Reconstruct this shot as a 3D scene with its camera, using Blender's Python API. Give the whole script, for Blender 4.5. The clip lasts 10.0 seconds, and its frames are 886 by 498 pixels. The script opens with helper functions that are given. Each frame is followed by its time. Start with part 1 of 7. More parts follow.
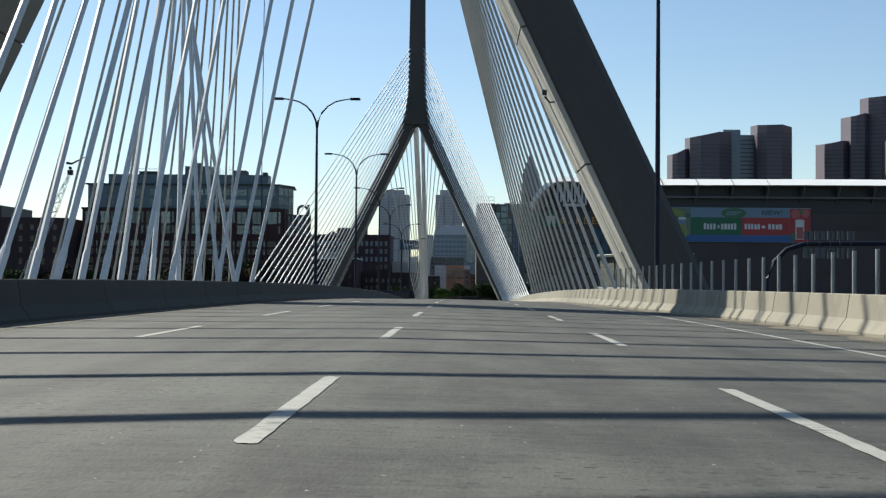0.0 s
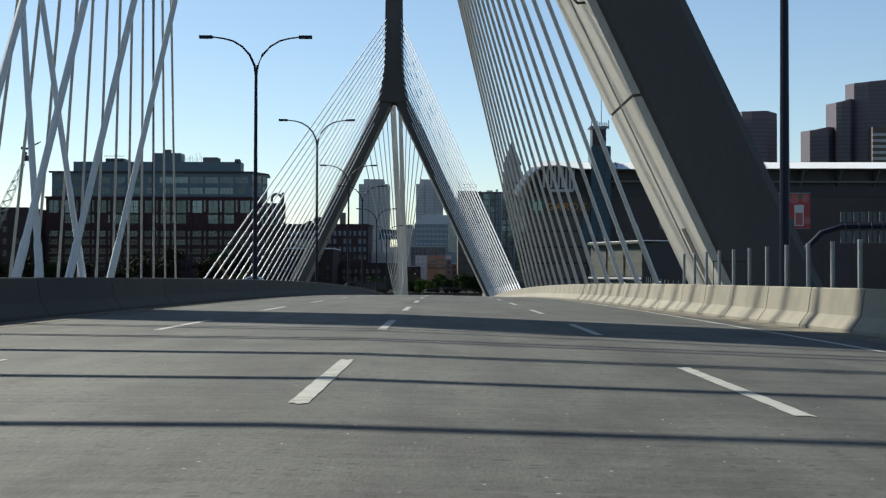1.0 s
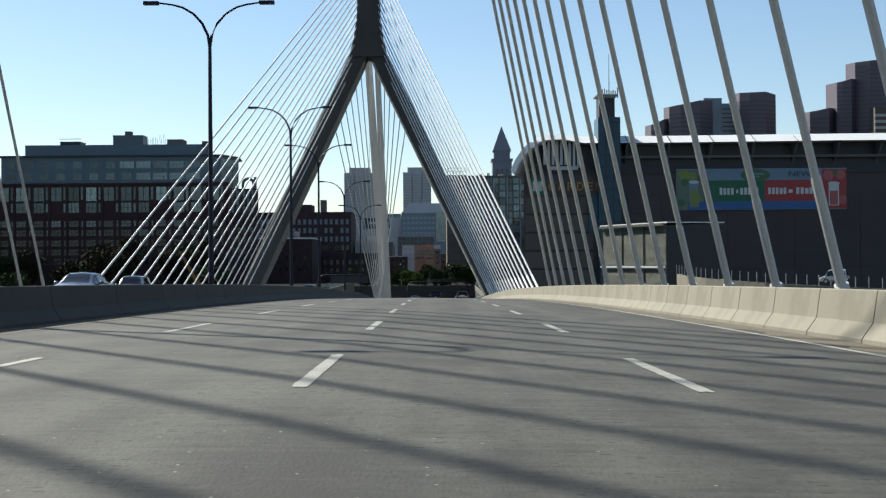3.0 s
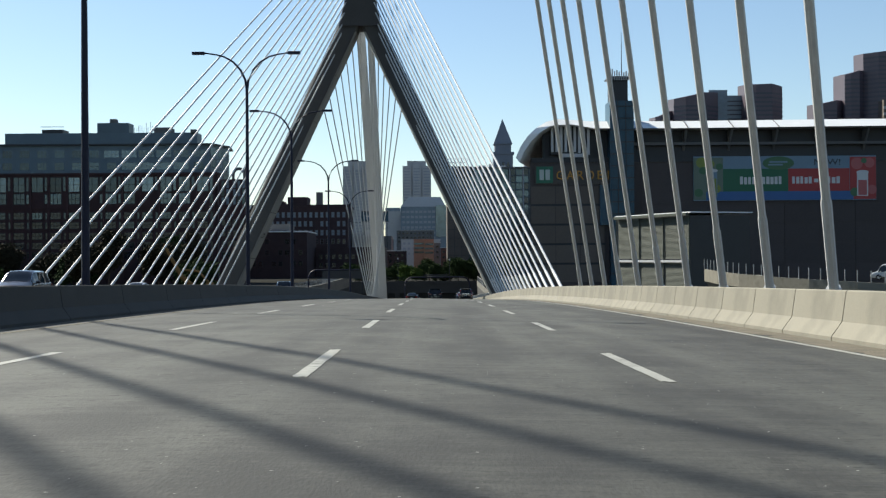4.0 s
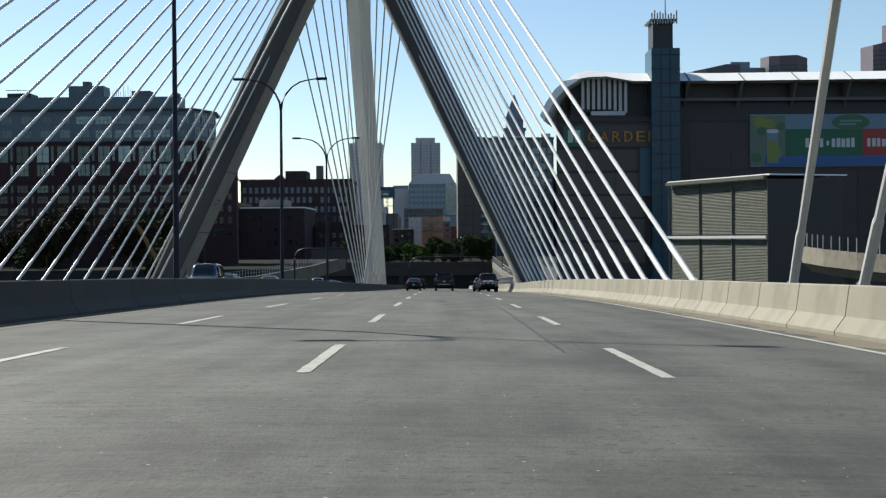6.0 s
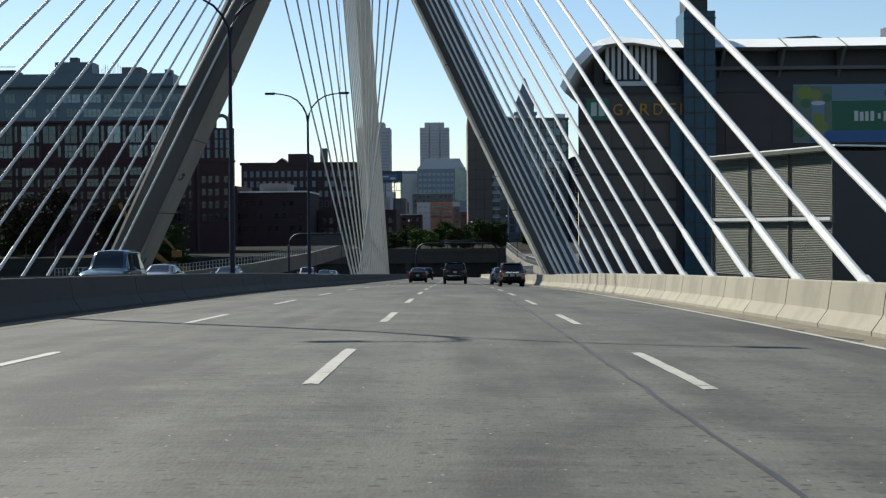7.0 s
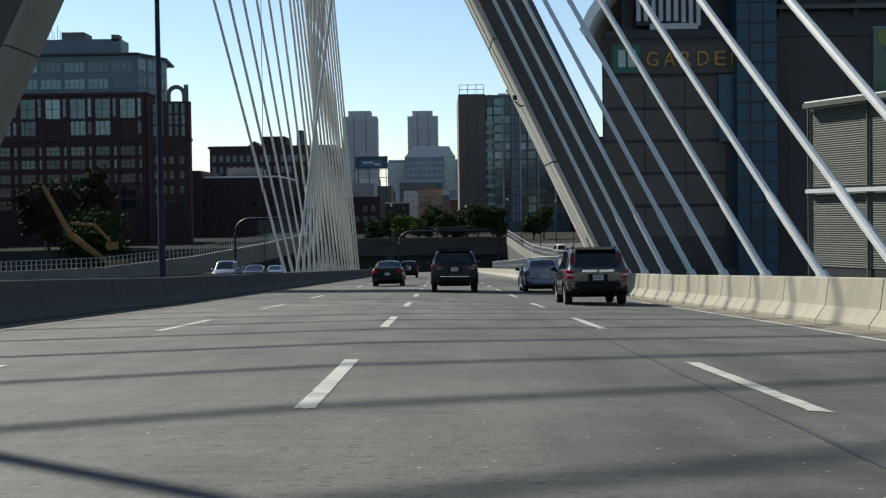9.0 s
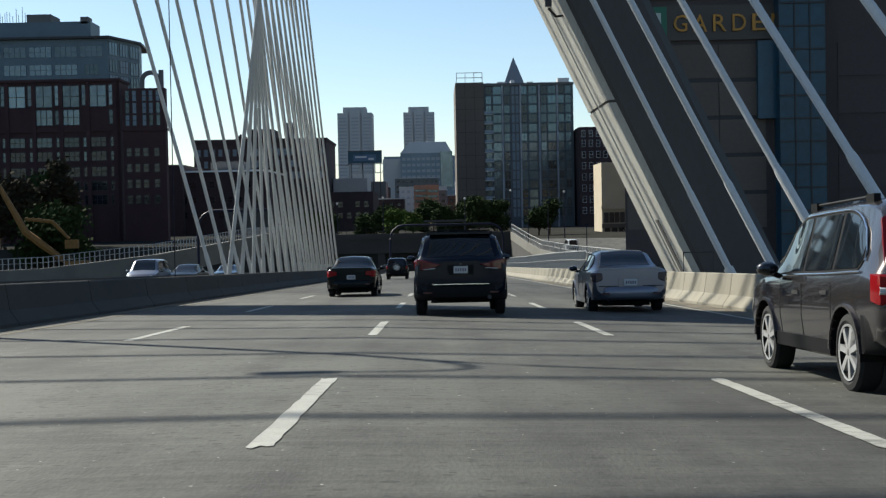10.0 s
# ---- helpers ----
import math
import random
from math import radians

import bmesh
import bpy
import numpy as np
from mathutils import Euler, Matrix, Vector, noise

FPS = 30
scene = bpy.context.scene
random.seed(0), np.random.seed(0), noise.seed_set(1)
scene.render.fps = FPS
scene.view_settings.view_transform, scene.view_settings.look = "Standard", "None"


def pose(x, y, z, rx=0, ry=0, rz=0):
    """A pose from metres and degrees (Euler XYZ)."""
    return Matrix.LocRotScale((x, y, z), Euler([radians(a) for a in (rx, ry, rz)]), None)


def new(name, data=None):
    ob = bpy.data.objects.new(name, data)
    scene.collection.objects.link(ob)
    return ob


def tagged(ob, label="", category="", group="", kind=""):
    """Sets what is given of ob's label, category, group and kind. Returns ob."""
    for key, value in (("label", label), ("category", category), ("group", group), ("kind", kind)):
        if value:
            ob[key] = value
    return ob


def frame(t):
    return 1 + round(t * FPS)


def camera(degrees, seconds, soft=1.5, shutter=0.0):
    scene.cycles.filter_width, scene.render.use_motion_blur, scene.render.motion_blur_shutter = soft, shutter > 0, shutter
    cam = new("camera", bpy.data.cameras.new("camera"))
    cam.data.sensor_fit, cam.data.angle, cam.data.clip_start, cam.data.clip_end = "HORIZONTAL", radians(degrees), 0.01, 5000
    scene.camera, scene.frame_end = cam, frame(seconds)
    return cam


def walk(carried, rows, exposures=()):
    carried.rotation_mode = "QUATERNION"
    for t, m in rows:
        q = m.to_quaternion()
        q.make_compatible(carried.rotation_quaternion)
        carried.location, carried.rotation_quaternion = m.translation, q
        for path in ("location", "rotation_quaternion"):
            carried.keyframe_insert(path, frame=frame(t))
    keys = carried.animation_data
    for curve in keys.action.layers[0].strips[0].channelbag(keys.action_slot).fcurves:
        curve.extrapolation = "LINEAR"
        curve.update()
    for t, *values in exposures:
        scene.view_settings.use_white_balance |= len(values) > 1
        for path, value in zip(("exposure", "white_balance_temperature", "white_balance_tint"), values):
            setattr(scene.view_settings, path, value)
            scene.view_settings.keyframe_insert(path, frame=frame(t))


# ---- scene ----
# ---- camera: t, x, y, z, yaw, pitch, roll ----
cam = camera(38.65, 10.0, soft=1.3)
ROWS = [
    (0.0, -0.612, -7.088, 0.918, 0.936, 1.456, -0.460),
    (0.5, -0.666, 4.688, 0.966, 0.567, 1.378, -0.145),
    (1.0, -0.769, 15.275, 0.992, 0.078, 1.018, -0.141),
    (1.5, -0.854, 27.044, 0.964, -0.400, 0.887, -0.294),
    (2.0, -0.789, 38.781, 0.962, -0.639, 0.599, -0.177),
    (2.5, -0.687, 50.127, 0.902, -0.522, 0.511, 0.006),
    (3.0, -0.615, 61.813, 0.862, -0.429, 0.582, 0.471),
    (4.5, -0.446, 96.822, 0.421, -0.409, 0.131, 0.327),
    (5.0, -0.414, 108.959, 0.221, -0.363, -0.101, 0.248),
    (5.5, -0.407, 121.224, 0.021, -0.218, -0.290, 0.339),
    (7.0, -0.519, 159.179, -0.755, 0.421, -1.133, 0.504),
    (7.5, -0.639, 172.181, -1.131, 0.533, -1.408, 0.566),
    (8.0, -0.789, 185.276, -1.615, 0.336, -1.588, 0.558),
    (8.5, -0.835, 197.871, -2.058, 0.134, -1.398, 0.677),
    (9.0, -0.844, 210.527, -2.540, -0.076, -1.460, 0.811),
    (9.5, -0.883, 223.485, -3.060, -0.271, -1.554, 0.684),
    (10.0, -0.769, 236.582, -3.577, -0.208, -1.531, 1.171),
]
walk(cam, [(t, pose(x, y, z, 90 + pitch, roll, yaw)) for t, x, y, z, yaw, pitch, roll in ROWS],
     exposures=[(0.0, 0.72, 6330, 7), (1.0, 0.65, 6330, 7), (1.5, 0.58, 6330, 7), (2.0, 0.68, 6330, 7), (2.5, 0.75, 6330, 7), (10.0, 0.78, 6330, 7)])

# ---- sky, sun, exposure ----
SUN_DIR = Vector((-0.86, 0.81, 1.0)).normalized()
world = bpy.data.worlds.new("sky")
scene.world = world
world.use_nodes = True
_wn = world.node_tree
_sky = _wn.nodes.new("ShaderNodeTexSky")
_sky.sky_type = 'NISHITA'
_sky.sun_disc = False
_sky.sun_elevation = math.asin(SUN_DIR.z)
_sky.sun_rotation = math.atan2(SUN_DIR.x, SUN_DIR.y)
_sky.air_density, _sky.dust_density, _sky.ozone_density = 1.0, 0.25, 1.9
_wn.nodes["Background"].inputs["Strength"].default_value = 0.075
_wn.links.new(_sky.outputs[0], _wn.nodes["Background"].inputs["Color"])
sun = new("sun", bpy.data.lights.new("sun", 'SUN'))
sun.data.energy, sun.data.angle, sun.data.color = 5.0, radians(0.55), (1.0, 0.93, 0.80)
sun.rotation_euler = SUN_DIR.to_track_quat('Z', 'Y').to_euler()
sun.location = (-60, 120, 120)

# ---- materials ----
def material(name, color, rough=0.8, metal=0.0, vary=0.15, scale=3.0, fine=40.0, bump=0.0, stain=0.0, stain_scale=0.4,
             coords="Object", rand=0.0, spec=0.5, stretch=(1, 1, 1), stain_color=None):
    """A surface with grain at a fine scale, patches at a coarse one, and wear."""
    m = bpy.data.materials.new(name)
    m.use_nodes = True
    nt = m.node_tree
    b = nt.nodes["Principled BSDF"]
    b.inputs["Roughness"].default_value = rough
    b.inputs["Metallic"].default_value = metal
    b.inputs["Specular IOR Level"].default_value = spec
    tc = nt.nodes.new("ShaderNodeTexCoord")
    mp = nt.nodes.new("ShaderNodeMapping")
    mp.inputs["Scale"].default_value = stretch
    nt.links.new(tc.outputs[coords], mp.inputs["Vector"])
    n1 = nt.nodes.new("ShaderNodeTexNoise")
    n1.inputs["Scale"].default_value, n1.inputs["Detail"].default_value = scale, 5
    n2 = nt.nodes.new("ShaderNodeTexNoise")
    n2.inputs["Scale"].default_value, n2.inputs["Detail"].default_value = fine, 3
    for n in (n1, n2):
        nt.links.new(mp.outputs[0], n.inputs["Vector"])
    add = nt.nodes.new("ShaderNodeMath")
    add.operation = 'ADD'
    nt.links.new(n1.outputs[0], add.inputs[0])
    nt.links.new(n2.outputs[0], add.inputs[1])
    last = add.outputs[0]
    lo, hi = 0.65, 1.35
    if rand:
        oi = nt.nodes.new("ShaderNodeObjectInfo")
        mul = nt.nodes.new("ShaderNodeMath")
        mul.operation = 'MULTIPLY_ADD'
        mul.inputs[1].default_value = rand
        nt.links.new(oi.outputs["Random"], mul.inputs[0])
        nt.links.new(last, mul.inputs[2])
        last = mul.outputs[0]
        lo, hi = lo + rand * 0.3, hi + rand * 0.7
    ramp = nt.nodes.new("ShaderNodeMapRange")
    ramp.inputs[1].default_value, ramp.inputs[2].default_value = lo, hi
    ramp.inputs[3].default_value, ramp.inputs[4].default_value = 1 - vary, 1 + vary
    nt.links.new(last, ramp.inputs[0])
    mix = nt.nodes.new("ShaderNodeVectorMath")
    mix.operation = 'SCALE'
    mix.inputs[0].default_value = color
    nt.links.new(ramp.outputs[0], mix.inputs["Scale"])
    out = mix.outputs[0]
    if stain:
        n3 = nt.nodes.new("ShaderNodeTexNoise")
        n3.inputs["Scale"].default_value, n3.inputs["Detail"].default_value = stain_scale, 6
        nt.links.new(mp.outputs[0], n3.inputs["Vector"])
        r3 = nt.nodes.new("ShaderNodeMapRange")
        r3.inputs[1].default_value, r3.inputs[2].default_value = 0.5, 0.68
        r3.inputs[3].default_value, r3.inputs[4].default_value = 0.0, stain
        nt.links.new(n3.outputs[0], r3.inputs[0])
        mc = nt.nodes.new("ShaderNodeMix")
        mc.data_type = 'RGBA'
        sc = stain_color or tuple(c * 0.55 for c in color)
        mc.inputs[7].default_value = (*sc, 1)
        nt.links.new(r3.outputs[0], mc.inputs[0])
        nt.links.new(out, mc.inputs[6])
        out = mc.outputs[2]
    nt.links.new(out, b.inputs["Base Color"])
    if bump:
        bp = nt.nodes.new("ShaderNodeBump")
        bp.inputs["Strength"].default_value = bump
        bp.inputs["Distance"].default_value = 0.02
        nt.links.new(n2.outputs[0], bp.inputs["Height"])
        nt.links.new(bp.outputs[0], b.inputs["Normal"])
    return m


def asphalt(name, color):
    """Worn asphalt: aggregate, wheel-path streaks, blotches, cross-wise rake lines, pits and pale chips."""
    m = material(name, color, 0.85, vary=0.30, scale=0.30, fine=45, bump=0.2, stain=0.45, stain_scale=0.10, stretch=(1, 0.3, 1), stain_color=tuple(c * 0.68 for c in color))
    nt = m.node_tree
    b = nt.nodes["Principled BSDF"]
    src = b.inputs["Base Color"].links[0].from_socket
    tc = nt.nodes.new("ShaderNodeTexCoord")

    def noise(stretch, scale, detail, rough=0.5):
        mp = nt.nodes.new("ShaderNodeMapping")
        mp.inputs["Scale"].default_value = stretch
        nt.links.new(tc.outputs["Object"], mp.inputs["Vector"])
        n = nt.nodes.new("ShaderNodeTexNoise")
        n.inputs["Scale"].default_value, n.inputs["Detail"].default_value = scale, detail
        n.inputs["Roughness"].default_value = rough
        nt.links.new(mp.outputs[0], n.inputs["Vector"])
        return n.outputs[0]

    def math_node(op, p, q):
        n = nt.nodes.new("ShaderNodeMath")
        n.operation = op
        for i, v in enumerate((p, q)):
            if isinstance(v, (int, float)):
                n.inputs[i].default_value = v
            else:
                nt.links.new(v, n.inputs[i])
        return n.outputs[0]

    def ranged(v, a0, a1, b0, b1):
        n = nt.nodes.new("ShaderNodeMapRange")
        for i, x in enumerate((a0, a1, b0, b1)):
            n.inputs[i + 1].default_value = x
        nt.links.new(v, n.inputs[0])
        return n.outputs[0]

    streak = noise((1.0, 0.012, 1.0), 1.3, 4)
    blotch = noise((1.0, 0.55, 1.0), 0.9, 8, 0.6)
    rake = noise((0.22, 2.4, 1.0), 2.6, 8, 0.72)
    grain = noise((1, 1, 1), 14.0, 6, 0.8)
    wide = noise((1.0, 0.4, 1.0), 0.32, 6, 0.62)
    total = math_node('ADD', math_node('ADD', streak, math_node('ADD', math_node('MULTIPLY', blotch, 1.5), math_node('MULTIPLY', wide, 1.3))), math_node('ADD', math_node('MULTIPLY', rake, 1.1), math_node('MULTIPLY', grain, 1.0)))
    tone = ranged(total, 2.58, 3.28, 0.36, 1.50)
    mul = nt.nodes.new("ShaderNodeVectorMath")
    mul.operation = 'SCALE'
    nt.links.new(src, mul.inputs[0])
    nt.links.new(tone, mul.inputs["Scale"])
    out = mul.outputs[0]
    for scale, size, share, col in ((4.2, 0.034, 0.30, (0.34, 0.34, 0.31, 1)), (9.0, 0.24, 0.60, (0.015, 0.015, 0.012, 1)), (2.6, 0.10, 0.30, (0.012, 0.012, 0.010, 1))):
        vo = nt.nodes.new("ShaderNodeTexVoronoi")
        vo.voronoi_dimensions = '2D'
        vo.inputs["Scale"].default_value = scale
        vm = nt.nodes.new("ShaderNodeMapping")
        vm.inputs["Scale"].default_value = (0.7, 1.0, 1.0)
        nt.links.new(tc.outputs["Object"], vm.inputs["Vector"])
        nt.links.new(vm.outputs[0], vo.inputs["Vector"])
        sep = nt.nodes.new("ShaderNodeSeparateColor")
        nt.links.new(vo.outputs["Color"], sep.inputs[0])
        near = math_node('LESS_THAN', vo.outputs["Distance"], math_node('MULTIPLY', sep.outputs[1], size))
        few = math_node('LESS_THAN', sep.outputs[0], share)
        mc = nt.nodes.new("ShaderNodeMix")
        mc.data_type = 'RGBA'
        mc.inputs[7].default_value = col
        nt.links.new(math_node('MULTIPLY', near, few), mc.inputs[0])
        nt.links.new(out, mc.inputs[6])
        out = mc.outputs[2]
    nt.links.new(out, b.inputs["Base Color"])
    return m


def road_paint(name, color, under):
    """Thick paint, scuffed by tyres: cross-wise scrapes and chips let the asphalt through."""
    m = material(name, color, 0.7, vary=0.2, scale=4, fine=50)
    nt = m.node_tree
    b = nt.nodes["Principled BSDF"]
    src = b.inputs["Base Color"].links[0].from_socket
    tc = nt.nodes.new("ShaderNodeTexCoord")
    mp = nt.nodes.new("ShaderNodeMapping")
    mp.inputs["Scale"].default_value = (2.0, 5.0, 1.0)
    mp.inputs["Rotation"].default_value = (0, 0, 0.5)
    nt.links.new(tc.outputs["Object"], mp.inputs["Vector"])
    n1 = nt.nodes.new("ShaderNodeTexNoise")
    n1.inputs["Scale"].default_value, n1.inputs["Detail"].default_value, n1.inputs["Roughness"].default_value = 1.6, 8, 0.7
    nt.links.new(mp.outputs[0], n1.inputs["Vector"])
    n2 = nt.nodes.new("ShaderNodeTexNoise")
    n2.inputs["Scale"].default_value, n2.inputs["Detail"].default_value = 0.5, 2
    nt.links.new(tc.outputs["Object"], n2.inputs["Vector"])
    ad = nt.nodes.new("ShaderNodeMath")
    ad.operation = 'MULTIPLY_ADD'
    ad.inputs[1].default_value = 0.6
    nt.links.new(n2.outputs[0], ad.inputs[0])
    nt.links.new(n1.outputs[0], ad.inputs[2])
    mr = nt.nodes.new("ShaderNodeMapRange")
    mr.inputs[1].default_value, mr.inputs[2].default_value = 0.86, 0.98
    mr.inputs[3].default_value, mr.inputs[4].default_value = 0.0, 0.85
    nt.links.new(ad.outputs[0], mr.inputs[0])
    mc = nt.nodes.new("ShaderNodeMix")
    mc.data_type = 'RGBA'
    mc.inputs[7].default_value = (*under, 1)
    nt.links.new(mr.outputs[0], mc.inputs[0])
    nt.links.new(src, mc.inputs[6])
    nt.links.new(mc.outputs[2], b.inputs["Base Color"])
    return m


ASPHALT = asphalt("asphalt", (0.0405, 0.041, 0.035))
PAINT_WHITE = road_paint("road_paint_white", (0.285, 0.285, 0.255), (0.09, 0.094, 0.082))
PAINT_YELLOW = material("road_paint_yellow", (0.085, 0.07, 0.035), 0.8, vary=0.3, scale=4, fine=50, stain=0.9, stain_scale=3, stain_color=(0.05, 0.048, 0.04))
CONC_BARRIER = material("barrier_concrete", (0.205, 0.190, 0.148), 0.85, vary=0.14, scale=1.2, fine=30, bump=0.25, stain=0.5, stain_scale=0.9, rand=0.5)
# Same barrier concrete, far darker: the shaded side is put into the colour.
CONC_MEDIAN_SHADE = material("median_shade_concrete", (0.048, 0.045, 0.04), 0.9, vary=0.15, scale=0.8, fine=25, bump=0.25, stain=0.5, stain_scale=0.5, rand=0.3)
# Right legs' inner faces: sunlight is put into this paler base colour.
CONC_SUNLIT = material("sunlit_tone_concrete", (0.43, 0.42, 0.38), 0.8, vary=0.16, scale=0.5, fine=7, bump=0.12, stain=0.35, stain_scale=0.25, stretch=(1, 1, 0.25), stain_color=(0.25, 0.24, 0.215))
# Left legs' inner faces: the same concrete, its colour toned down for shade.
CONC_DIMMED = material("dimmed_tone_concrete", (0.22, 0.21, 0.193), 0.85, vary=0.16, scale=0.5, fine=7, bump=0.12, stain=0.4, stain_scale=0.25, stretch=(1, 1, 0.25))
# Dark copy for the rest of the towers, shade put into the colour.
CONC_TOWER_SHADE = material("tower_shade_concrete", (0.073, 0.069, 0.065), 0.85, vary=0.10, scale=0.25, fine=6, bump=0.1, stain=0.35, stain_scale=0.12, stretch=(1, 1, 0.4))
CABLE_WHITE = material("cable_white", (0.53, 0.537, 0.53), 0.45, vary=0.06, scale=0.5, fine=8)
STEEL_DARK = material("lamp_paint_dark", (0.010, 0.012, 0.028), 0.5, vary=0.1, scale=2, fine=30, spec=0.2)
STEEL_GALV = material("galvanised_steel", (0.286, 0.292, 0.299), 0.45, metal=0.7, vary=0.12, scale=3, fine=40)
DIRT = material("road_grit", (0.115, 0.099, 0.071), 0.95, vary=0.4, scale=3, fine=30, bump=0.4)
TAR = material("tar_seal", (0.0238, 0.0238, 0.0245), 0.6, vary=0.2, scale=2, fine=20)
RAMP_CONC = material("ramp_concrete", (0.15, 0.145, 0.125), 0.9, vary=0.15, scale=0.5, fine=10, stain=0.4, stain_scale=0.3)

# ---- building helpers ----
S0, CURV, Y_END = 0.0037, 0.000195, 250.0
LANE, PITCH, DASH, LL = 1.83, 12.19, 4.7, -5.6
CX = -11.8                     # the bridge's centre line
RIGHT, LEFT = 6.35, -9.35      # feet of the two barriers of this carriageway


def road_z(y):
    """The deck's crest; beyond the bridge it goes on down at an even slope."""
    if y <= Y_END:
        return S0 * y - CURV * y * y / 2
    return S0 * Y_END - CURV * Y_END ** 2 / 2 - 0.0395 * (y - Y_END)


def deck_z(x, y):
    return road_z(y) + (-0.0217 * (x + LANE) if x > -LANE else 0.0026 * (x + LANE))


def mesh_from(verts, faces):
    bm = bmesh.new()
    vs = [bm.verts.new(v) for v in verts]
    for f in faces:
        bm.faces.new([vs[i] for i in f])
    return bm


def add_box(bm, x0, x1, y0, y1, z0, z1):
    v = [bm.verts.new(c) for c in ((x0, y0, z0), (x1, y0, z0), (x1, y1, z0), (x0, y1, z0), (x0, y0, z1), (x1, y0, z1), (x1, y1, z1), (x0, y1, z1))]
    for f in ((3, 2, 1, 0), (4, 5, 6, 7), (0, 1, 5, 4), (1, 2, 6, 5), (2, 3, 7, 6), (3, 0, 4, 7)):
        bm.faces.new([v[i] for i in f])
    return v


def box(*a):
    bm = bmesh.new()
    add_box(bm, *a)
    return bm


def bevel(bm, w, seg=1, angle=0.5):
    es = [e for e in bm.edges if len(e.link_faces) == 2 and e.calc_face_angle(0) > angle]
    if es:
        bmesh.ops.bevel(bm, geom=es, offset=w, segments=seg, affect='EDGES', profile=0.5)
    return bm


def add_tube(bm, path, radii, n=8, caps=True):
    """A round bar along the points of path."""
    path = [Vector(q) for q in path]
    if isinstance(radii, (int, float)):
        radii = [radii] * len(path)
    rings = []
    for i, q in enumerate(path):
        d = (path[min(i + 1, len(path) - 1)] - path[max(i - 1, 0)]).normalized()
        a = d.cross(Vector((0, 0, 1)) if abs(d.z) < 0.95 else Vector((1, 0, 0))).normalized()
        b = d.cross(a)
        rings.append([bm.verts.new(q + (a * math.cos(k * math.tau / n) + b * math.sin(k * math.tau / n)) * radii[i]) for k in range(n)])
    for r, s in zip(rings, rings[1:]):
        for k in range(n):
            bm.faces.new((r[k], r[(k + 1) % n], s[(k + 1) % n], s[k]))
    if caps:
        bm.faces.new(rings[0][::-1])
        bm.faces.new(rings[-1])


def tube(path, radii, n=8):
    bm = bmesh.new()
    add_tube(bm, path, radii, n)
    return bm


def data(name, bm, mat, smooth=False):
    bmesh.ops.recalc_face_normals(bm, faces=bm.faces)
    me = bpy.data.meshes.new(name)
    bm.to_mesh(me)
    bm.free()
    for m in (mat if isinstance(mat, (list, tuple)) else [mat]):
        me.materials.append(m)
    if smooth:
        me.polygons.foreach_set("use_smooth", [True] * len(me.polygons))
        me.set_sharp_from_angle(angle=radians(35))
    return me


def part(name, bm, mat, parent, label="", at=(0, 0, 0), smooth=False):
    """One mesh object under a thing or under a part; the bmesh is in the parent's own space."""
    ob = new(name, data(name, bm, mat, smooth) if isinstance(bm, bmesh.types.BMesh) else bm)
    ob.parent = parent
    ob.location = at
    return tagged(ob, label)


def thing(name, label, category, at=(0, 0, 0), turn=0.0, group="", kind=""):
    ob = new(name)
    ob.location = at
    ob.rotation_euler = (0, 0, radians(turn))
    return tagged(ob, label, category, group, kind)


def solid(name, bm, mat, label, category, group="", kind="", at=(0, 0, 0), turn=0.0, smooth=False):
    ob = new(name, data(name, bm, mat, smooth))
    ob.location = at
    ob.rotation_euler = (0, 0, radians(turn))
    return tagged(ob, label, category, group, kind)


def strip(x0, x1, y0, y1, zf, step=6.0, nx=1):
    """A sheet that follows the height zf(x, y)."""
    ny = max(1, int(round((y1 - y0) / step)))
    xs = [x0 + (x1 - x0) * i / nx for i in range(nx + 1)]
    verts = [(x, y0 + (y1 - y0) * j / ny, zf(x, y0 + (y1 - y0) * j / ny)) for j in range(ny + 1) for x in xs]
    faces = [(j * (nx + 1) + i, j * (nx + 1) + i + 1, (j + 1) * (nx + 1) + i + 1, (j + 1) * (nx + 1) + i) for j in range(ny) for i in range(nx)]
    return mesh_from(verts, faces)


def sweep(profile, y0, y1, zf, step=6.0):
    """A closed profile of (x, z above the deck) carried along the road."""
    ny = max(1, int(round((y1 - y0) / step)))
    n = len(profile)
    verts, faces = [], []
    for j in range(ny + 1):
        y = y0 + (y1 - y0) * j / ny
        for x, z in profile:
            verts.append((x, y, zf(x, y) + z))
    for j in range(ny):
        for k in range(n):
            faces.append((j * n + k, j * n + (k + 1) % n, (j + 1) * n + (k + 1) % n, (j + 1) * n + k))
    faces.append(tuple(range(n))[::-1])
    faces.append(tuple(ny * n + k for k in range(n)))
    return mesh_from(verts, faces)

# ---- the deck ----
Y0, Y1 = -120.0, 520.0
bm = strip(LEFT - 0.4, -LANE, Y0, Y1, deck_z, 5, 2)
bm2 = strip(-LANE, RIGHT + 2.0, Y0, Y1, deck_z, 5, 2)
tmp = bpy.data.meshes.new("tmp")
bm2.to_mesh(tmp)
bm2.free()
bm.from_mesh(tmp)
bpy.data.meshes.remove(tmp)
bmesh.ops.remove_doubles(bm, verts=bm.verts, dist=0.001)
ROAD = solid("road", bm, ASPHALT, "grey worn asphalt of a four-lane bridge carriageway", "road", kind="structure")
bm = sweep([(-33.5, -0.3), (RIGHT + 4.2, -0.3), (RIGHT + 4.2, -1.2), (RIGHT + 2.0, -2.6), (-31.5, -2.6), (-33.5, -1.2)], Y0, 330, lambda x, y: road_z(y), 8)
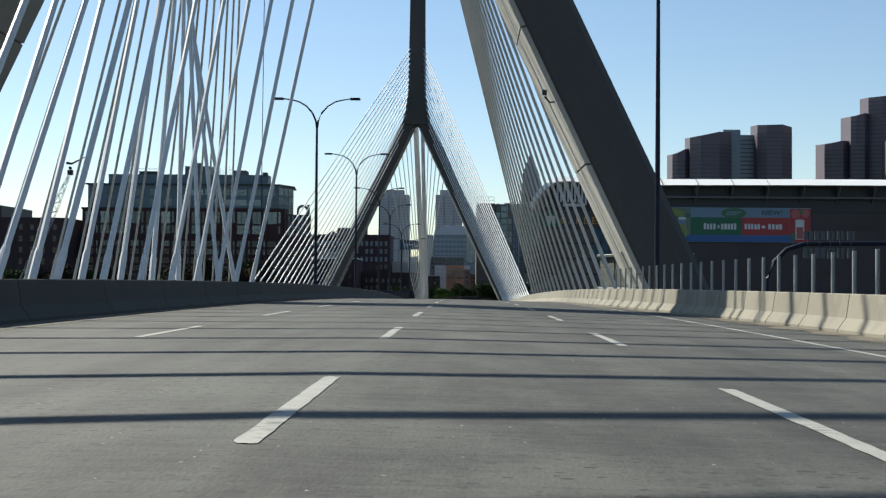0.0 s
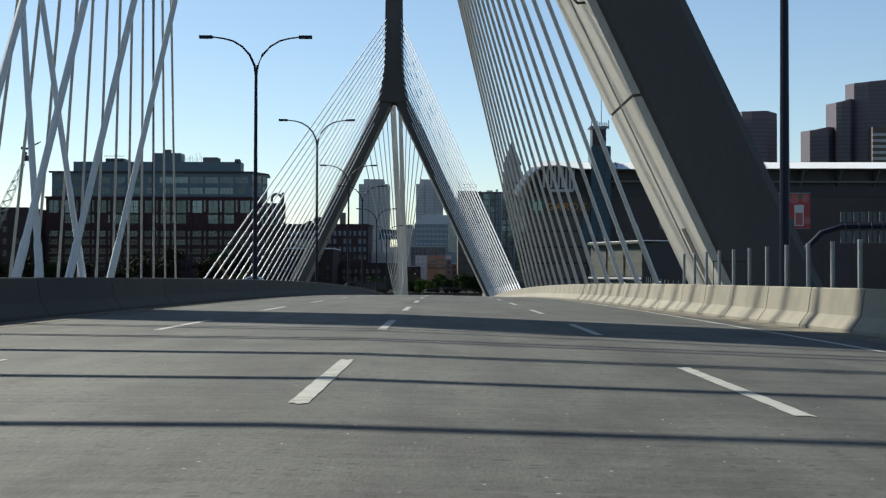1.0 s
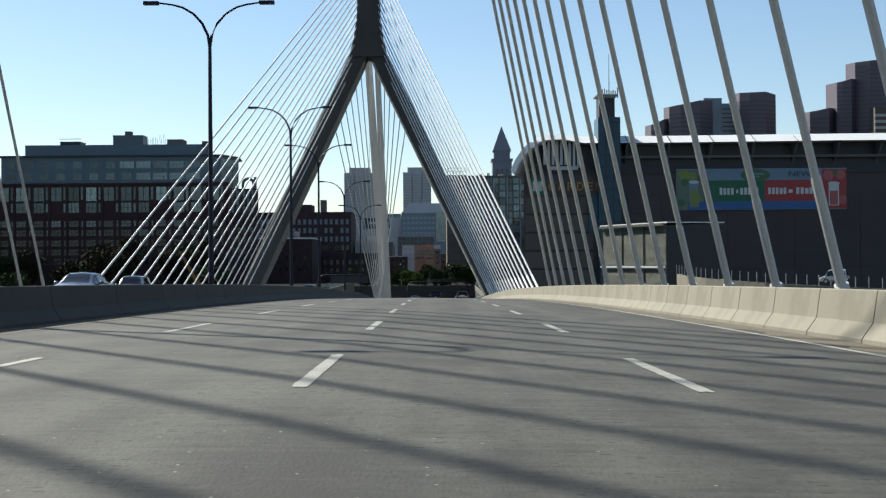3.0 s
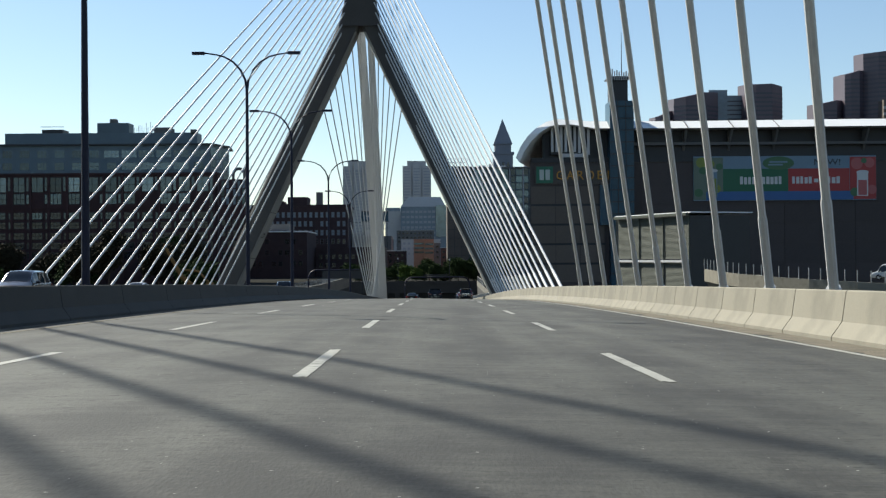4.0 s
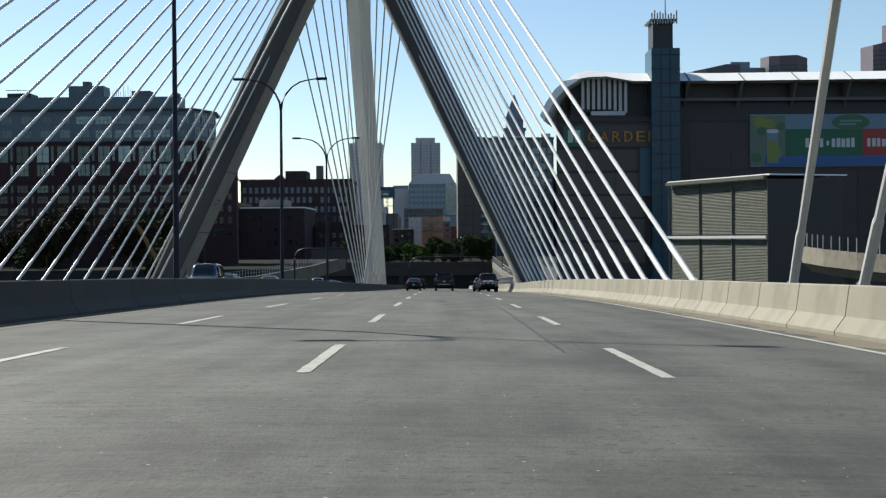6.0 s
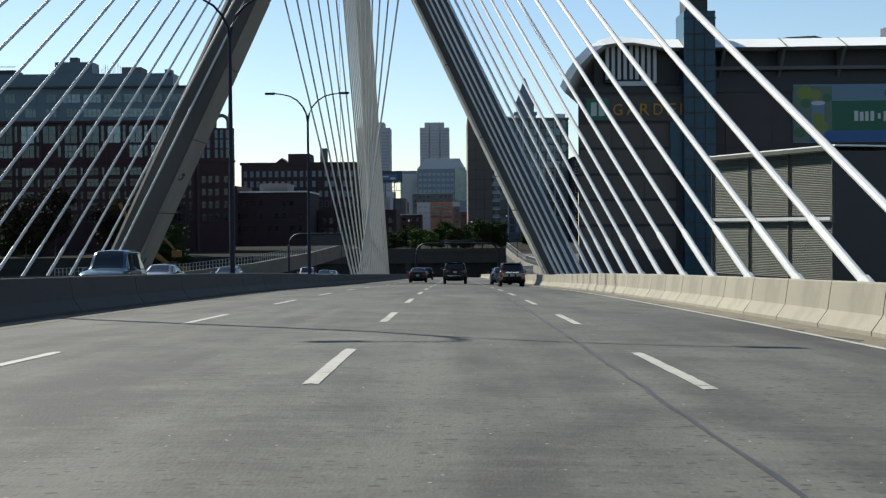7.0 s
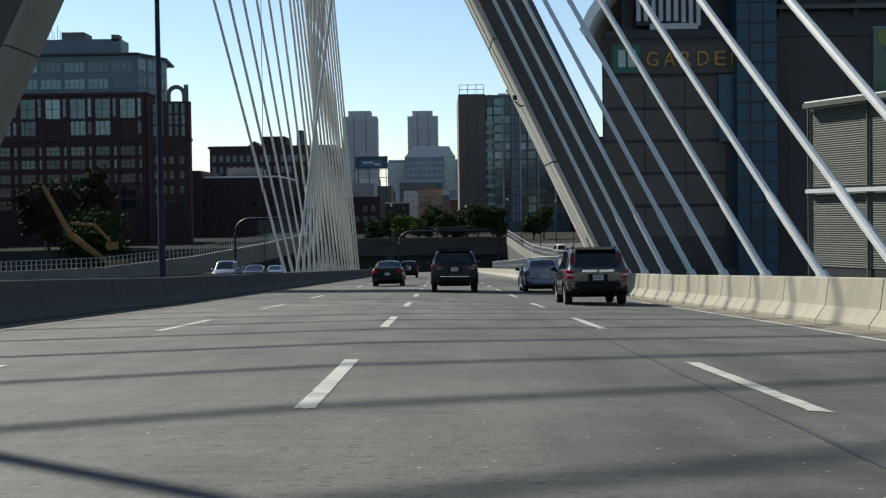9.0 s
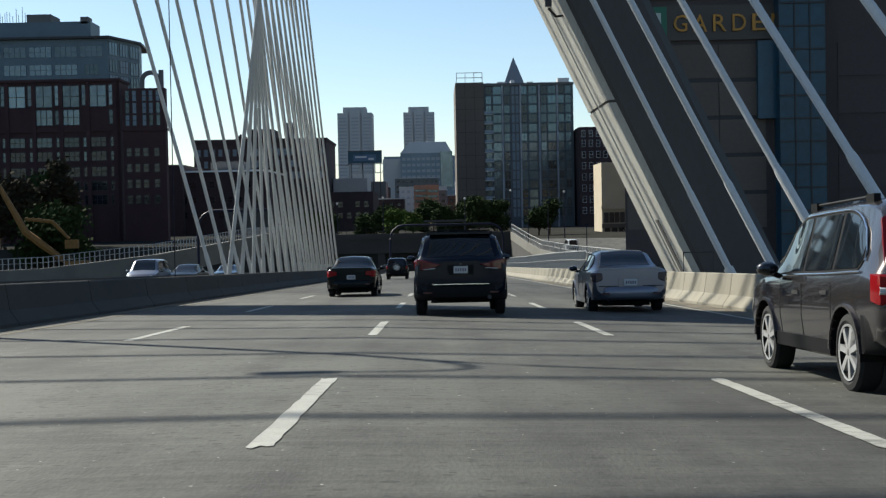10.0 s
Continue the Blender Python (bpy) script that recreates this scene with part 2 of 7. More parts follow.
solid("bridge_deck", bm, CONC_TOWER_SHADE, "concrete and steel girder under the road of the bridge", "bridge deck", kind="structure")
bm = strip(-30.0, CX - 2.3, Y0, Y1, lambda x, y: road_z(y) - 0.02, 5, 2)
solid("opposite_road", bm, ASPHALT, "grey asphalt of the oncoming carriageway", "road", kind="structure")

# lane marks
def mark(x, y0, y1, w, lift=0.006):
    return strip(x - w / 2, x + w / 2, y0, y1, lambda a, b: deck_z(a, b) + lift, 1.6, 1)

def dash_mesh(x, y0, y1, w, r):
    """A hand-sized run of worn paint: the sides waver and the ends are chipped."""
    n = 24
    verts, faces = [], []
    ends = [[r.uniform(-0.09, 0.05) for _ in range(5)] for _ in (0, 1)]
    for j in range(n + 1):
        wl, wr_ = w / 2 + r.gauss(0, 0.004), w / 2 + r.gauss(0, 0.004)
        for i in range(5):
            xx = x - wl + (wl + wr_) * i / 4
            yy = y0 + (y1 - y0) * j / n
            yy -= ends[0][i] if j == 0 else (-ends[1][i] if j == n else 0)
            verts.append((xx, yy, deck_z(xx, yy) + 0.006))
    for j in range(n):
        for i in range(4):
            faces.append((j * 5 + i, j * 5 + i + 1, j * 5 + i + 6, j * 5 + i + 5))
    return mesh_from(verts, faces)

rd = random.Random(21)

for x in (-LANE, LANE, LL):
    for k in range(-6, 40):
        y = k * PITCH
        ob = solid("lane_dash", dash_mesh(x, y, y + DASH, 0.15, rd), PAINT_WHITE, "worn white painted lane dash on the asphalt", "lane marking", group="lane dashes", kind="structure")
solid("edge_line", mark(5.5, Y0, 480, 0.14), PAINT_WHITE, "continuous white painted edge line", "lane marking", kind="structure")
solid("edge_line", mark(LEFT + 0.75, Y0, 480, 0.12), PAINT_YELLOW, "faded yellow painted edge line beside the median", "lane marking", kind="structure")

# grit swept against the barriers, and sealed cracks in the asphalt
def grit(x0, width, y0, y1, seed, name):
    r = random.Random(seed)
    verts, faces = [], []
    n = int((y1 - y0) / 0.7)
    for j in range(n + 1):
        y = y0 + (y1 - y0) * j / n
        xa = x0(y)
        xb = xa + width * (0.55 + 0.75 * r.random())
        verts += [(xa, y, deck_z(xa, y) + 0.012), (xb, y, deck_z(xb, y) + 0.004)]
        if j:
            faces.append((2 * j - 2, 2 * j - 1, 2 * j + 1, 2 * j))
    solid(name, mesh_from(verts, faces), DIRT, "brown grit and sand swept against the barrier foot", "grit", kind="stuff")

def crack(points, w, seed):
    r = random.Random(seed)
    path = [Vector((x, y, 0)) for x, y in points]
    verts, faces = [], []
    for a, b in zip(path, path[1:]):
        n = max(2, int((b - a).length / 0.8))
        for k in range(n):
            q = a.lerp(b, k / n)
            q.x += r.gauss(0, 0.01)
            d = w * (0.5 + 0.8 * r.random())
            verts += [(q.x - d, q.y, deck_z(q.x - d, q.y) + 0.005), (q.x + d, q.y, deck_z(q.x + d, q.y) + 0.005)]
            i = len(verts)
            if i > 2:
                faces.append((i - 4, i - 3, i - 1, i - 2))
    solid("crack_seal", mesh_from(verts, faces), TAR, "dark irregular tar line sealing a crack in the asphalt", "crack seal", kind="structure")

crack([(1.15, 150), (1.25, 175), (1.35, 200), (1.5, 235)], 0.024, 3)

# ---- barriers ----
def barrier_piece(length, sign):
    """One precast length of safety-shape barrier; the traffic face looks to -sign."""
    prof = [(0.0, -0.3), (0.0, 0.08), (0.19, 0.34), (0.27, 0.86), (0.29, 0.88), (0.44, 0.88), (0.46, 0.86), (0.46, -0.3)]
    n = len(prof)
    g = 0.02
    verts = [(sign * x, yy, z) for yy in (g, length - g) for x, z in prof]
    faces = [(k, (k + 1) % n, n + (k + 1) % n, n + k) for k in range(n)] + [tuple(range(n))[::-1], tuple(range(n, 2 * n))]
    return mesh_from(verts, faces)

def right_x(y):
    """The right barrier's foot: the shoulder narrows towards the first tower."""
    u = min(1, max(0, (62 - y) / 45))
    return RIGHT + 1.45 * u * u * (3 - 2 * u)

BAR_LEN = 3.05
bar_r = tagged(new("barrier_right"), "row of sunlit precast concrete safety barriers beside the shoulder", "barrier", kind="structure")
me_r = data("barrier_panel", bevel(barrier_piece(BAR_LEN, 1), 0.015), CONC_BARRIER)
for k in range(-14, 160):
    y = k * BAR_LEN
    rx = right_x(y)
    o = part("barrier_panel", me_r, None, bar_r, at=(rx, y, deck_z(rx, y)))
    o.rotation_euler = (math.atan2(deck_z(rx, y + BAR_LEN) - deck_z(rx, y), BAR_LEN), 0, -math.atan2(right_x(y + BAR_LEN) - rx, BAR_LEN))
grit(lambda y: right_x(y) - 0.02, -0.72, -20, 330, 11, "grit")
grit(lambda y: LEFT + 0.02, 0.35, -20, 330, 12, "grit")
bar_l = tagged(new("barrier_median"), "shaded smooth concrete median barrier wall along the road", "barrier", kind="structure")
me_l = data("barrier_panel", bevel(barrier_piece(2 * BAR_LEN, -1), 0.015), CONC_MEDIAN_SHADE)
for k in range(-7, 80):
    y = k * 2 * BAR_LEN
    o = part("barrier_panel", me_l, None, bar_l, at=(LEFT, y, deck_z(LEFT, y)))
    o.rotation_euler = (math.atan2(deck_z(LEFT, y + 6.1) - deck_z(LEFT, y), 6.1), 0, 0)
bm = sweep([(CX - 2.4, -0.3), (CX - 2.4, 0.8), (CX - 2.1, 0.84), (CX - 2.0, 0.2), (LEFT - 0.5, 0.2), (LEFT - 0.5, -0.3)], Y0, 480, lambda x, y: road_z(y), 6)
solid("median_strip", bm, CONC_MEDIAN_SHADE, "concrete median strip between two barriers", "median", kind="structure")

# ---- towers ----
TY1, TY2 = 61.5, 287.0
BX = -11.05                    # line of the back stays' feet
APEX, LEG_X, LEG_T, LEG_D = 44.3, 20.95, 3.1, 6.6
COL_TOP = 78.0


def leg_x(h):
    """Half distance between the legs' inner faces at height h over the deck."""
    return LEG_X * (1 - h / APEX)


def tower(name, y, label):
    base = road_z(y)
    t = thing(name, label, "bridge tower", (CX, y, base))
    for s in (-1, 1):
        bm = bmesh.new()
        rings = []
        for h in (-16, 0, 7.2, 14.4, 21.6, 28.8, 36.0, 44.0):
            xi = leg_x(h)
            wd = LEG_T + (0.6 if h < 0 else 0)
            d = LEG_D / 2 - 0.018 * max(h, 0)
            c = 0.35
            x0, x1 = (max(xi, 0), xi + wd + 0.25)
            ring = [(x0 + c, -d), (x1 - c, -d), (x1, -d + c), (x1, d - c), (x1 - c, d), (x0 + c, d), (x0, d - c), (x0, -d + c)]
            rings.append([bm.verts.new((s * a, b, h)) for a, b in ring])
        for r, q in zip(rings, rings[1:]):
            for k in range(8):
                bm.faces.new((r[k], r[(k + 1) % 8], q[(k + 1) % 8], q[k]))
        bm.faces.new(rings[0])
        bm.faces.new(rings[-1])
        lg = part("leg", bm, CONC_TOWER_SHADE, t)
        hs = (0.0, 7.2, 14.4, 21.6, 28.8, 36.0, 43.0)
        for h0, h1 in zip(hs, hs[1:]):                # inner-side panels with sunlight put into their tone, two bands with a groove between
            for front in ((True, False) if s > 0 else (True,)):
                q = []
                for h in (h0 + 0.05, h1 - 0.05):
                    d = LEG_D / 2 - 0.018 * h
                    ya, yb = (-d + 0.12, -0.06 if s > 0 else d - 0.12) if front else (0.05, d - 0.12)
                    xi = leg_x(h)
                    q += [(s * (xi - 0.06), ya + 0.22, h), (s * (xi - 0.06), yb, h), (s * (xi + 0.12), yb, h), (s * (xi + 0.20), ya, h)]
                part("face_tone_panel", bevel(mesh_from(q, [(0, 1, 2, 3), (7, 6, 5, 4), (0, 4, 5, 1), (1, 5, 6, 2), (2, 6, 7, 3), (3, 7, 4, 0)]), 0.02), CONC_SUNLIT if s > 0 else CONC_DIMMED, lg)
        for h in (7.2, 14.4, 21.6, 28.8, 36.0):       # casting joints
            xi, wd = leg_x(h), LEG_T + 0.25
            d = LEG_D / 2 - 0.018 * h
            sl = LEG_X / APEX
            j = bmesh.new()
            add_box(j, s * (xi - 0.03), s * (xi + 0.3), -d + 0.36, d - 0.36, h - 0.045, h + 0.045)
            part("casting_joint", j, JOINT_DARK, lg)
    for s in (-1, 1):
        # maintenance handrail at the foot of the inner side
        rail = part("handrail", tube([(s * (LEG_X + 0.2), -LEG_D / 2 - 0.5, 0.4), (s * (LEG_X + 0.2), -LEG_D / 2 - 0.5, 1.5), (s * (LEG_X - 0.9), -LEG_D / 2 - 0.5, 1.5), (s * (LEG_X - 0.9), -LEG_D / 2 - 0.5, 0.4)], 0.03, 6), METAL_LAMP, t, "dark pipe handrail")
    for s in (-1, 1):                                # floodlight on each leg's inner face
        h = 11.0
        fl = part("floodlight", bevel(box(-0.12, 0.12, -0.18, 0.05, -0.14, 0.12), 0.03, 2), METAL_LAMP, t, "small dark floodlight on a bracket", at=(s * (leg_x(h) - 0.4), -LEG_D / 2 + 0.9, h))
        part("bracket", tube([(0, 0, -0.2), (s * 0.3, 0.1, -0.5), (s * 0.75, 0.1, -0.45)], 0.05, 6), METAL_LAMP, fl)
        slot = [(s * (leg_x(q) + e), f, q) for f in (-1.15, -0.45) for q, e in ((0.3, -0.075), (0.3, 0.30), (2.7, 0.30), (2.7, -0.075))]
        part("service_slot", mesh_from(slot, [(0, 1, 2, 3), (7, 6, 5, 4), (0, 4, 5, 1), (1, 5, 6, 2), (2, 6, 7, 3), (3, 7, 4, 0)]), JOINT_DARK, t, "dark narrow service slot")
    bm = bmesh.new()
    rings = []
    for h, hw, d in ((APEX - 0.5, 3.4, 2.9), (APEX + 3.0, 2.55, 2.8), (APEX + 7.0, 2.0, 2.6), (APEX + 24, 1.75, 2.2), (COL_TOP, 1.7, 2.0), (COL_TOP + 4.5, 0.25, 0.3)):
        rings.append([bm.verts.new(q) for q in ((-hw, -d, h), (hw, -d, h), (hw, d, h), (-hw, d, h))])
    for r, q in zip(rings, rings[1:]):
        for k in range(4):
            bm.faces.new((r[k], r[(k + 1) % 4], q[(k + 1) % 4], q[k]))
    bm.faces.new(rings[0])
    bm.faces.new(rings[-1])
    part("column", bevel(bm, 0.25), CONC_TOWER_SHADE, t)
    return t


METAL_LAMP = material("lamp_metal", (0.035, 0.035, 0.0385), 0.5, metal=0.3)
JOINT_DARK = material("joint_sealant", (0.042, 0.042, 0.042), 0.9)
tower("bridge_tower", TY1, "inverted-Y concrete bridge tower with splayed legs, close")
tower("bridge_tower", TY2, "inverted-Y concrete bridge tower with splayed legs, far")

# ---- stay cables ----
def cable(foot, head, r, sleeve, name="stay_cable", group="stay cables"):
    f, h = Vector(foot), Vector(head)
    d = (h - f).normalized()
    c = thing(name, "white sheathed steel stay cable of the bridge", "stay cable", f, group=group)
    part("sheath", tube([d * 0.9, h - f], r, 8), CABLE_WHITE, c, smooth=True)
    part("sleeve", tube([d * 0.02, d * sleeve, d * (sleeve + 0.15)], [r * 1.22, r * 1.22, r * 1.02], 10), CABLE_WHITE, c, "thicker steel guide pipe at the cable's foot", smooth=True)
    part("socket", tube([d * -0.3, d * 0.45], [r * 1.9, r * 1.75], 10), CABLE_WHITE, c, "bolted anchor collar", smooth=True)

# per tower: first foot, spacing, heights of the heads, how far off the centre line the feet stand, where the heads meet the mast
for ty, s, first, gap, h0, dh, feet, off, hy in ((TY1, 1, 13.27, 5.90, 48.5, 0.57, (-21.7, 21.18), 0.6, 2.3), (TY2, -1, 5.365, 6.10, 43.93, 1.138, (-22.58, 21.54), 1.3, 1.16)):
    for fx in feet:
        side = 1 if fx > 0 else -1
        for k in range(17):
            fy = ty + s * (first + gap * k)
            h = h0 + dh * k
            cable((CX + fx, fy, road_z(fy) + 0.35), (CX + side * off, ty + s * hy, road_z(ty) + h), 0.105, 3.4)
    for k in range(17):                       # back stays in the median
        fy = ty - s * (9.0 + 4.1 * k)
        h = 32.0 + 2.0 * k if k < 6 else 44.5 + 1.9 * (k - 6)
        for side in (-1, 1):
            off = leg_x(h) + 0.6 if k < 6 else 0.9
            cable((BX + side * 0.3, fy, road_z(fy) + 0.3), (CX + side * off, ty - s * 2.2, road_z(ty) + h), 0.09, 1.5, group="back stays")

# thin wires that hang from the towers' crotches
for ty in (TY1 + 2.6, TY2 + 3.7):
    w = thing("hanging_wire", "thin dark steel wire hanging from the bridge tower", "wire", (CX - 0.3, ty, road_z(ty)))
    part("wire", tube([(0, 0, 0.2), (0.05, 0, 18), (0, 0, 44.5)], 0.022, 6), STEEL_DARK, w)
    part("weight", tube([(0, 0, 0.0), (0, 0, 0.5)], 0.09, 8), STEEL_DARK, w)

# ---- median lamps ----
def street_lamp(y):
    t = thing("street_lamp", "tall dark-painted steel lamp post with two curved arms in the median", "street lamp", (-12.14, y, road_z(y) + 0.2), group="median lamps")
    H = 15.35
    part("pole", tube([(0, 0, 0), (0, 0, 4), (0, 0, H - 2.3)], [0.15, 0.13, 0.09], 10), STEEL_DARK, t, smooth=True)
    part("base_plate", bevel(box(-0.3, 0.3, -0.3, 0.3, -0.1, 0.25), 0.05), STEEL_DARK, t)
    for s in (-1, 1):
        path = [(0, 0, H - 2.4)] + [(s * 2.2 * (1 - math.cos(a)), 0, H - 2.4 + 2.3 * math.sin(a)) for a in (0.3, 0.6, 0.9, 1.2, 1.45)] + [(s * 2.75, 0, H)]
        arm = part("arm", tube(path, [0.08, 0.075, 0.07, 0.06, 0.055, 0.05, 0.045], 8), STEEL_DARK, t, smooth=True)
        hd = bevel(box(-0.42, 0.36, -0.16, 0.16, -0.09, 0.08), 0.05, 2)
        part("lamp_head", hd, STEEL_DARK, arm, "flat dark luminaire", at=(s * 3.0, 0, H - 0.02))

for y in (91.0, 127.4, 164.4, 189.2, 225.7, 261.5):
    street_lamp(y)

# lamp post beside the first tower, and the posts of an unfinished screen on the barrier
bm_h = 13.5
lp = thing("street_lamp", "tall dark blue steel lamp post standing behind a concrete barrier", "street lamp", (7.5, 46.0, deck_z(7, 46)))
part("pole", tube([(0, 0, 0), (0, 0, 5), (0, 0, bm_h)], [0.13, 0.11, 0.08], 10), STEEL_DARK, lp, smooth=True)
part("base_plate", bevel(box(-0.25, 0.25, -0.25, 0.25, -0.1, 0.3), 0.04), STEEL_DARK, lp)
arm = part("arm", tube([(0, 0, bm_h - 0.2), (-0.4, 0, bm_h + 0.6), (-1.2, 0, bm_h + 1.1), (-2.4, 0, bm_h + 1.2)], [0.07, 0.065, 0.055, 0.045], 8), STEEL_DARK, lp, smooth=True)
part("lamp_head", bevel(box(-0.42, 0.36, -0.16, 0.16, -0.09, 0.08), 0.05, 2), STEEL_DARK, arm, at=(-2.7, 0, bm_h + 1.2))
screen = tagged(new("screen_fence"), "row of bare galvanised steel posts behind the barrier", "fence")
bm = bmesh.new()
add_box(bm, -0.03, 0.03, -0.006, 0.006, -0.2, 1.88)
add_box(bm, -0.037, -0.03, -0.04, 0.04, -0.2, 1.88)
add_box(bm, 0.03, 0.037, -0.04, 0.04, -0.2, 1.88)
me_post = data("post", bm, STEEL_GALV)
y = -20.0
while y < 57:
    x = right_x(y) + 0.62
    part("post", me_post, None, screen, at=(x, y, deck_z(x, y)))
    y += 1.56

# ---- city materials ----
BRICK_OFFICE = material("brick_deep_red", (0.046, 0.021, 0.022), 0.9, vary=0.3, scale=0.4, fine=6, stain=0.4, stain_scale=0.08)
CLADDING = material("slate_blue_cladding", (0.078, 0.118, 0.145), 0.5, vary=0.2, scale=0.2, fine=3, rand=0.4)
BRICK = material("brick_dark_red", (0.040, 0.024, 0.025), 0.9, vary=0.3, scale=0.4, fine=6, stain=0.3, stain_scale=0.08)
APT_PANEL = material("blue_grey_cladding", (0.065, 0.082, 0.095), 0.6, vary=0.15, scale=0.15, fine=2, rand=0.4)
ORANGE_BRICK = material("pale_orange_brick", (0.42, 0.20, 0.12), 0.9, vary=0.12, scale=0.3, fine=4)
BRICK_RED = material("brick_red", (0.15, 0.0638, 0.045), 0.9, vary=0.2, scale=0.4, fine=6)
STONE_DARK = material("precast_grey_brown", (0.064, 0.0525, 0.050), 0.85, vary=0.14, scale=0.12, fine=2.5, stain=0.35, stain_scale=0.05, rand=0.5)
STONE_TAN = material("precast_tan", (0.108, 0.089, 0.074), 0.85, vary=0.12, scale=0.15, fine=2.5, stain=0.3, stain_scale=0.06, rand=0.6)
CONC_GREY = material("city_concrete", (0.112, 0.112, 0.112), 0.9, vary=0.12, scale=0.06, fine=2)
# Pale tone for distant buildings: haze is mixed into the base colour.
CONC_HAZED = material("hazed_concrete", (0.40, 0.40, 0.40), 0.9, vary=0.08, scale=0.03, fine=0.8)
CREAM = material("cream_plaster", (0.413, 0.352, 0.255), 0.85, vary=0.1, scale=0.3, fine=5)
METAL_ROOF = material("white_metal_roof", (0.75, 0.76, 0.75), 0.45, vary=0.06, scale=0.1, fine=3)
METAL_DARK = material("dark_metal", (0.0263, 0.027, 0.03), 0.5, vary=0.1, scale=0.5, fine=6, metal=0.3)
WHITE_PANEL = material("white_panel", (0.465, 0.473, 0.48), 0.5, vary=0.08, scale=0.5, fine=6)
def glazing(name, tint, mirror=0.5, rough=0.12, rand=0.8, vary=0.35):
    """Coated facade glass: mirrors the sky, pane by pane a little differently, and slightly wavy."""
    m = material(name, tint, rough, metal=mirror, vary=vary, scale=0.06, fine=0.35, rand=rand, spec=0.7)
    nt = m.node_tree
    n = nt.nodes.new("ShaderNodeTexNoise")
    n.inputs["Scale"].default_value, n.inputs["Detail"].default_value = 0.35, 2
    tc = nt.nodes.new("ShaderNodeTexCoord")
    nt.links.new(tc.outputs["Object"], n.inputs["Vector"])
    bp = nt.nodes.new("ShaderNodeBump")
    bp.inputs["Strength"].default_value, bp.inputs["Distance"].default_value = 0.25, 0.25
    nt.links.new(n.outputs[0], bp.inputs["Height"])
    nt.links.new(bp.outputs[0], nt.nodes["Principled BSDF"].inputs["Normal"])
    return m


GLASS_DARK = glazing("tinted_glass", (0.018, 0.022, 0.027), 0.4, 0.15)
GLASS_BLUE = material("blue_glass", (0.016, 0.060, 0.095), 0.3, vary=0.25, scale=0.2, fine=1.2, rand=0.5, spec=0.3)
GLASS_GREEN = glazing("green_grey_glass", (0.125, 0.17, 0.195), 0.5, 0.15, 0.8, 0.5)
GLASS_TEAL = glazing("dull_teal_glass", (0.055, 0.082, 0.095), 0.5, 0.15, 1.0, 0.6)
GLASS_APT = glazing("blue_green_apartment_glass", (0.052, 0.088, 0.105), 0.45, 0.12, 1.2, 0.8)
# Distant glass, pale and bluish with haze put into the base colour.
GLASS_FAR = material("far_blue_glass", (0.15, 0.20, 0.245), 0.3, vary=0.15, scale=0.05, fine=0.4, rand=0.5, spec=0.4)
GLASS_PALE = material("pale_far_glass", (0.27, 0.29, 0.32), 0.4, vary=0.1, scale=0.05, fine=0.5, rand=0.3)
GRANITE_RED = material("polished_brown_granite", (0.088, 0.068, 0.086), 0.5, vary=0.1, scale=0.05, fine=0.6)
GRANITE_DARK = material("dark_granite_windows", (0.045, 0.044, 0.062), 0.4, vary=0.1, scale=0.05, fine=0.6)
LOUVRE = material("louvre_green_grey", (0.074, 0.082, 0.066), 0.7, vary=0.2, scale=0.6, fine=6, rand=0.6, spec=0.2)
# Clock tower and far slab: stone lightened and blued to imitate haze.
STONE_HAZED = material("hazed_grey_stone", (0.18, 0.20, 0.235), 0.9, vary=0.12, scale=0.05, fine=1)
YELLOW = material("machine_yellow", (0.19, 0.095, 0.018), 0.7, vary=0.25, scale=2, fine=12, stain=0.4, stain_scale=1.5)
GROUND = material("city_ground", (0.036, 0.036, 0.033), 0.95, vary=0.3, scale=0.02, fine=0.4, spec=0.0)
B_HOARD = material("faded_blue_print", (0.05, 0.10, 0.17), 0.6, vary=0.2, scale=0.3, fine=2)
SIGN_BACK = material("weathered_aluminium", (0.10, 0.105, 0.11), 0.6, metal=0.3, vary=0.12, scale=2, fine=20)
FENCE = material("fence_steel", (0.30, 0.305, 0.30), 0.5, metal=0.2, vary=0.1)
BARK = material("bark", (0.0675, 0.0488, 0.0338), 0.95, vary=0.3, scale=3, fine=20, bump=0.4)
LEAF = material("leaves_green", (0.055, 0.085, 0.02), 0.9, vary=0.4, scale=0.8, fine=5, spec=0.05)
LEAF_DARK = material("leaves_dark", (0.025, 0.04, 0.014), 0.9, vary=0.4, scale=0.8, fine=5, spec=0.05)
# One even dark tone for the tunnel mouth and the ramp's retaining wall.
TUNNEL_CONC = material("dark_concrete", (0.045, 0.043, 0.04), 0.9, vary=0.2, scale=0.3, fine=5)


def plain(name, color, rough=0.5):
    return material(name, color, rough, vary=0.06, scale=0.4, fine=5)


# ---- ground: low by the river and in the road's cutting, higher behind the tunnel mouth ----
PORTAL_Y = 480.0
def ground_z(x, y):
    if y >= PORTAL_Y + 1:
        return -8.6
    if -45 < x < 45 and y > 290:
        return -18.0
    return -13.5

xs = [-4500, -1500, -600, -300, -150, -80, -46, -45, -20, 0, 20, 45, 46, 80, 150, 300, 600, 1500, 4500]
ys = [-4500, -1500, -400, -150, 0, 100, 200, 289, 291, 350, 420, PORTAL_Y + 0.4, PORTAL_Y + 1.2, 560, 700, 900, 1300, 2000, 3000, 4900]
verts = [(x, y, ground_z(x, y)) for y in ys for x in xs]
nx = len(xs)
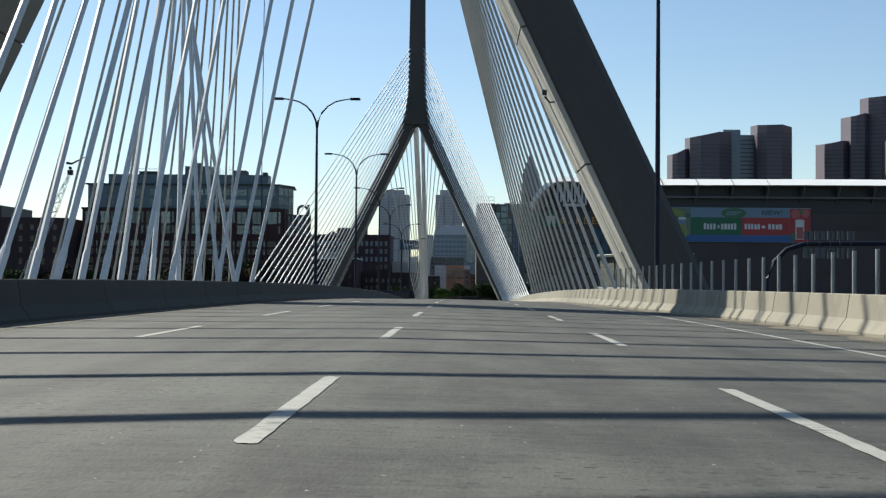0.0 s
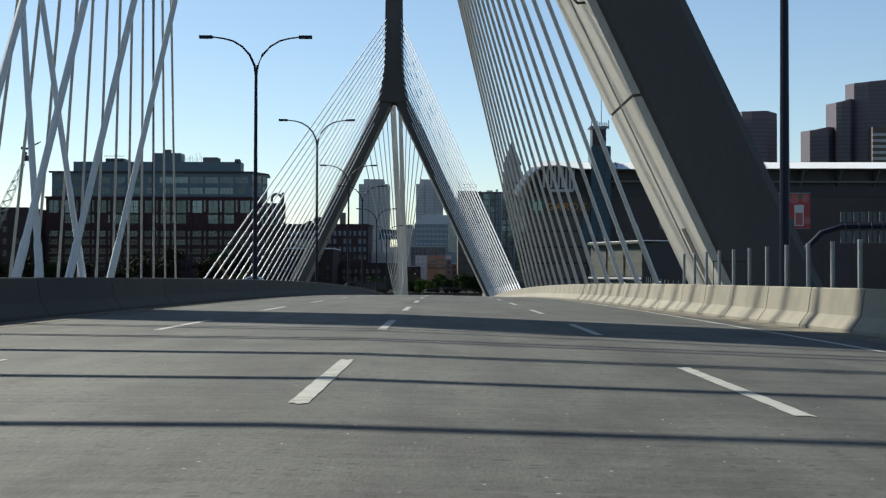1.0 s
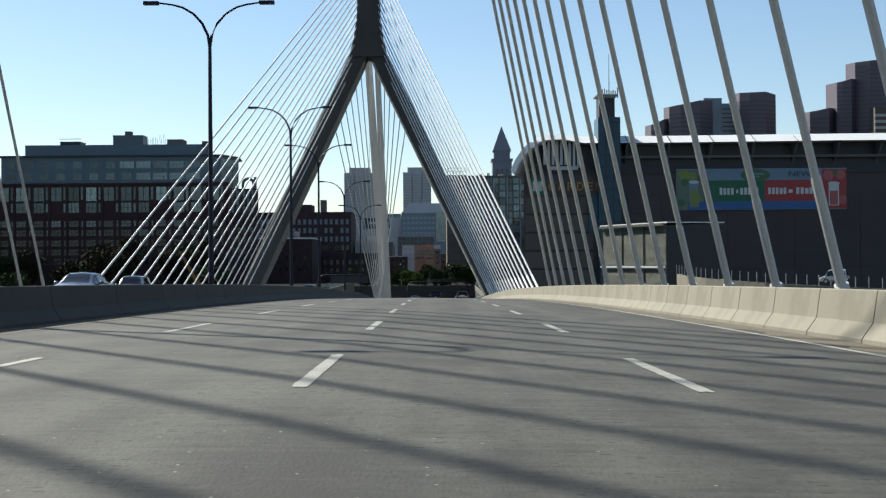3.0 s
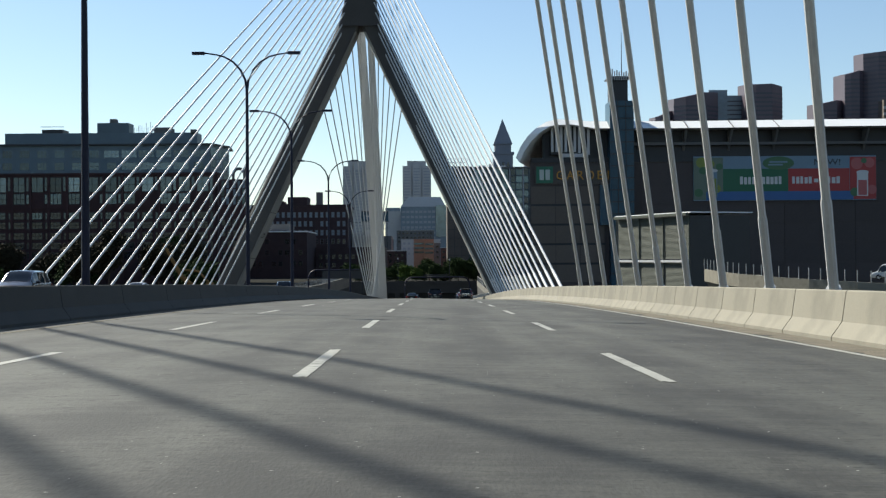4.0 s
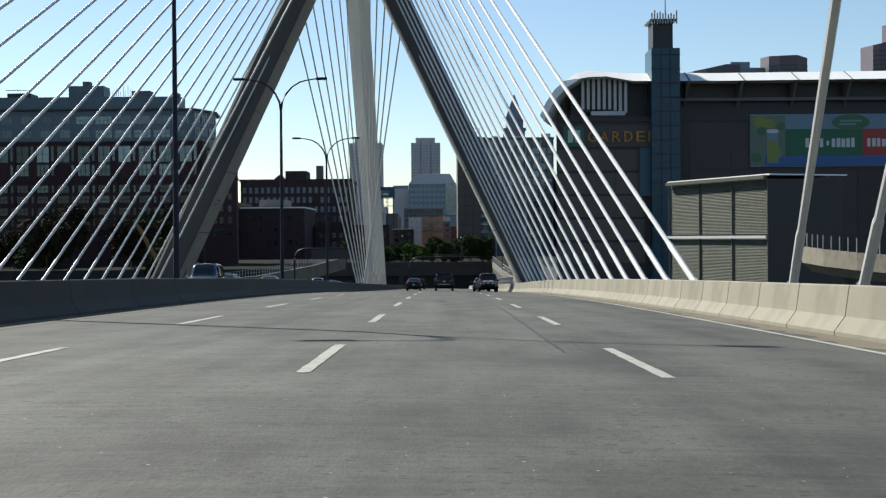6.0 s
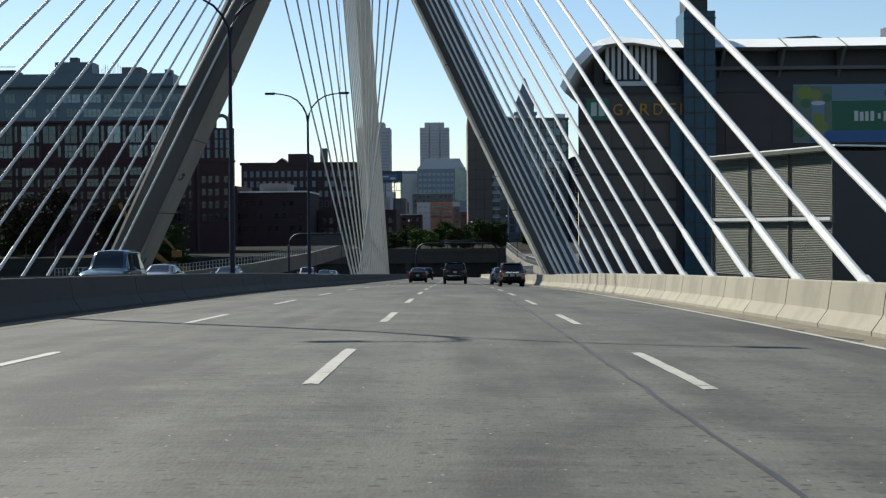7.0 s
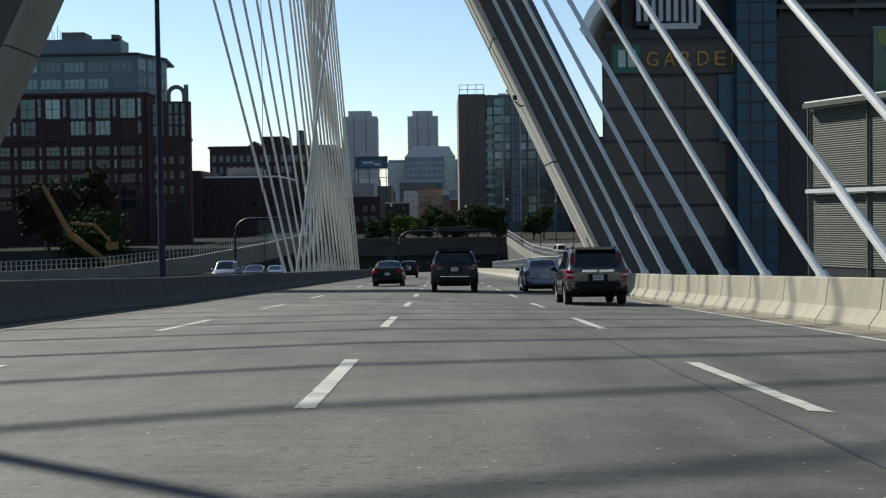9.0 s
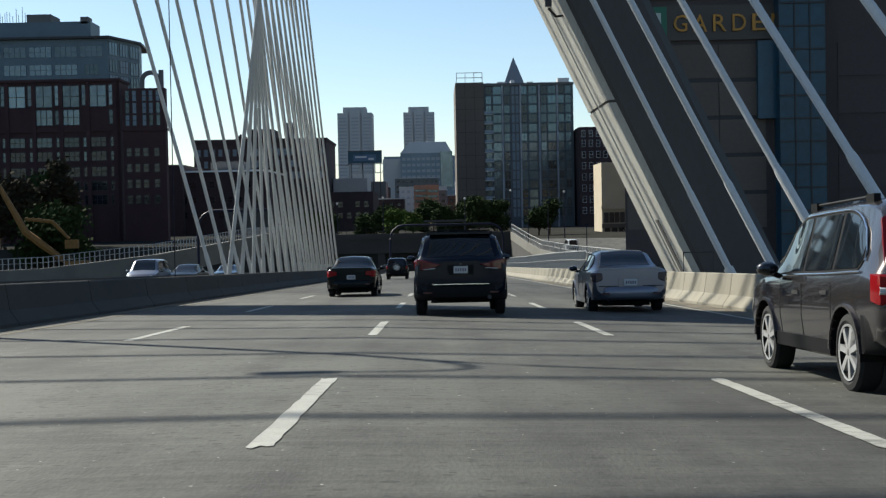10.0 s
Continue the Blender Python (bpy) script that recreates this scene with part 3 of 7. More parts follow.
faces = [(j * nx + i, j * nx + i + 1, (j + 1) * nx + i + 1, (j + 1) * nx + i) for j in range(len(ys) - 1) for i in range(nx - 1)]
solid("ground", mesh_from(verts, faces), GROUND, "dark dusty city ground round the bridge", "ground", kind="structure")


def wall_part(t, x0, x1, y0, y1, z0, z1, mat, name="wall", label=""):
    return part(name, box(x0, x1, y0, y1, z0, z1), mat, t, label)


def window_mesh(w, h, frame_mat, glass_mat, mullions=1, rails=0, proud=0.12, bar=0.10):
    """A window that faces -y: one connected frame with its bars, and the pane that sits behind it."""
    def lines(a, b, n):
        out = [a - bar, a]
        for i in range(n):
            m = a + (b - a) * (i + 1) / (n + 1)
            out += [m - bar * 0.35, m + bar * 0.35]
        return out + [b, b + bar]
    gx, gz = lines(-w / 2, w / 2, mullions), lines(0, h, rails)
    bm = bmesh.new()
    g = [[bm.verts.new((x, -proud, z)) for x in gx] for z in gz]
    fs = [bm.faces.new((g[j][i], g[j][i + 1], g[j + 1][i + 1], g[j + 1][i])) for j in range(len(gz) - 1) for i in range(len(gx) - 1) if i % 2 == 0 or j % 2 == 0]
    for v in [v for v in bm.verts if not v.link_faces]:
        bm.verts.remove(v)
    ex_ = bmesh.ops.extrude_face_region(bm, geom=fs)
    for v in [v for v in ex_["geom"] if isinstance(v, bmesh.types.BMVert)]:
        v.co.y = 0.02
    return data("window", bm, frame_mat), data("pane", box(-w / 2, w / 2, -0.03, 0.05, 0, h), glass_mat)


def window(t, me, at, turn=0.0, label="", name="window"):
    o = part(name, me[0], None, t, label, at=at)
    o.rotation_euler = (0, 0, radians(turn))
    part("pane", me[1], None, o)
    return o


def windows(t, me, xs, zs, y, turn=0.0, skip=0.0, rng=None, name="window"):
    for z in zs:
        for x in xs:
            if rng and rng.random() < skip:
                continue
            window(t, me, (x, y, z) if not turn else (y, x, z), turn, name=name)


def frange(a, b, n):
    return [a + (b - a) * (i + 0.5) / n for i in range(n)]


rng = random.Random(7)

# ---- office building of brick and glass ----
office = thing("office_building", "deep red brick office block with set-back glazed upper storeys", "building")
wall_part(office, -173, -81.5, 560, 577, -14, 32.3, BRICK_OFFICE, "brick_wall")
part("cornice", bevel(box(-173.4, -81.2, 559.4, 577, 32.3, 33.0), 0.1), BRICK_OFFICE, office, "dark brick cornice")
part("string_course", box(-173.2, -81.3, 559.6, 560, 19.6, 20.2), BRICK_OFFICE, office)
wall_part(office, -171, -84.5, 561.5, 580, 33.0, 43.4, CLADDING, "glass_storey", "slate-blue clad upper storeys")
bm = mesh_from([(x, y, z) for z in (43.4, 44.0) for x, y in ((-172, 560.4), (-83.9, 560.4), (-78.9, 574), (-80.5, 592), (-172, 592))],
               [(4, 3, 2, 1, 0), (5, 6, 7, 8, 9)] + [(k, (k + 1) % 5, (k + 1) % 5 + 5, k + 5) for k in range(5)])
part("roof_edge", bm, METAL_DARK, office, "thin dark projecting roof edge")
bm = mesh_from([(x, y, z) for z in (20.0, 43.4) for x, y in ((-84.5, 561.5), (-79.6, 574.5), (-80.2, 580), (-84.5, 580))], [(3, 2, 1, 0), (4, 5, 6, 7), (0, 1, 5, 4), (1, 2, 6, 5), (2, 3, 7, 6), (3, 0, 4, 7)])
part("glass_corner", bm, CLADDING, office, "slanted glazed corner")
wall_part(office, -163, -90, 566, 575, 44.0, 48.6, CLADDING, "penthouse", "slate-blue set-back penthouse")
wall_part(office, -128, -116, 566, 574, 48.6, 52.4, CLADDING, "plant_room", "square plant room on the roof")
wall_part(office, -123.5, -121, 567, 570, 52.4, 54.0, CONC_GREY, "vent_stack")
wall_part(office, -149, -141, 566, 574, 48.6, 50.0, METAL_DARK, "plant_room")
part("plant_room", bevel(box(-106.5, -100.2, 566, 574, 48.6, 50.6), 0.4, 2), CONC_GREY, office)
part("plant_room", bevel(box(-92.6, -90.6, 566, 570, 48.0, 49.8), 0.2), CONC_GREY, office)
part("parapet_rail", box(-149.4, -140.6, 565.6, 565.75, 50.9, 51.1), METAL_DARK, office)
for i in range(11):
    x = -114.5 + i * 0.75 + rng.random() * 0.5
    part("mast", tube([(x, 568, 48.5), (x, 568, 50.4 + rng.random() * 2.6)], 0.07, 6), METAL_DARK, office)
# ribbon windows of the upper storeys, in groups of four lights
me_u = window_mesh(5.6, 2.6, CLADDING, GLASS_GREEN, 3, 1, 0.12, 0.16)
me_d = window_mesh(3.4, 2.6, CLADDING, GLASS_TEAL, 2, 1, 0.12, 0.16)
for z in (34.3, 38.9):
    for i, x in enumerate(frange(-170.5, -85.5, 13)):
        window(office, me_u if i > 6 and rng.random() < 0.75 else me_d, (x, 561.5, z))
me_s = window_mesh(3.6, 3.2, METAL_DARK, GLASS_GREEN, 2, 1, 0.1, 0.14)
me_sb = window_mesh(3.6, 3.2, METAL_DARK, GLASS_FAR, 2, 1, 0.1, 0.14)
turn_c = math.degrees(math.atan2(13.0, 4.9))
for z in (22.0, 26.6, 31.0, 35.0, 39.4):
    for k in range(3):
        u = (k + 0.5) / 3
        window(office, me_sb if rng.random() < 0.5 else me_s, (-84.5 + 4.9 * u, 561.5 + 13.0 * u, z), turn_c)
# tall bays, each with a wide and a narrow light, between brick piers
me = window_mesh(4.4, 5.3, METAL_DARK, GLASS_GREEN, 1, 1, 0.15, 0.2)
me_low = window_mesh(4.4, 3.8, METAL_DARK, GLASS_GREEN, 2, 1, 0.15, 0.2)
me_lowd = window_mesh(4.4, 3.8, METAL_DARK, GLASS_TEAL, 2, 1, 0.15, 0.2)
me_far = window_mesh(4.4, 5.3, METAL_DARK, GLASS_TEAL, 1, 1, 0.15, 0.2)
me_nd = window_mesh(1.7, 5.0, METAL_DARK, GLASS_TEAL, 0, 2, 0.15, 0.2)
me_n = window_mesh(1.7, 5.0, METAL_DARK, GLASS_GREEN, 0, 2, 0.15, 0.2)
me_nb = window_mesh(1.7, 3.4, METAL_DARK, GLASS_TEAL, 0, 1, 0.15, 0.2)
for i, x in enumerate(frange(-172, -82.5, 13)):
    window(office, me if i > 8 or i % 4 == 1 else me_far, (x - 1.2, 560, 26.0), 0, "tall glazed bay over two storeys", "bay_window")
    if i % 3:
        window(office, me_low if i > 8 else me_lowd, (x - 1.2, 560, 21.4), 0, "glazed bay", "bay_window")
    window(office, me_n if i > 8 else me_nd, (x + 2.6, 560, 26.4), 0, "narrow glazed bay", "bay_window")
    if rng.random() < 0.6:
        window(office, me_nb, (x + 2.6, 560, 21.6), 0, "narrow glazed bay", "bay_window")
me_t = window_mesh(3.8, 2.3, METAL_DARK, GLASS_TEAL, 2, 1, 0.12, 0.15)
me_tn = window_mesh(1.3, 2.3, METAL_DARK, GLASS_TEAL, 0, 1, 0.12, 0.15)
me_kn = window_mesh(1.3, 2.3, METAL_DARK, GLASS_DARK, 0, 1, 0.12, 0.15)
me_k = window_mesh(3.8, 2.3, METAL_DARK, GLASS_DARK, 2, 1, 0.12, 0.15)
for z in (1.0, 4.6, 8.2, 12.2, 15.8):
    for i, x in enumerate(frange(-172, -82.5, 13)):
        window(office, me_t if z > 9 and rng.random() < 0.4 else me_k, (x - 1.2, 560, z))
        window(office, me_tn if z > 9 else me_kn, (x + 2.6, 560, z))
for k in range(14):                              # brick piers between the bays
    x = -172.2 + (172 - 82.5) * k / 13
    part("pier", box(x - 0.5, x + 0.5, 559.5, 560, -10, 32.2), BRICK_OFFICE, office)
# corner wing with the round-headed gable
wing = thing("corner_wing", "red brick corner wing with an open round-headed gable", "building")
wall_part(wing, -80.5, -69.6, 558.5, 561.0, -14, 30.2, BRICK_OFFICE, "brick_wall")
part("ledge", box(-80.7, -69.3, 558.2, 561, 19.4, 20.1), BRICK_OFFICE, wing)
bm = bmesh.new()
arc = [math.pi * (1 - i / 12) for i in range(1, 12)]
prof_o = [(-75.8, 30.2), (-75.8, 31.4)] + [(-73.2 + 2.6 * math.cos(a), 32.2 + 2.5 * math.sin(a)) for a in arc] + [(-70.6, 31.4), (-70.6, 30.2)]
prof_i = [(-74.8, 30.2), (-74.8, 30.9)] + [(-73.2 + 1.6 * math.cos(a), 31.9 + 1.7 * math.sin(a)) for a in arc] + [(-71.6, 30.9), (-71.6, 30.2)]
ring = []
for yy in (558.5, 559.1):
    ring.append(([bm.verts.new((x, yy, z)) for x, z in prof_o], [bm.verts.new((x, yy, z)) for x, z in prof_i]))
n = len(prof_o)
for k in range(n - 1):
    for o_, i_ in ring:
        bm.faces.new((o_[k], o_[k + 1], i_[k + 1], i_[k]))
    bm.faces.new((ring[0][0][k], ring[0][0][k + 1], ring[1][0][k + 1], ring[1][0][k]))
    bm.faces.new((ring[0][1][k], ring[0][1][k + 1], ring[1][1][k + 1], ring[1][1][k]))
part("pier", box(-71.1, -70.0, 558.7, 559.6, 30.2, 34.8), CONC_GREY, wing, "square pale corner pier")
part("gable", bm, CONC_GREY, wing, "open arched gable against the sky")
me = window_mesh(0.9, 2.6, METAL_DARK, GLASS_FAR, 0, 1, 0.12, 0.14)
me2 = window_mesh(0.9, 2.6, METAL_DARK, GLASS_TEAL, 0, 1, 0.12, 0.14)
for z in (20.8, 23.9, 27.0):
    for x in (-79.2, -77.4, -74.9, -73.2, -71.4):
        window(wing, me if rng.random() < 0.55 else me2, (x, 558.5, z))
me = window_mesh(1.2, 2.0, METAL_DARK, GLASS_DARK, 0, 1, 0.12, 0.14)
windows(wing, me, (-79.0, -76.9, -74.8, -72.0), (1, 5, 9, 13), 558.5)
# older low brick fronts further left
old = thing("brick_building", "long dark brick warehouse beside the river", "building")
wall_part(old, -300, -176, 545, 600, -14, 27.5, BRICK, "brick_wall")
wall_part(old, -290, -262, 550, 590, 27.5, 31, BRICK, "attic")
wall_part(old, -226, -206, 550, 590, 27.5, 33, METAL_DARK, "attic", "dark metal attic storey")
me = window_mesh(1.6, 2.4, METAL_DARK, GLASS_DARK, 0, 1, 0.12, 0.15)
windows(old, me, frange(-298, -178, 24), (2, 7, 12, 17, 22), 545, skip=0.1, rng=rng)

# ---- red brick building and the low flat roof before it ----
redb = thing("brick_building", "old red brick warehouse with rows of small windows", "building")
wall_part(redb, -96.5, -44.5, 735, 780, -9, 26.8, BRICK, "brick_wall")
part("cornice", box(-97.1, -44.0, 734.4, 780, 26.8, 27.9), BRICK, redb)
wall_part(redb, -76, -66, 742, 760, 27.9, 32.2, BRICK, "attic", "brick roof house")
bm = mesh_from([(-82, 742, 27.9), (-76, 742, 27.9), (-79, 742, 30.4), (-82, 756, 27.9), (-76, 756, 27.9), (-79, 756, 30.4)], [(0, 1, 2), (3, 5, 4), (0, 2, 5, 3), (1, 4, 5, 2), (0, 3, 4, 1)])
part("gable_roof", bm, BRICK, redb)
part("roof_tank", bevel(box(-61.5, -58.3, 745, 749, 28, 34.8), 0.3), CONC_GREY, redb, "pale tall tank on the roof")
me = window_mesh(1.3, 2.5, CONC_GREY, GLASS_FAR, 0, 1, 0.15, 0.2)
windows(redb, me, frange(-96, -45, 18), (12.2, 16.8, 21.4), 735, skip=0.06, rng=rng)
windows(redb, window_mesh(1.3, 2.3, CONC_GREY, GLASS_DARK, 0, 1, 0.15, 0.2), frange(-96, -45, 18), (3.2, 7.8), 735, skip=0.06, rng=rng)
low = thing("low_building", "low dark brick building with a pale flat roof edge", "building")
wall_part(low, -96, -57.5, 655, 700, -9, 12.2, BRICK, "brick_wall")
part("roof_edge", box(-84, -57.2, 654.4, 700, 12.2, 12.75), METAL_ROOF, low, "white flat roof edge")
wall_part(low, -120, -84.5, 652, 690, -9, 14.8, BRICK, "wing")
wall_part(low, -78, -67, 668, 690, 12.75, 16.2, CONC_GREY, "roof_unit", "grey air handling unit")
me = window_mesh(1.6, 2.0, METAL_DARK, GLASS_DARK, 0, 1, 0.12, 0.15)
windows(low, me, frange(-95, -59, 12), (-3, 2, 7), 655, skip=0.15, rng=rng)
mid = thing("low_building", "dark mixed low brick buildings behind the tunnel mouth", "building")
wall_part(mid, -57, -24, 690, 730, -9, 5.5, BRICK, "brick_wall")
wall_part(mid, -44, -30, 760, 790, -9, 12.5, CONC_HAZED, "annex", "pale plastered annex")
windows(mid, me, frange(-56, -25, 10), (-4, 0), 690, skip=0.1, rng=rng)

# ---- rooftop advertising hoarding ----
hoard = thing("rooftop_hoarding", "dark advertising hoarding on a steel frame above a pale roof", "billboard")
part("panel", bevel(box(-44, -27.6, 850, 851, 22.4, 28.0), 0.1), GLASS_BLUE, hoard, "blue-black panel")
part("panel_top", box(-44, -27.6, 849.7, 851, 28.0, 28.5), METAL_DARK, hoard)
for x in (-42.5, -37, -32, -28.5):
    part("post", tube([(x, 851.2, -9), (x, 851.2, 22.4)], 0.22, 6), METAL_DARK, hoard)
part("rail", box(-43, -28, 850.8, 851.2, 17.5, 17.9), FENCE, hoard)
for k in range(6):
    x = -43.6 + k * 3.15
    part("strut", tube([(x, 851.3, 17.6), (x + (3.0 if k % 2 else -0.0), 851.3, 22.4)], 0.13, 6), FENCE, hoard)
part("catwalk", box(-44.4, -27.2, 849.2, 850, 21.9, 22.2), METAL_DARK, hoard)
part("lamp_arm", tube([(-44, 851, 21.6), (-50.5, 849, 21.9)], 0.14, 6), METAL_DARK, hoard, "thin floodlight arm")
part("picture", box(-41.5, -30.5, 849.8, 850, 23.4, 26.6), B_HOARD, hoard, "faded blue printed picture")
part("picture_stroke", box(-40.5, -35.0, 849.7, 849.8, 25.0, 25.8), WHITE_PANEL, hoard)
part("picture_stroke", box(-34.2, -31.5, 849.7, 849.8, 23.9, 24.9), WHITE_PANEL, hoard)
hb = thing("low_building", "pale flat-roofed building under the hoarding", "building")
wall_part(hb, -49, -26, 852, 880, -9, 13.5, CONC_GREY, "wall")
wall_part(hb, -42, -32, 851.5, 870, 13.5, 17.2, WHITE_PANEL, "upper_storey", "white upper storey")

# ---- far towers ----
def tower_block(x0, x1, y, z_body, z_cap, label):
    t = thing("tower_block", label, "tower block", group="twin towers")
    w = x1 - x0
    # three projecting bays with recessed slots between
    wall_part(t, x0, x1, y + 2.0, y + w, -9, z_body, CONC_HAZED, "shaft")
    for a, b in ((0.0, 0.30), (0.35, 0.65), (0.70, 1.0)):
        wall_part(t, x0 + w * a, x0 + w * b, y, y + 2.0, -9, z_body, CONC_HAZED, "bay")
    wall_part(t, x0 + w * 0.16, x1 - w * 0.18, y + 3, y + w - 4, z_body, z_cap, CONC_HAZED, "roof_house")
    me = window_mesh(w * 0.22, 1.7, CONC_HAZED, GLASS_PALE, 2, 0, 0.1, 0.15)
    for i, a in enumerate((0.15, 0.5, 0.85)):
        for z in range(6, int(z_body) - 3, 4):
            window(t, me, (x0 + w * a, y, z))

tower_block(-119.5, -78, 1755, 121.2, 128.2, "tall grey concrete apartment tower far behind, with ribbed bays")
tower_block(-42.5, -3.3, 1835, 127.0, 134.0, "second tall grey concrete apartment tower far behind")
gl = thing("office_building", "pale glass office building with a sloping attic roof", "building")
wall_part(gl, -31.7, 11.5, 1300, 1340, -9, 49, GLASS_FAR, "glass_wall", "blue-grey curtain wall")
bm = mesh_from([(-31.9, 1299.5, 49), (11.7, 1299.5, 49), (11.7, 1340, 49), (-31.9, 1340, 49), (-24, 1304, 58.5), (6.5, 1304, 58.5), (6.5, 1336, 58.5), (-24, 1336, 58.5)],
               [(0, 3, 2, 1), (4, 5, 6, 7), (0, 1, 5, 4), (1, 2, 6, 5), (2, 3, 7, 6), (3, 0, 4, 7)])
part("attic_roof", bm, CONC_HAZED, gl, "pale sloping metal attic")
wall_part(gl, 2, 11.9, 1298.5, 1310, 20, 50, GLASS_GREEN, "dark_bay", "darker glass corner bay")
wall_part(gl, -47, -31.7, 1310, 1340, -9, 45, CONC_HAZED, "wing")
part("roof_vent", box(-10, -4, 1306, 1312, 58.5, 59.6), CONC_HAZED, gl)
part("roof_vent", box(-20, -15, 1306, 1312, 58.5, 59.3), CONC_HAZED, gl)
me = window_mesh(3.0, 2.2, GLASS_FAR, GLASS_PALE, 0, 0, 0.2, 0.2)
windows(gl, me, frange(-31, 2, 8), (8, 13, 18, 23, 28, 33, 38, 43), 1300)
for i, (x, y, w, h, m, z0) in enumerate(((-22, 930, 26, 12, CONC_HAZED, 0), (-6, 900, 10, 9.5, CONC_GREY, 0), (-60, 1000, 30, 14, BRICK, 0), (-34, 800, 18, 4, BRICK, 0), (4, 860, 9, 6, BRICK_RED, 0),
                                 (-30, 1100, 30, 22, CONC_GREY, 0), (12, 1150, 24, 20, CONC_HAZED, 0))):
    fb = thing("low_building", ("pale concrete", "grey concrete", "dark brick", "small dark brick", "orange-red brick", "grey concrete", "pale far concrete")[i] + " building in the distance", "building")
    wall_part(fb, x, x + w, y, y + 20, -9, h, m, "wall")
    part("roof_edge", box(x - 0.3, x + w + 0.3, y - 0.3, y + 20, h, h + 0.5), CONC_HAZED, fb)
    me = window_mesh(1.6, 1.4, m, GLASS_PALE if m is CONC_HAZED else GLASS_DARK, 0, 0, 0.1, 0.15)
    windows(fb, me, frange(x + 0.5, x + w - 0.5, max(3, int(w / 3.2))), [h - 3 - 3.4 * k for k in range(3)], y)

ob_ = thing("low_building", "pale orange brick building with banded windows in the distance", "building")
wall_part(ob_, -12.6, -0.3, 860, 885, -9, 11.5, ORANGE_BRICK, "wall")
wall_part(ob_, -6.0, -0.3, 858, 860, -9, 10.2, ORANGE_BRICK, "bay")
for z in (3.0, 5.6, 8.2):
    wall_part(ob_, -12.2, -6.4, 859.8, 860.2, z, z + 1.1, GLASS_TEAL, "window_band", "dark ribbon window")
    wall_part(ob_, -5.7, -0.6, 857.8, 858.2, z - 0.4, z + 0.7, GLASS_TEAL, "window_band", "dark ribbon window")

fo = thing("office_building", "blue-grey office slabs in the distance", "building")
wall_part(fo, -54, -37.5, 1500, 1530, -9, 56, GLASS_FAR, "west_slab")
wall_part(fo, -47, 10, 1510, 1530, -9, 48, STONE_HAZED, "low_slab")
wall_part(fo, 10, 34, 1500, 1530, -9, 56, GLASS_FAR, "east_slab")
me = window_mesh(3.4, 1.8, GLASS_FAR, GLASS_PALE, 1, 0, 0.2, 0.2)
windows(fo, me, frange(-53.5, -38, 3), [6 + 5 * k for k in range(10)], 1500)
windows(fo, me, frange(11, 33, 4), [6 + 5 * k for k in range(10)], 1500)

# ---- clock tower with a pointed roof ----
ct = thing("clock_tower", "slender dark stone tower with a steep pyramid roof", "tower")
wall_part(ct, 74, 98, 1636, 1660, -9, 126, STONE_HAZED, "shaft")
wall_part(ct, 71.5, 100.5, 1634, 1662, 98, 101, STONE_HAZED, "ledge")
wall_part(ct, 72.6, 99.4, 1635, 1661, 126, 129, STONE_HAZED, "ledge")
wall_part(ct, 76, 96, 1638, 1658, 129, 139, STONE_HAZED, "belfry")
bm = mesh_from([(74.5, 1636.5, 139), (97.5, 1636.5, 139), (97.5, 1659.5, 139), (74.5, 1659.5, 139), (86, 1648, 171)], [(3, 2, 1, 0), (0, 1, 4), (1, 2, 4), (2, 3, 4), (3, 0, 4)])
part("spire", bm, STONE_HAZED, ct)
me = window_mesh(3.0, 12, STONE_HAZED, GLASS_DARK, 0, 0, 0.5, 0.4)
windows(ct, me, (80, 86, 92), (104, 30, 50, 70), 1636)

# ---- apartment building ----
apt = thing("apartment_building", "ten-storey apartment block with a brown end wall and glazed bays", "building")
wall_part(apt, 6.3, 16.6, 699, 745, -9, 44.6, STONE_TAN, "end_wall", "brown panelled end wall")
wall_part(apt, 16.6, 49.5, 701, 745, -9, 43.4, APT_PANEL, "wall", "blue-grey cladding")
part("parapet", box(16.6, 49.7, 700.4, 745, 43.4, 44.3), CONC_GREY, apt)
for x in (6.8, 10, 13.2, 16.2):
    part("rail_post", tube([(x, 699.5, 44.6), (x, 699.5, 48.2)], 0.12, 6), FENCE, apt)
for z in (46.4, 48.2):
    part("rail", box(6.8, 16.2, 699.4, 699.6, z - 0.12, z + 0.1), FENCE, apt)
for x, w_, h_ in ((18, 1.2, 45.0), (22, 3.4, 45.4), (27, 1.4, 46.0), (33, 2.4, 45.2), (44.4, 4.2, 46.4)):
    part("roof_unit", box(x, x + w_, 706, 712, 44.3, h_), WHITE_PANEL, apt)
me_b = window_mesh(2.9, 2.85, APT_PANEL, GLASS_APT, 1, 0, 0.12, 0.10)
me_w = window_mesh(1.9, 2.85, APT_PANEL, GLASS_APT, 1, 1, 0.12, 0.10)
me_p = window_mesh(1.0, 2.85, APT_PANEL, GLASS_FAR, 0, 1, 0.12, 0.10)
for s_ in range(14):
    z = -4.6 + 3.45 * s_
    if z > 41:
        break
    for x, m in ((18.4, me_w), (21.6, me_b), (25.1, me_w), (27.4, me_p), (28.9, me_p), (31.4, me_w), (34.6, me_b), (38.6, me_w), (41.6, me_b), (45.0, me_w), (47.6, me_w)):
        window(apt, m, (x, 701, z))
    part("floor_slab", box(16.7, 49.4, 700.7, 701.1, z - 0.50, z - 0.18), APT_PANEL, apt, "blue-grey floor slab edge")
for x in (23.2, 29.8, 36.7, 43.3):
    part("pier", box(x, x + 0.55, 700.2, 701, -9, 43.4), GLASS_PALE, apt, "pale vertical pier")
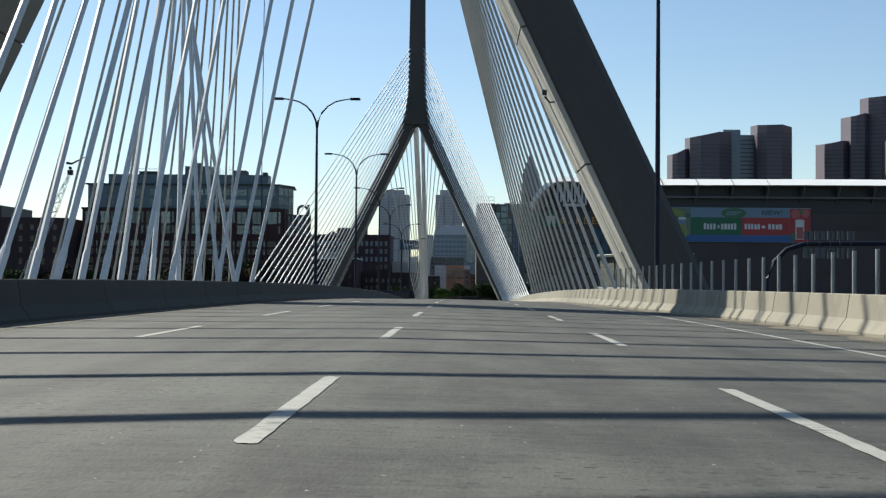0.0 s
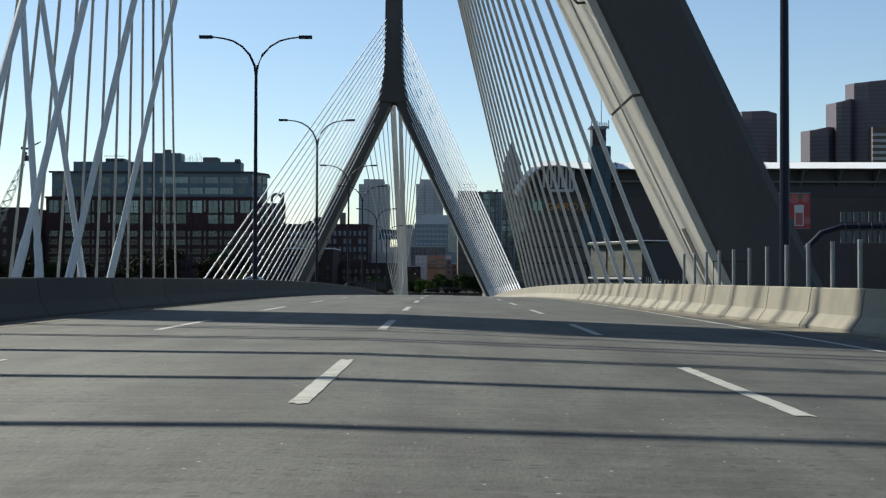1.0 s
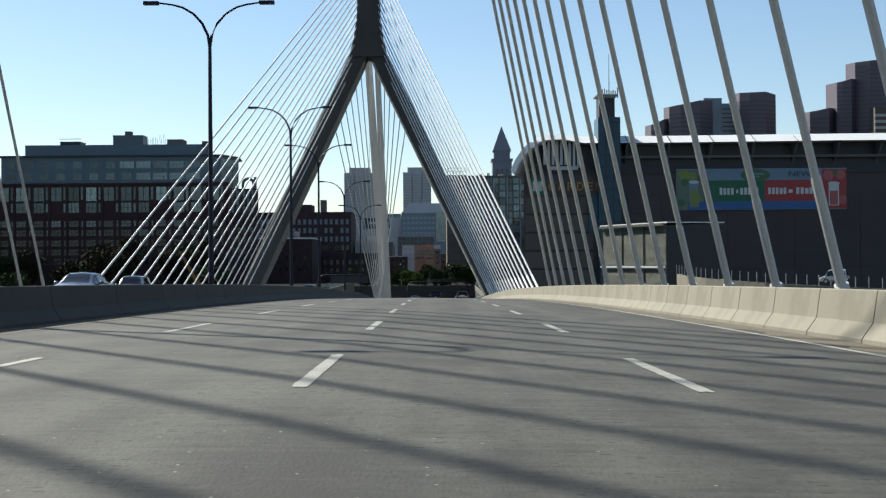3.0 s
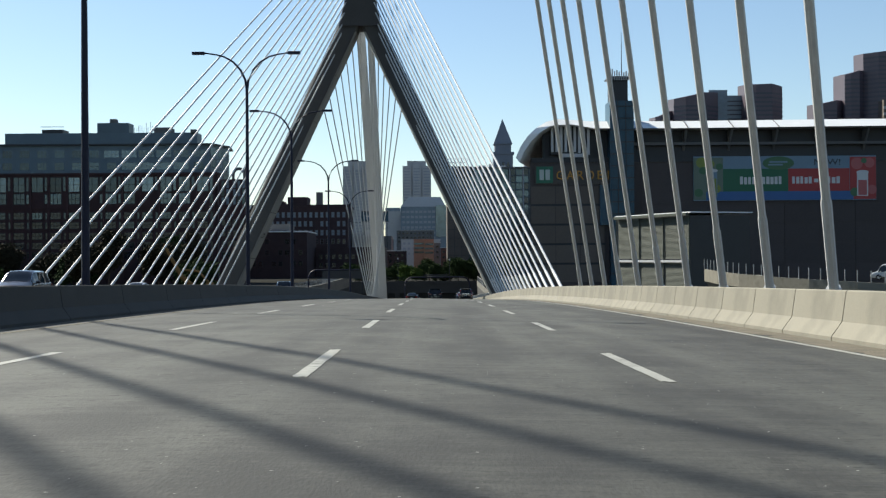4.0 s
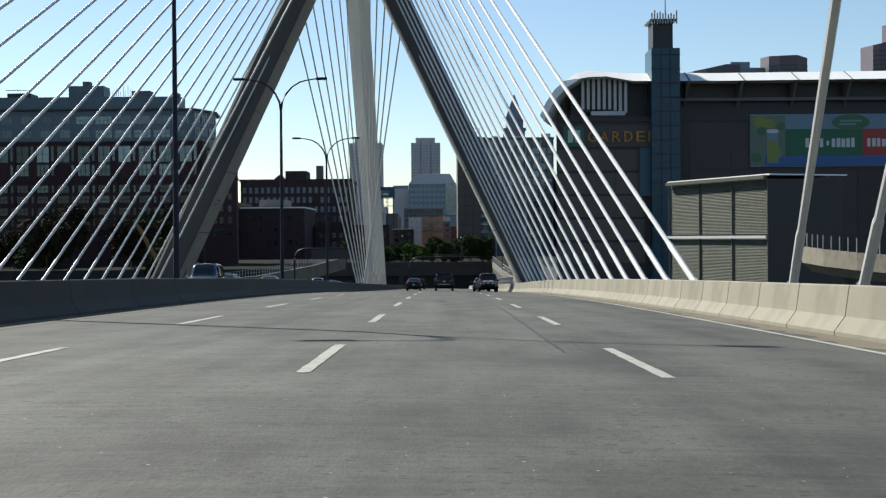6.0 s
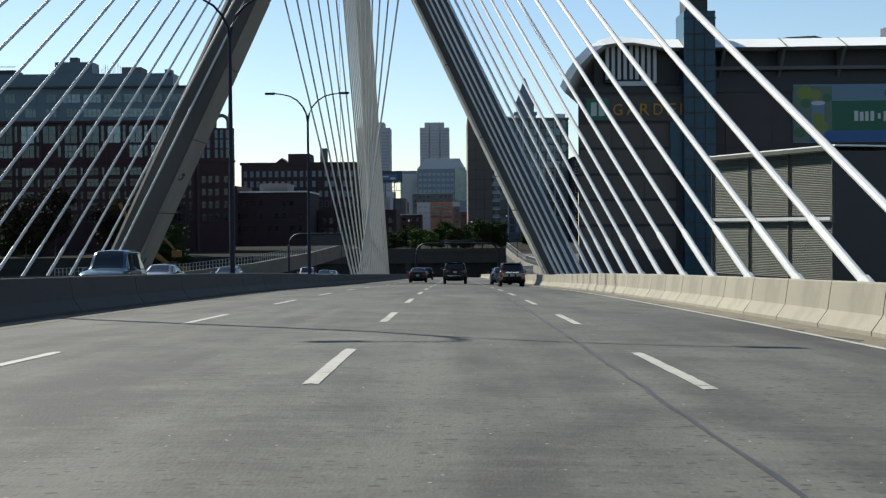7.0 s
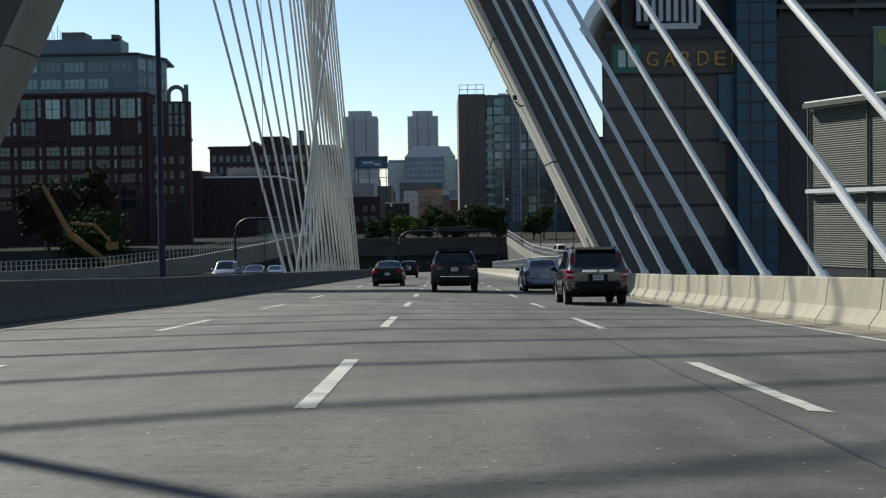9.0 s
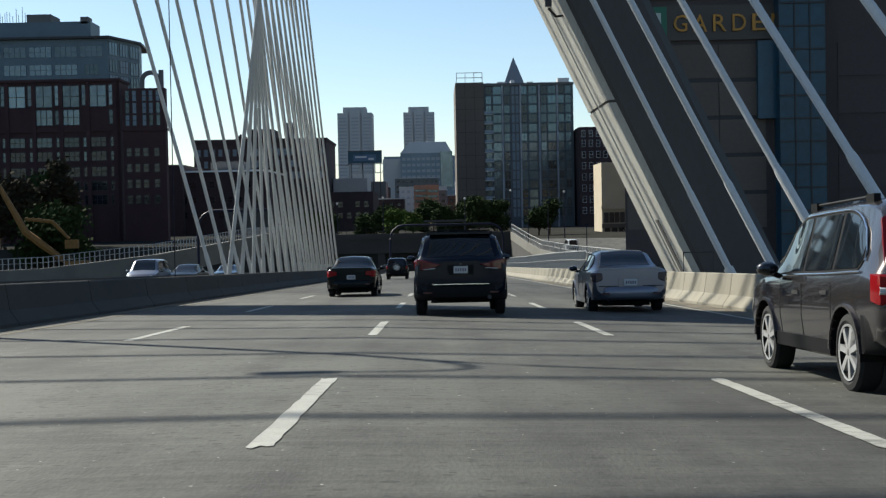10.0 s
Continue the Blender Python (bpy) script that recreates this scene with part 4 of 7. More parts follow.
for k in range(12):
    z = -5.2 + 3.45 * k
    bal = part("balcony", box(16.7, 20.0, 699.3, 700.7, z, z + 0.25), WHITE_PANEL, apt, "pale balcony slab")
    part("balustrade", box(16.7, 20.0, 699.25, 699.33, z + 0.25, z + 1.3), GLASS_FAR, bal)
for k in range(11):
    z = -3.0 + 4.2 * k
    part("panel_joint", box(6.4, 16.5, 698.9, 699.02, z, z + 0.12), METAL_DARK, apt)
for x in (9.7, 13.2):
    part("panel_joint", box(x, x + 0.12, 698.9, 699.02, -9, 44.4), METAL_DARK, apt)
rb = thing("brick_building", "narrow red brick building beside the apartments", "building")
wall_part(rb, 50.2, 62, 690, 740, -9, 27, BRICK, "brick_wall")
windows(rb, window_mesh(1.2, 2.2, CONC_HAZED, GLASS_DARK, 0, 1, 0.1, 0.12), (51.8, 54.4, 57.0, 59.6), (-4, 0, 4, 8, 12, 16, 20, 23.5), 690)
cr = thing("parking_building", "sunlit cream parking building with dark slots", "building")
wall_part(cr, 40.6, 52, 556, 572, -9, 8.9, CREAM, "wall")
wall_part(cr, 40.4, 52.2, 555.4, 556, -2.9, -2.0, CREAM, "ledge", "cream cornice")
wall_part(cr, 40.5, 52.1, 555.6, 556, -7.6, -6.6, STONE_TAN, "band", "brown stone band")
me = window_mesh(1.0, 2.4, METAL_DARK, GLASS_DARK, 0, 0, 0.1, 0.1)
windows(cr, me, frange(41.0, 51.8, 8), (-6.2,), 556)
windows(cr, window_mesh(1.2, 1.2, METAL_DARK, GLASS_DARK, 0, 0, 0.1, 0.1), frange(41.0, 51.8, 6), (-8.9,), 556)

# ---- office towers behind the arena ----
def granite_tower(parts, y, label):
    """Shafts with cut corners and a sloping top: (left, right, height at the left, height at the right)."""
    t = thing("office_tower", label, "office tower")
    for x0, x1, zl, zr in parts:
        w = x1 - x0
        c = 0.22 * w
        foot_ = [(x0 + c, y), (x1 - c * 1.6, y), (x1, y + c * 1.5), (x1, y + 40), (x0, y + 40), (x0, y + c)]
        top = [zl + (zr - zl) * (x - x0) / w - (2.5 if k in (0, 5) else 0) for k, (x, _) in enumerate(foot_)]
        n = len(foot_)
        bm = mesh_from([(x, yy, -9) for x, yy in foot_] + [(x, yy, z) for (x, yy), z in zip(foot_, top)], [tuple(range(n))[::-1], tuple(range(n, 2 * n))] + [(k, (k + 1) % n, n + (k + 1) % n, n + k) for k in range(n)])
        sh = part("shaft", bm, GRANITE_RED, t)
        zz = 30.0
        while zz < min(zl, zr) - 8:
            g = 0.25
            ring_ = [(x0 + c, y - g), (x1 - c * 1.6, y - g), (x1 + g, y + c * 1.5)]
            back = [(x1 - 0.5, y + c * 1.5 + 0.5), (x1 - c * 1.6, y + 0.5), (x0 + c, y + 0.5)]
            pl = [(x0 - g, y + c)] + ring_ + back + [(x0 + 0.5, y + c + 0.5)]
            m_ = len(pl)
            part("window_band", mesh_from([(x, yy, zz) for x, yy in pl] + [(x, yy, zz + 1.9) for x, yy in pl], [tuple(range(m_))[::-1], tuple(range(m_, 2 * m_))] + [(k, (k + 1) % m_, m_ + (k + 1) % m_, m_ + k) for k in range(m_)]), GRANITE_DARK, sh)
            zz += 4.2
        y += 6
    return t

granite_tower([(234, 278, 155, 159), (305, 342, 169, 165), (217, 236, 138, 142)], 1300, "brown granite office towers with angled tops")
t = thing("office_tower", "blue glass office slab between the granite towers", "office tower")
wall_part(t, 274, 306, 1330, 1370, -9, 158, GLASS_FAR, "glass_wall")
wall_part(t, 272, 290, 1326, 1330, -9, 163, GLASS_FAR, "glass_bay")
for k in range(30):
    wall_part(t, 271.8, 306.2, 1329.4, 1330.2, 24 + 4.4 * k, 25.2 + 4.4 * k, GRANITE_DARK, "spandrel")
granite_tower([(419.5, 470, 198, 198), (401, 421, 178, 179), (376, 403, 150, 151)], 1300, "stepped brown granite office tower")
t = thing("office_tower", "banded pale and dark stone office block", "office tower")
wall_part(t, 428, 480, 1280, 1295, -9, 147, STONE_TAN, "wall")
for z in range(30, 144, 6):
    wall_part(t, 427.6, 480, 1279.6, 1280.2, z, z + 2.6, CONC_HAZED, "band")

# ---- arena ----
arena = thing("arena", "huge dark panelled arena hall with a white curved roof edge", "arena")
AY = 404.0
foot = [(24, AY), (250, AY), (270, 560), (58, 560)]
bm = mesh_from([(x, y, -14) for x, y in foot] + [(x, y, 24.6) for x, y in foot], [(3, 2, 1, 0), (4, 5, 6, 7), (0, 1, 5, 4), (1, 2, 6, 5), (2, 3, 7, 6), (3, 0, 4, 7)])
part("wall", bm, STONE_DARK, arena, "grey-brown panelled wall")
foot2 = [(27.5, AY + 3), (250, AY + 3), (270, 556), (60, 556)]
bm = mesh_from([(x, y, 24.6) for x, y in foot2] + [(x, y, 33.4) for x, y in foot2], [(3, 2, 1, 0), (4, 5, 6, 7), (0, 1, 5, 4), (1, 2, 6, 5), (2, 3, 7, 6), (3, 0, 4, 7)])
part("upper_storey", bm, METAL_DARK, arena, "dark recessed upper storey under the roof")
# curved roof shell with its overhang
prof = [(20.3, 25.4), (21.6, 28.2), (23.4, 30.8), (25.6, 32.9), (28.2, 34.5), (31.0, 35.3), (34.5, 35.4), (40, 35.0), (60, 34.9), (110, 35.2), (250, 35.4)]
bm = bmesh.new()
R0, R1 = [], []
for dy, sl in ((-2.5, 0.0), (158, 0.21)):
    R0.append([bm.verts.new((x + sl * 158, AY + dy + (6.0 if dy < 0 and k > 5 else 1.0 * max(0, k - 2) if dy < 0 else 0), z)) for k, (x, z) in enumerate(prof)])
    R1.append([bm.verts.new((x + sl * 158 + (0.9 if k < 5 else 0), AY + dy, z - (1.25 if k < 5 else 1.8 if k < 7 else 2.4))) for k, (x, z) in enumerate(prof)])
for k in range(len(prof) - 1):
    bm.faces.new((R0[0][k], R0[0][k + 1], R0[1][k + 1], R0[1][k]))
    bm.faces.new((R1[0][k], R1[0][k + 1], R1[1][k + 1], R1[1][k]))
    for j in (0, 1):
        bm.faces.new((R0[j][k], R0[j][k + 1], R1[j][k + 1], R1[j][k]))
bm.faces.new((R0[0][0], R0[1][0], R1[1][0], R1[0][0]))
part("roof", bm, METAL_ROOF, arena, "white metal roof edge, curved down at its end")
for k in range(14):
    x = 52 + k * 11.5
    part("roof_seam", mesh_from([(x + a, AY - 2.56 + b * 6.1, 32.62 + b * 2.42 + c) for c in (0, 0.1) for a, b in ((0, 0), (0.22, 0), (0.22, 1), (0, 1))], [(3, 2, 1, 0), (4, 5, 6, 7), (0, 1, 5, 4), (1, 2, 6, 5), (2, 3, 7, 6), (3, 0, 4, 7)]), CONC_GREY, arena)
    part("bracket", mesh_from([(x - 0.3, AY - 1.8, 32.5), (x + 0.3, AY - 1.8, 32.5), (x + 0.3, AY + 3, 32.5), (x - 0.3, AY + 3, 32.5), (x - 0.3, AY + 3, 27.2), (x + 0.3, AY + 3, 27.2)],
                              [(0, 1, 2, 3), (0, 4, 5, 1), (0, 3, 4), (1, 5, 2), (3, 2, 5, 4)]), CONC_GREY, arena)
part("beam", box(48.5, 250, AY + 1.2, AY + 1.9, 28.6, 29.3), CONC_GREY, arena, "long grey beam before the upper storey")
part("fascia", box(24.4, 250, AY - 0.25, AY + 3, 24.2, 25.4), METAL_DARK, arena)
# white slatted screen under the curve
scr = part("slat_screen", box(29.4, 39.6, AY + 1.4, AY + 2.2, 26.4, 33.6), METAL_DARK, arena, "screen of white slats")
me = data("slat", box(0, 0.62, AY + 0.9, AY + 1.5, 27.0, 33.6), WHITE_PANEL)
for k in range(9):
    part("slat", me, None, scr, at=(29.5 + k * 1.15, 0, -0.25 * max(0, k - 5)))
part("vent_hood", bevel(box(31.5, 38.8, AY + 0.2, AY + 1.2, 25.6, 26.5), 0.15), WHITE_PANEL, arena, "pale vent hoods")
# wall panels: tan courses with recessed joints
me_cache = {}
def panel(x0, x1, z0, z1, proud=0.12, mat=None):
    key = (round(x1 - x0, 2), round(z1 - z0, 2), proud, mat)
    if key not in me_cache:
        me_cache[key] = data("panel", bevel(box(0, x1 - x0, -proud, 0.05, 0, z1 - z0), 0.04), mat or STONE_TAN)
    part("panel", me_cache[key], None, arena, at=(x0, AY, z0))
z = -6.0
while z < 18.4:
    for k in range(3):
        panel(24.3 + k * 6.2, 24.3 + k * 6.2 + 6.05, z, z + 4.4)
    for k in range(10):
        panel(52.4 + k * 9.0, 52.4 + k * 9.0 + 8.85, z, z + 4.4, mat=STONE_DARK)
    z += 4.95
for zz in (-1.35, 3.6, 8.55, 13.5):
    part("recess_band", box(24.2, 43, AY - 0.08, AY + 0.1, zz - 0.28, zz + 0.24), METAL_DARK, arena, "dark recessed joint")
# sign band and its letters
SIGN_GREEN = plain("sign_green", (0.0112, 0.12, 0.0675))
SIGN_PALE = plain("sign_pale", (0.413, 0.465, 0.435))
SIGN_GOLD = plain("sign_gold", (0.42, 0.20, 0.022))
SIGN_BROWN = plain("sign_band", (0.047, 0.039, 0.033))
part("sign_band", box(25.2, 46.2, AY - 0.4, AY, 18.8, 23.4), SIGN_BROWN, arena, "dark band behind the sign letters")
lg = part("logo_panel", bevel(box(25.6, 29.8, AY - 0.6, AY - 0.3, 19.0, 23.2), 0.08), SIGN_GREEN, arena, "green square logo panel")
for x0, x1, z0, z1 in ((26.4, 27.5, 19.8, 22.4), (27.9, 29.0, 19.8, 22.4)):
    part("logo_stroke", box(x0, x1, AY - 0.75, AY - 0.6, z0, z1), SIGN_PALE, lg)

def text_mesh(body, size, depth, mat):
    """Letters in the built-in font, turned into a mesh that stands up and faces -y."""
    cu = bpy.data.curves.new("letters", 'FONT')
    cu.body, cu.size, cu.extrude = body, size, depth
    cu.resolution_u = 3
    ob = bpy.data.objects.new("letters", cu)
    scene.collection.objects.link(ob)
    bpy.context.view_layer.update()
    me = bpy.data.meshes.new_from_object(ob.evaluated_get(bpy.context.evaluated_depsgraph_get()))
    bpy.data.objects.remove(ob)
    me.transform(Matrix.Rotation(radians(90), 4, 'X'))
    me.materials.clear()
    me.materials.append(mat)
    return me

def centred_text(me, x0, x1, z0, z1):
    """Fits a text mesh into a rectangle."""
    co = [v.co.copy() for v in me.vertices]
    ax, bx = min(c.x for c in co), max(c.x for c in co)
    az, bz = min(c.z for c in co), max(c.z for c in co)
    me.transform(Matrix.Translation((x0, 0, z0)) @ Matrix.Diagonal(((x1 - x0) / (bx - ax), 1, (z1 - z0) / (bz - az), 1)) @ Matrix.Translation((-ax, 0, -az)))
    return me

for i, ch in enumerate("GARDEN"):
    me = centred_text(text_mesh(ch, 3.0, 0.15, SIGN_GOLD), 0, 1.75, 0, 2.2)
    part("letter", me, None, arena, "gold sign letter", at=(30.7 + i * 2.58, AY - 0.6, 19.9))
# blue glazed stair tower with aerials
part("glazed_bay", bevel(box(41.6, 44.0, AY - 1.0, AY + 1, 8.3, 18.5), 0.08), GLASS_BLUE, arena, "blue glazed bay beside the stair tower")
st = part("stair_tower", bevel(box(44.0, 50.0, AY - 2.6, AY + 6, -14, 39.5), 0.1), GLASS_BLUE, arena, "blue glazed stair tower")
part("head", bevel(box(44.4, 48.6, AY - 2.2, AY + 4, 39.5, 45.2), 0.1), METAL_DARK, st, "dark lift head")
for z in range(-10, 39, 3):
    part("transom", box(43.9, 50.1, AY - 2.75, AY - 2.5, z, z + 0.22), METAL_DARK, st)
for x in (45.9, 47.9):
    part("mullion", box(x, x + 0.18, AY - 2.72, AY - 2.5, -10, 39.5), METAL_DARK, st)
part("platform", box(43.7, 49.3, AY - 3, AY + 4.6, 45.2, 45.6), METAL_DARK, st, "aerial platform")
for k in range(10):
    x = 43.9 + k * 0.58
    h = 0.9 + rng.random() * 1.2
    part("aerial", bevel(box(x, x + 0.3, AY - 3.1, AY - 2.8, 44.6, 45.6 + h), 0.03), FENCE, st)
part("mast", tube([(47.4, AY, 45), (47.4, AY, 50), (47.4, AY, 57)], [0.14, 0.1, 0.05], 6), METAL_DARK, st)
# advertising banner
BAN = [plain("banner_" + n, c) for n, c in (("sky", (0.125, 0.20, 0.265)), ("green", (0.0084, 0.098, 0.0455)), ("red", (0.294, 0.0245, 0.0245)), ("blue", (0.021, 0.091, 0.252)), ("lime", (0.17, 0.21, 0.035)),
                                            ("white", (0.504, 0.518, 0.518)), ("berry", (0.35, 0.084, 0.084)), ("leaf", (0.04, 0.115, 0.05)), ("dark", (0.021, 0.028, 0.035)))]
B_PALE = plain("banner_pale", (0.10, 0.14, 0.105))
B_SKY, B_GREEN, B_RED, B_BLUE, B_LIME, B_WHITE, B_BERRY, B_LEAF, B_DARK = BAN
ban = thing("banner", "wide printed drinks banner in green, red and blue", "banner", (65.3, AY - 0.3, 14.3))
BW, BH = 46.3, 11.2
part("sheet", box(0, BW, -0.15, 0.2, 0, BH), B_SKY, ban, "pale sky-blue printed sheet")
def flat(name, x0, x1, z0, z1, m, lift=0.17, label=""):
    part(name, box(x0, x1, -lift - 0.04, -0.14, z0, z1), m, ban, label)
flat("blue_stripe", 3.2, 40.5, 0.1, 2.3, B_BLUE)
flat("green_field", 7.5, 24.0, 2.3, 8.0, B_GREEN)
flat("red_field", 24.0, 39.5, 2.3, 8.0, B_RED)
def disc(name, x, z, rx, rz_, m, lift):
    bm = bmesh.new()
    bmesh.ops.create_circle(bm, cap_ends=True, segments=20, radius=1)
    bm.transform(Matrix.Translation((x, -lift, z)) @ Matrix.Rotation(radians(90), 4, 'X') @ Matrix.Diagonal((rx, rz_, 1, 1)))
    part(name, bm, m, ban)

flat("picture_field", 0.05, 7.5, 0.2, 10.9, B_PALE, 0.165, "pale printed picture of a drink")
for k, (x, z, r, m) in enumerate(((2.2, 9.6, 1.5, B_LIME), (4.3, 9.2, 1.1, B_LIME), (2.4, 7.6, 1.0, B_LEAF), (5.6, 3.0, 1.3, B_LIME), (1.3, 2.0, 1.1, B_LEAF), (6.6, 8.6, 0.9, B_LEAF))):
    disc("picture_lime", x, z, r, r * 0.92, m, 0.215 + 0.006 * k)
flat("picture_glass", 3.6, 6.0, 0.8, 7.6, B_SKY, 0.23)
flat("picture_drink", 3.8, 5.8, 1.0, 5.6, B_LIME, 0.245)
disc("picture_rim", 4.8, 7.6, 1.35, 0.45, B_WHITE, 0.295)
flat("picture_field", 39.6, 46.25, 0.2, 10.9, B_RED, 0.165, "red printed picture of a drink")
for k, (x, z, r, m) in enumerate(((41.4, 9.2, 1.5, B_BERRY), (44.6, 9.4, 1.3, B_BERRY), (45.2, 2.6, 1.2, B_BERRY), (40.8, 2.0, 1.1, B_LEAF), (43.2, 9.9, 0.7, B_LEAF))):
    disc("picture_berry", x, z, r, r, m, 0.215 + 0.006 * k)
flat("picture_jar", 41.4, 44.2, 1.0, 7.0, B_WHITE, 0.23)
flat("picture_drink", 41.7, 43.9, 1.2, 5.0, B_BERRY, 0.25)
disc("picture_rim", 42.8, 7.0, 1.6, 0.5, B_WHITE, 0.295)
bm = bmesh.new()
bmesh.ops.create_circle(bm, cap_ends=True, segments=24, radius=1)
bm.transform(Matrix.Translation((21.5, -0.3, 9.4)) @ Matrix.Rotation(radians(90), 4, 'X') @ Matrix.Diagonal((4.0, 1.7, 1, 1)))
part("badge", bm, B_LEAF, ban, "green oval badge")
flat("badge_stroke", 19.2, 23.8, 9.5, 9.9, B_SKY, 0.32)
flat("badge_stroke", 18.9, 22.6, 8.8, 9.2, B_SKY, 0.32)
# product words as plain bars
for x0, x1, z0, z1 in ((11.8, 15.9, 4.1, 6.1), (16.3, 17.0, 4.5, 5.6), (17.4, 22.6, 4.1, 6.1), (25.0, 30.2, 4.2, 6.0), (30.5, 32.2, 4.5, 5.5), (32.6, 37.4, 4.2, 6.0)):
    n = max(1, round((x1 - x0) / 1.15))
    for k in range(n):
        u = x0 + (x1 - x0) * k / n
        w = (x1 - x0) / n * (0.62 + 0.16 * rng.random())
        part("word_bar", bevel(box(u, u + w, -0.24, -0.14, z0, z1 - 0.25 * rng.random()), 0.05), B_WHITE, ban)
me = centred_text(text_mesh("NEW!", 2.0, 0.03, B_DARK), 0, 6.6, 0, 1.5)
part("lettering", me, None, ban, "bold dark word NEW!", at=(30.6, -0.24, 8.9))

# ---- louvred service building beside the ramp ----
sv = thing("service_building", "grey-green louvred service building with a flat roof", "building")
p0, p1, p2 = Vector((36.4, 338)), Vector((46.0, 313.5)), Vector((58, 318))
p3 = p0 + (p2 - p1)
def upright(a, b, z0, z1, th, mat, name, label=""):
    """A wall of thickness th from a to b in the plan."""
    d = (b - a).normalized()
    nrm = Vector((-d.y, d.x)) * th
    c = [a, b, b + nrm, a + nrm]
    bm = mesh_from([(q.x, q.y, z0) for q in c] + [(q.x, q.y, z1) for q in c], [(3, 2, 1, 0), (4, 5, 6, 7), (0, 1, 5, 4), (1, 2, 6, 5), (2, 3, 7, 6), (3, 0, 4, 7)])
    return part(name, bm, mat, sv, label)

c = [p0, p1, p2, p3]
bm = mesh_from([(q.x, q.y, -14) for q in c] + [(q.x, q.y, 7.8) for q in c], [(3, 2, 1, 0), (4, 5, 6, 7), (0, 1, 5, 4), (1, 2, 6, 5), (2, 3, 7, 6), (3, 0, 4, 7)])
part("core", bm, METAL_DARK, sv, "dark inner wall")
d = (p1 - p0)
L_ = d.length
d.normalize()
out = Vector((d.y, -d.x))
if out.dot(Vector((-1, -1))) < 0:
    out = -out
nb = 3
for i in range(nb):
    a = p0 + d * (L_ * i / nb + 0.12)
    b = p0 + d * (L_ * (i + 1) / nb - 0.12)
    for z in [-8 + 0.22 * k for k in range(71)]:
        if -0.75 < z < -0.1:
            continue
        bm = mesh_from([(q.x, q.y, zz) for q, zz in ((a, z + 0.15), (b, z + 0.15), (b + out * 0.07, z), (a + out * 0.07, z), (a, z + 0.19), (b, z + 0.19), (b + out * 0.08, z + 0.04), (a + out * 0.08, z + 0.04))],
                       [(3, 2, 1, 0), (4, 5, 6, 7), (0, 1, 5, 4), (1, 2, 6, 5), (2, 3, 7, 6), (3, 0, 4, 7)])
        part("louvre_slat", bm, LOUVRE, sv)
for i in range(nb + 1):
    a = p0 + d * (L_ * i / nb)
    part("mullion", box(a.x + out.x * 0.2 - 0.08, a.x + out.x * 0.2 + 0.08, a.y + out.y * 0.2 - 0.08, a.y + out.y * 0.2 + 0.08, -10, 7.8), LOUVRE, sv)
a, b = p0 + out * 0.3, p1 + out * 0.3
for z0, z1, th in ((-0.7, -0.3, 0.3), (7.8, 8.3, 0.6)):
    upright(a, b, z0, z1, -th, WHITE_PANEL if z0 < 0 else LOUVRE, "rail", "pale horizontal rail")
roofc = [q + (q - (p0 + p2) / 2).normalized() * 0.6 for q in c]
bm = mesh_from([(q.x, q.y, 8.3) for q in roofc] + [(q.x, q.y, 8.5) for q in roofc], [(3, 2, 1, 0), (4, 5, 6, 7), (0, 1, 5, 4), (1, 2, 6, 5), (2, 3, 7, 6), (3, 0, 4, 7)])
part("roof", bm, METAL_ROOF, sv, "thin pale flat roof")

# ---- tunnel mouth, ramps and gantries ----
tm = tagged(new("tunnel_mouth"), "dark concrete tunnel mouth under a city street", "tunnel", kind="structure")
PY = PORTAL_Y
part("lintel", box(-36, 14, PY, PY + 3, -10.7, -8.0), TUNNEL_CONC, tm, "dark concrete lintel beam")
part("parapet", box(-40, 13, PY - 0.2, PY + 0.3, -8.0, -6.9), TUNNEL_CONC, tm)
for x in (-36.5, -12.6, 12.0):
    part("pier", box(x, x + 1.4, PY + 0.2, PY + 50, -22, -10.6), TUNNEL_CONC, tm)
part("tunnel_roof", box(-36, 13.5, PY + 3, PY + 60, -10.7, -9.6), TUNNEL_CONC, tm)
# Added dark sheet closes the tube and stands for its unlit depth.
part("end_wall", box(-36, 13.5, PY + 58, PY + 60, -25, -10), METAL_DARK, tm, "dark sheet in place of the unlit depth of the tunnel")
for k in range(12):
    part("fence_post", box(-30 + k * 3.8, -29.93 + k * 3.8, PY - 0.1, PY, -6.9, -5.7), METAL_DARK, tm)
for z in (-6.3, -5.75):
    part("fence_rail", box(-32, 13, PY - 0.08, PY - 0.02, z, z + 0.05), METAL_DARK, tm)


